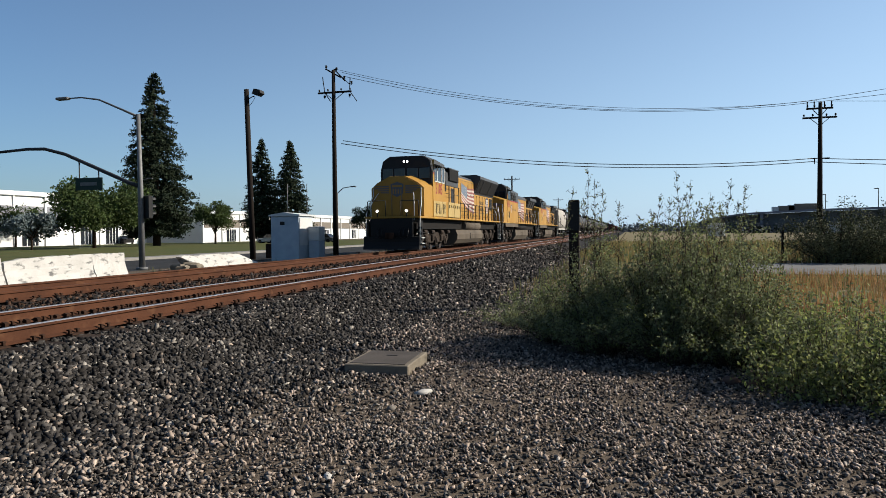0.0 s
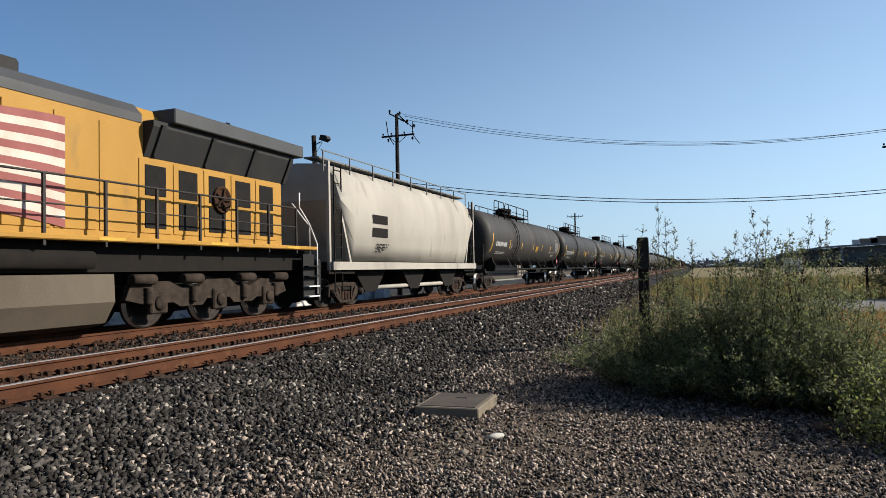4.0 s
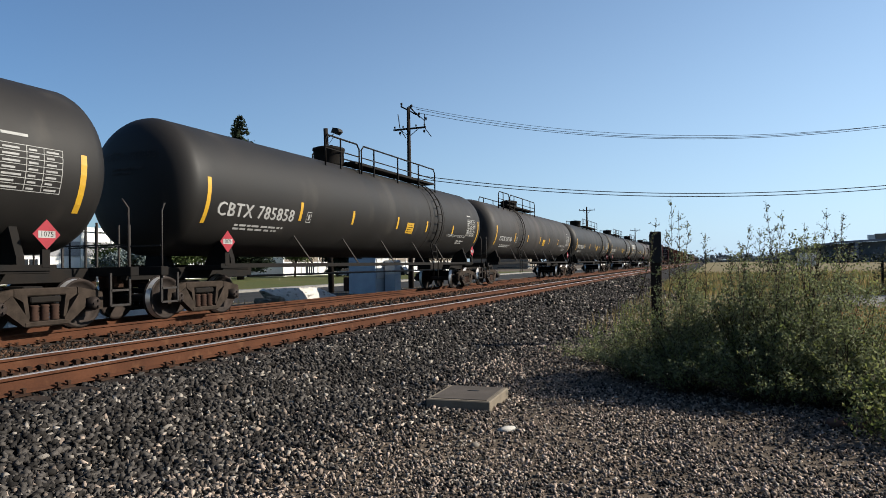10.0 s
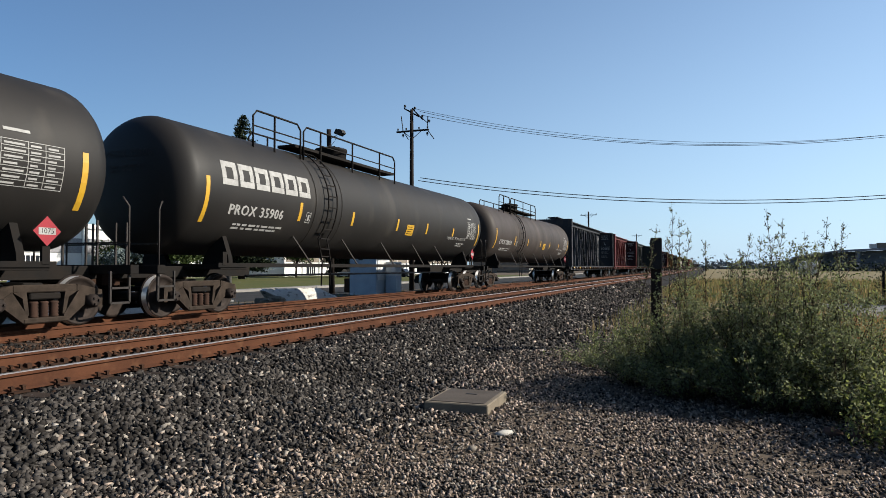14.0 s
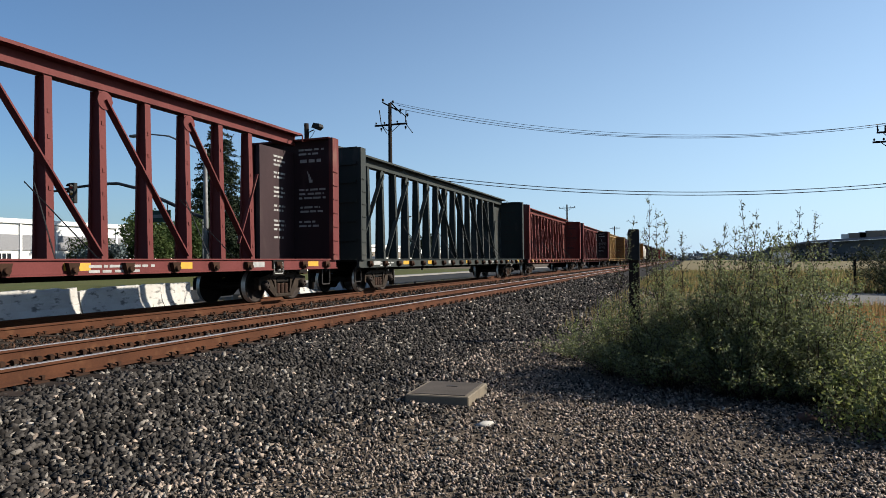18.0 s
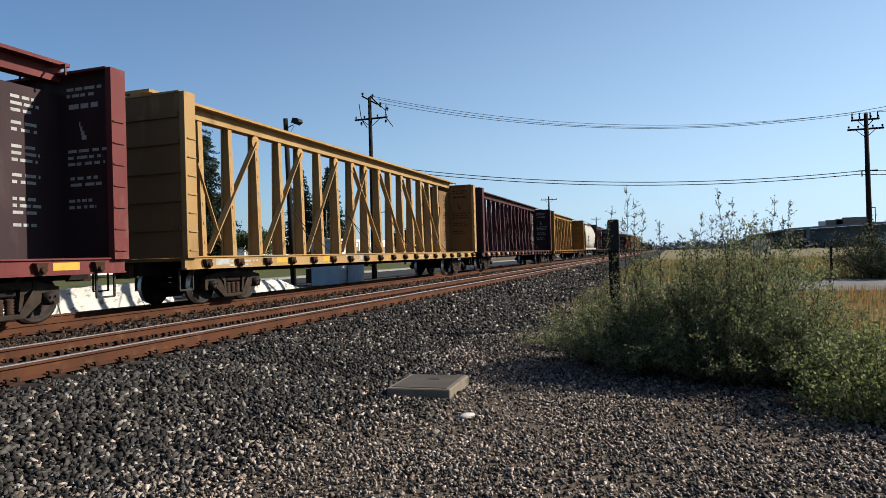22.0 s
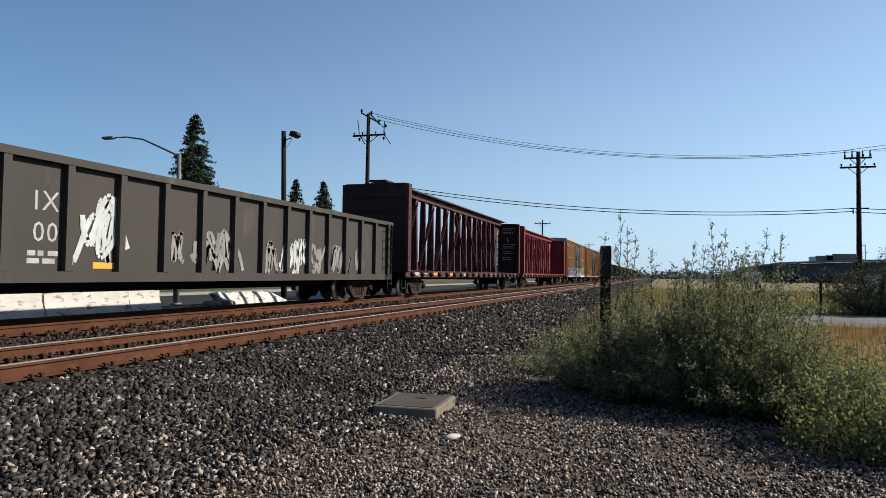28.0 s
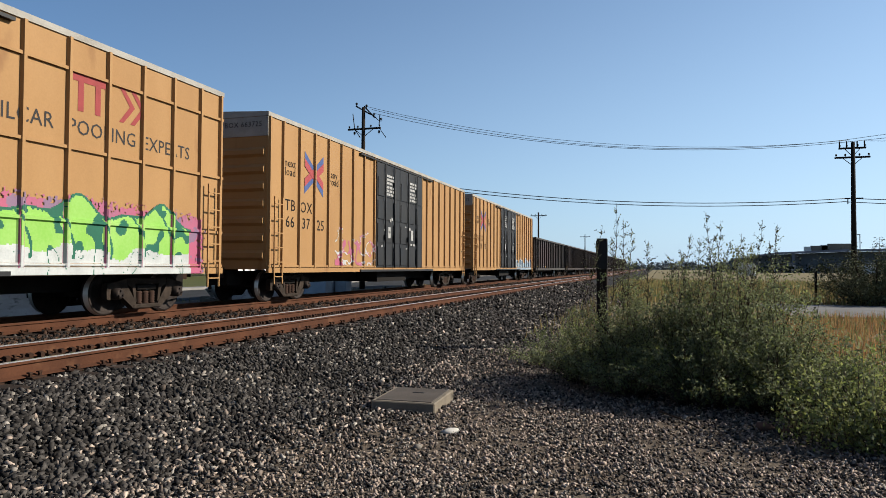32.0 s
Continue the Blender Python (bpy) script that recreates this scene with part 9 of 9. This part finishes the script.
def build_small():
    p = thing("marker_post", "dark weathered timber post standing in the shrub", "post", "", pose(-1.03, 14.0, GROUND))
    bm = bmesh.new()
    box(bm, -0.105, 0.105, -0.08, 0.08, -0.1, 2.25, bevel=0.015)
    part("post", bm, M_POLEWOOD, p)
    bm = bmesh.new()
    box(bm, -0.115, 0.115, -0.11, -0.081, 1.62, 2.2, bevel=0.005)
    part("marker_plate", bm, M_DARKSTEEL, p)
    f = thing("fence_post", "thin weathered fence post in the field", "fence post", "", pose(7.18, 35.2, GROUND))
    bm = bmesh.new()
    box(bm, -0.05, 0.05, -0.05, 0.05, -0.1, 1.5, bevel=0.01)
    part("post", bm, M_POLEWOOD, f)
    rng = np.random.default_rng(17)
    v, fc = ico()
    rusty = material("rust_brown_stone", (0.106, 0.0636, 0.0477), (0.0636, 0.0398, 0.0318), 0.9, 0, 9, 60, 0.4)
    pale = material("white_flint", (0.383, 0.362, 0.331), (0.31, 0.289, 0.259), 0.8, 0, 9, 60, 0.2)
    for x, y, sx, sy, sz, turn, mat, label in ((-1.93, 6.38, 0.05, 0.13, 0.035, -40, pale, "pale flat stone flake in the gravel"), (-1.88, 4.05, 0.035, 0.085, 0.02, 35, pale, "white stone flake in the gravel"),
                                               (1.08, 7.5, 0.11, 0.07, 0.06, 10, rusty, "rusty brown stone under the shrub"), (1.27, 7.45, 0.12, 0.08, 0.055, 60, rusty, "brown stone under the shrub"),
                                               (-2.05, 5.75, 0.05, 0.06, 0.03, 0, M_STONE_PALE, "pale stone in the gravel")):
        me = fast_mesh("stone", v * np.array([sx, sy, sz]) * (1 + rng.uniform(-0.25, 0.25, (12, 1))), fc, 3, [mat])
        tagged(place("stone", me, None, "", pose(x, y, ground_z(x, y) + sz * 0.45, 0, 12, turn)), label, "stone", "single stones")
    st = bmesh.new()
    tube(st, [(0.05, 7.9, GROUND + 0.05), (0.25, 7.55, GROUND + 0.06), (0.42, 7.25, GROUND + 0.04)], 0.014, 6, r2=0.008)
    tagged(part("stick", st, M_TWIG), "dry grey stick lying on the gravel", "stick")


build_stones()
build_bush()
build_weeds()
build_grass()
build_trees()
build_small()


motions()
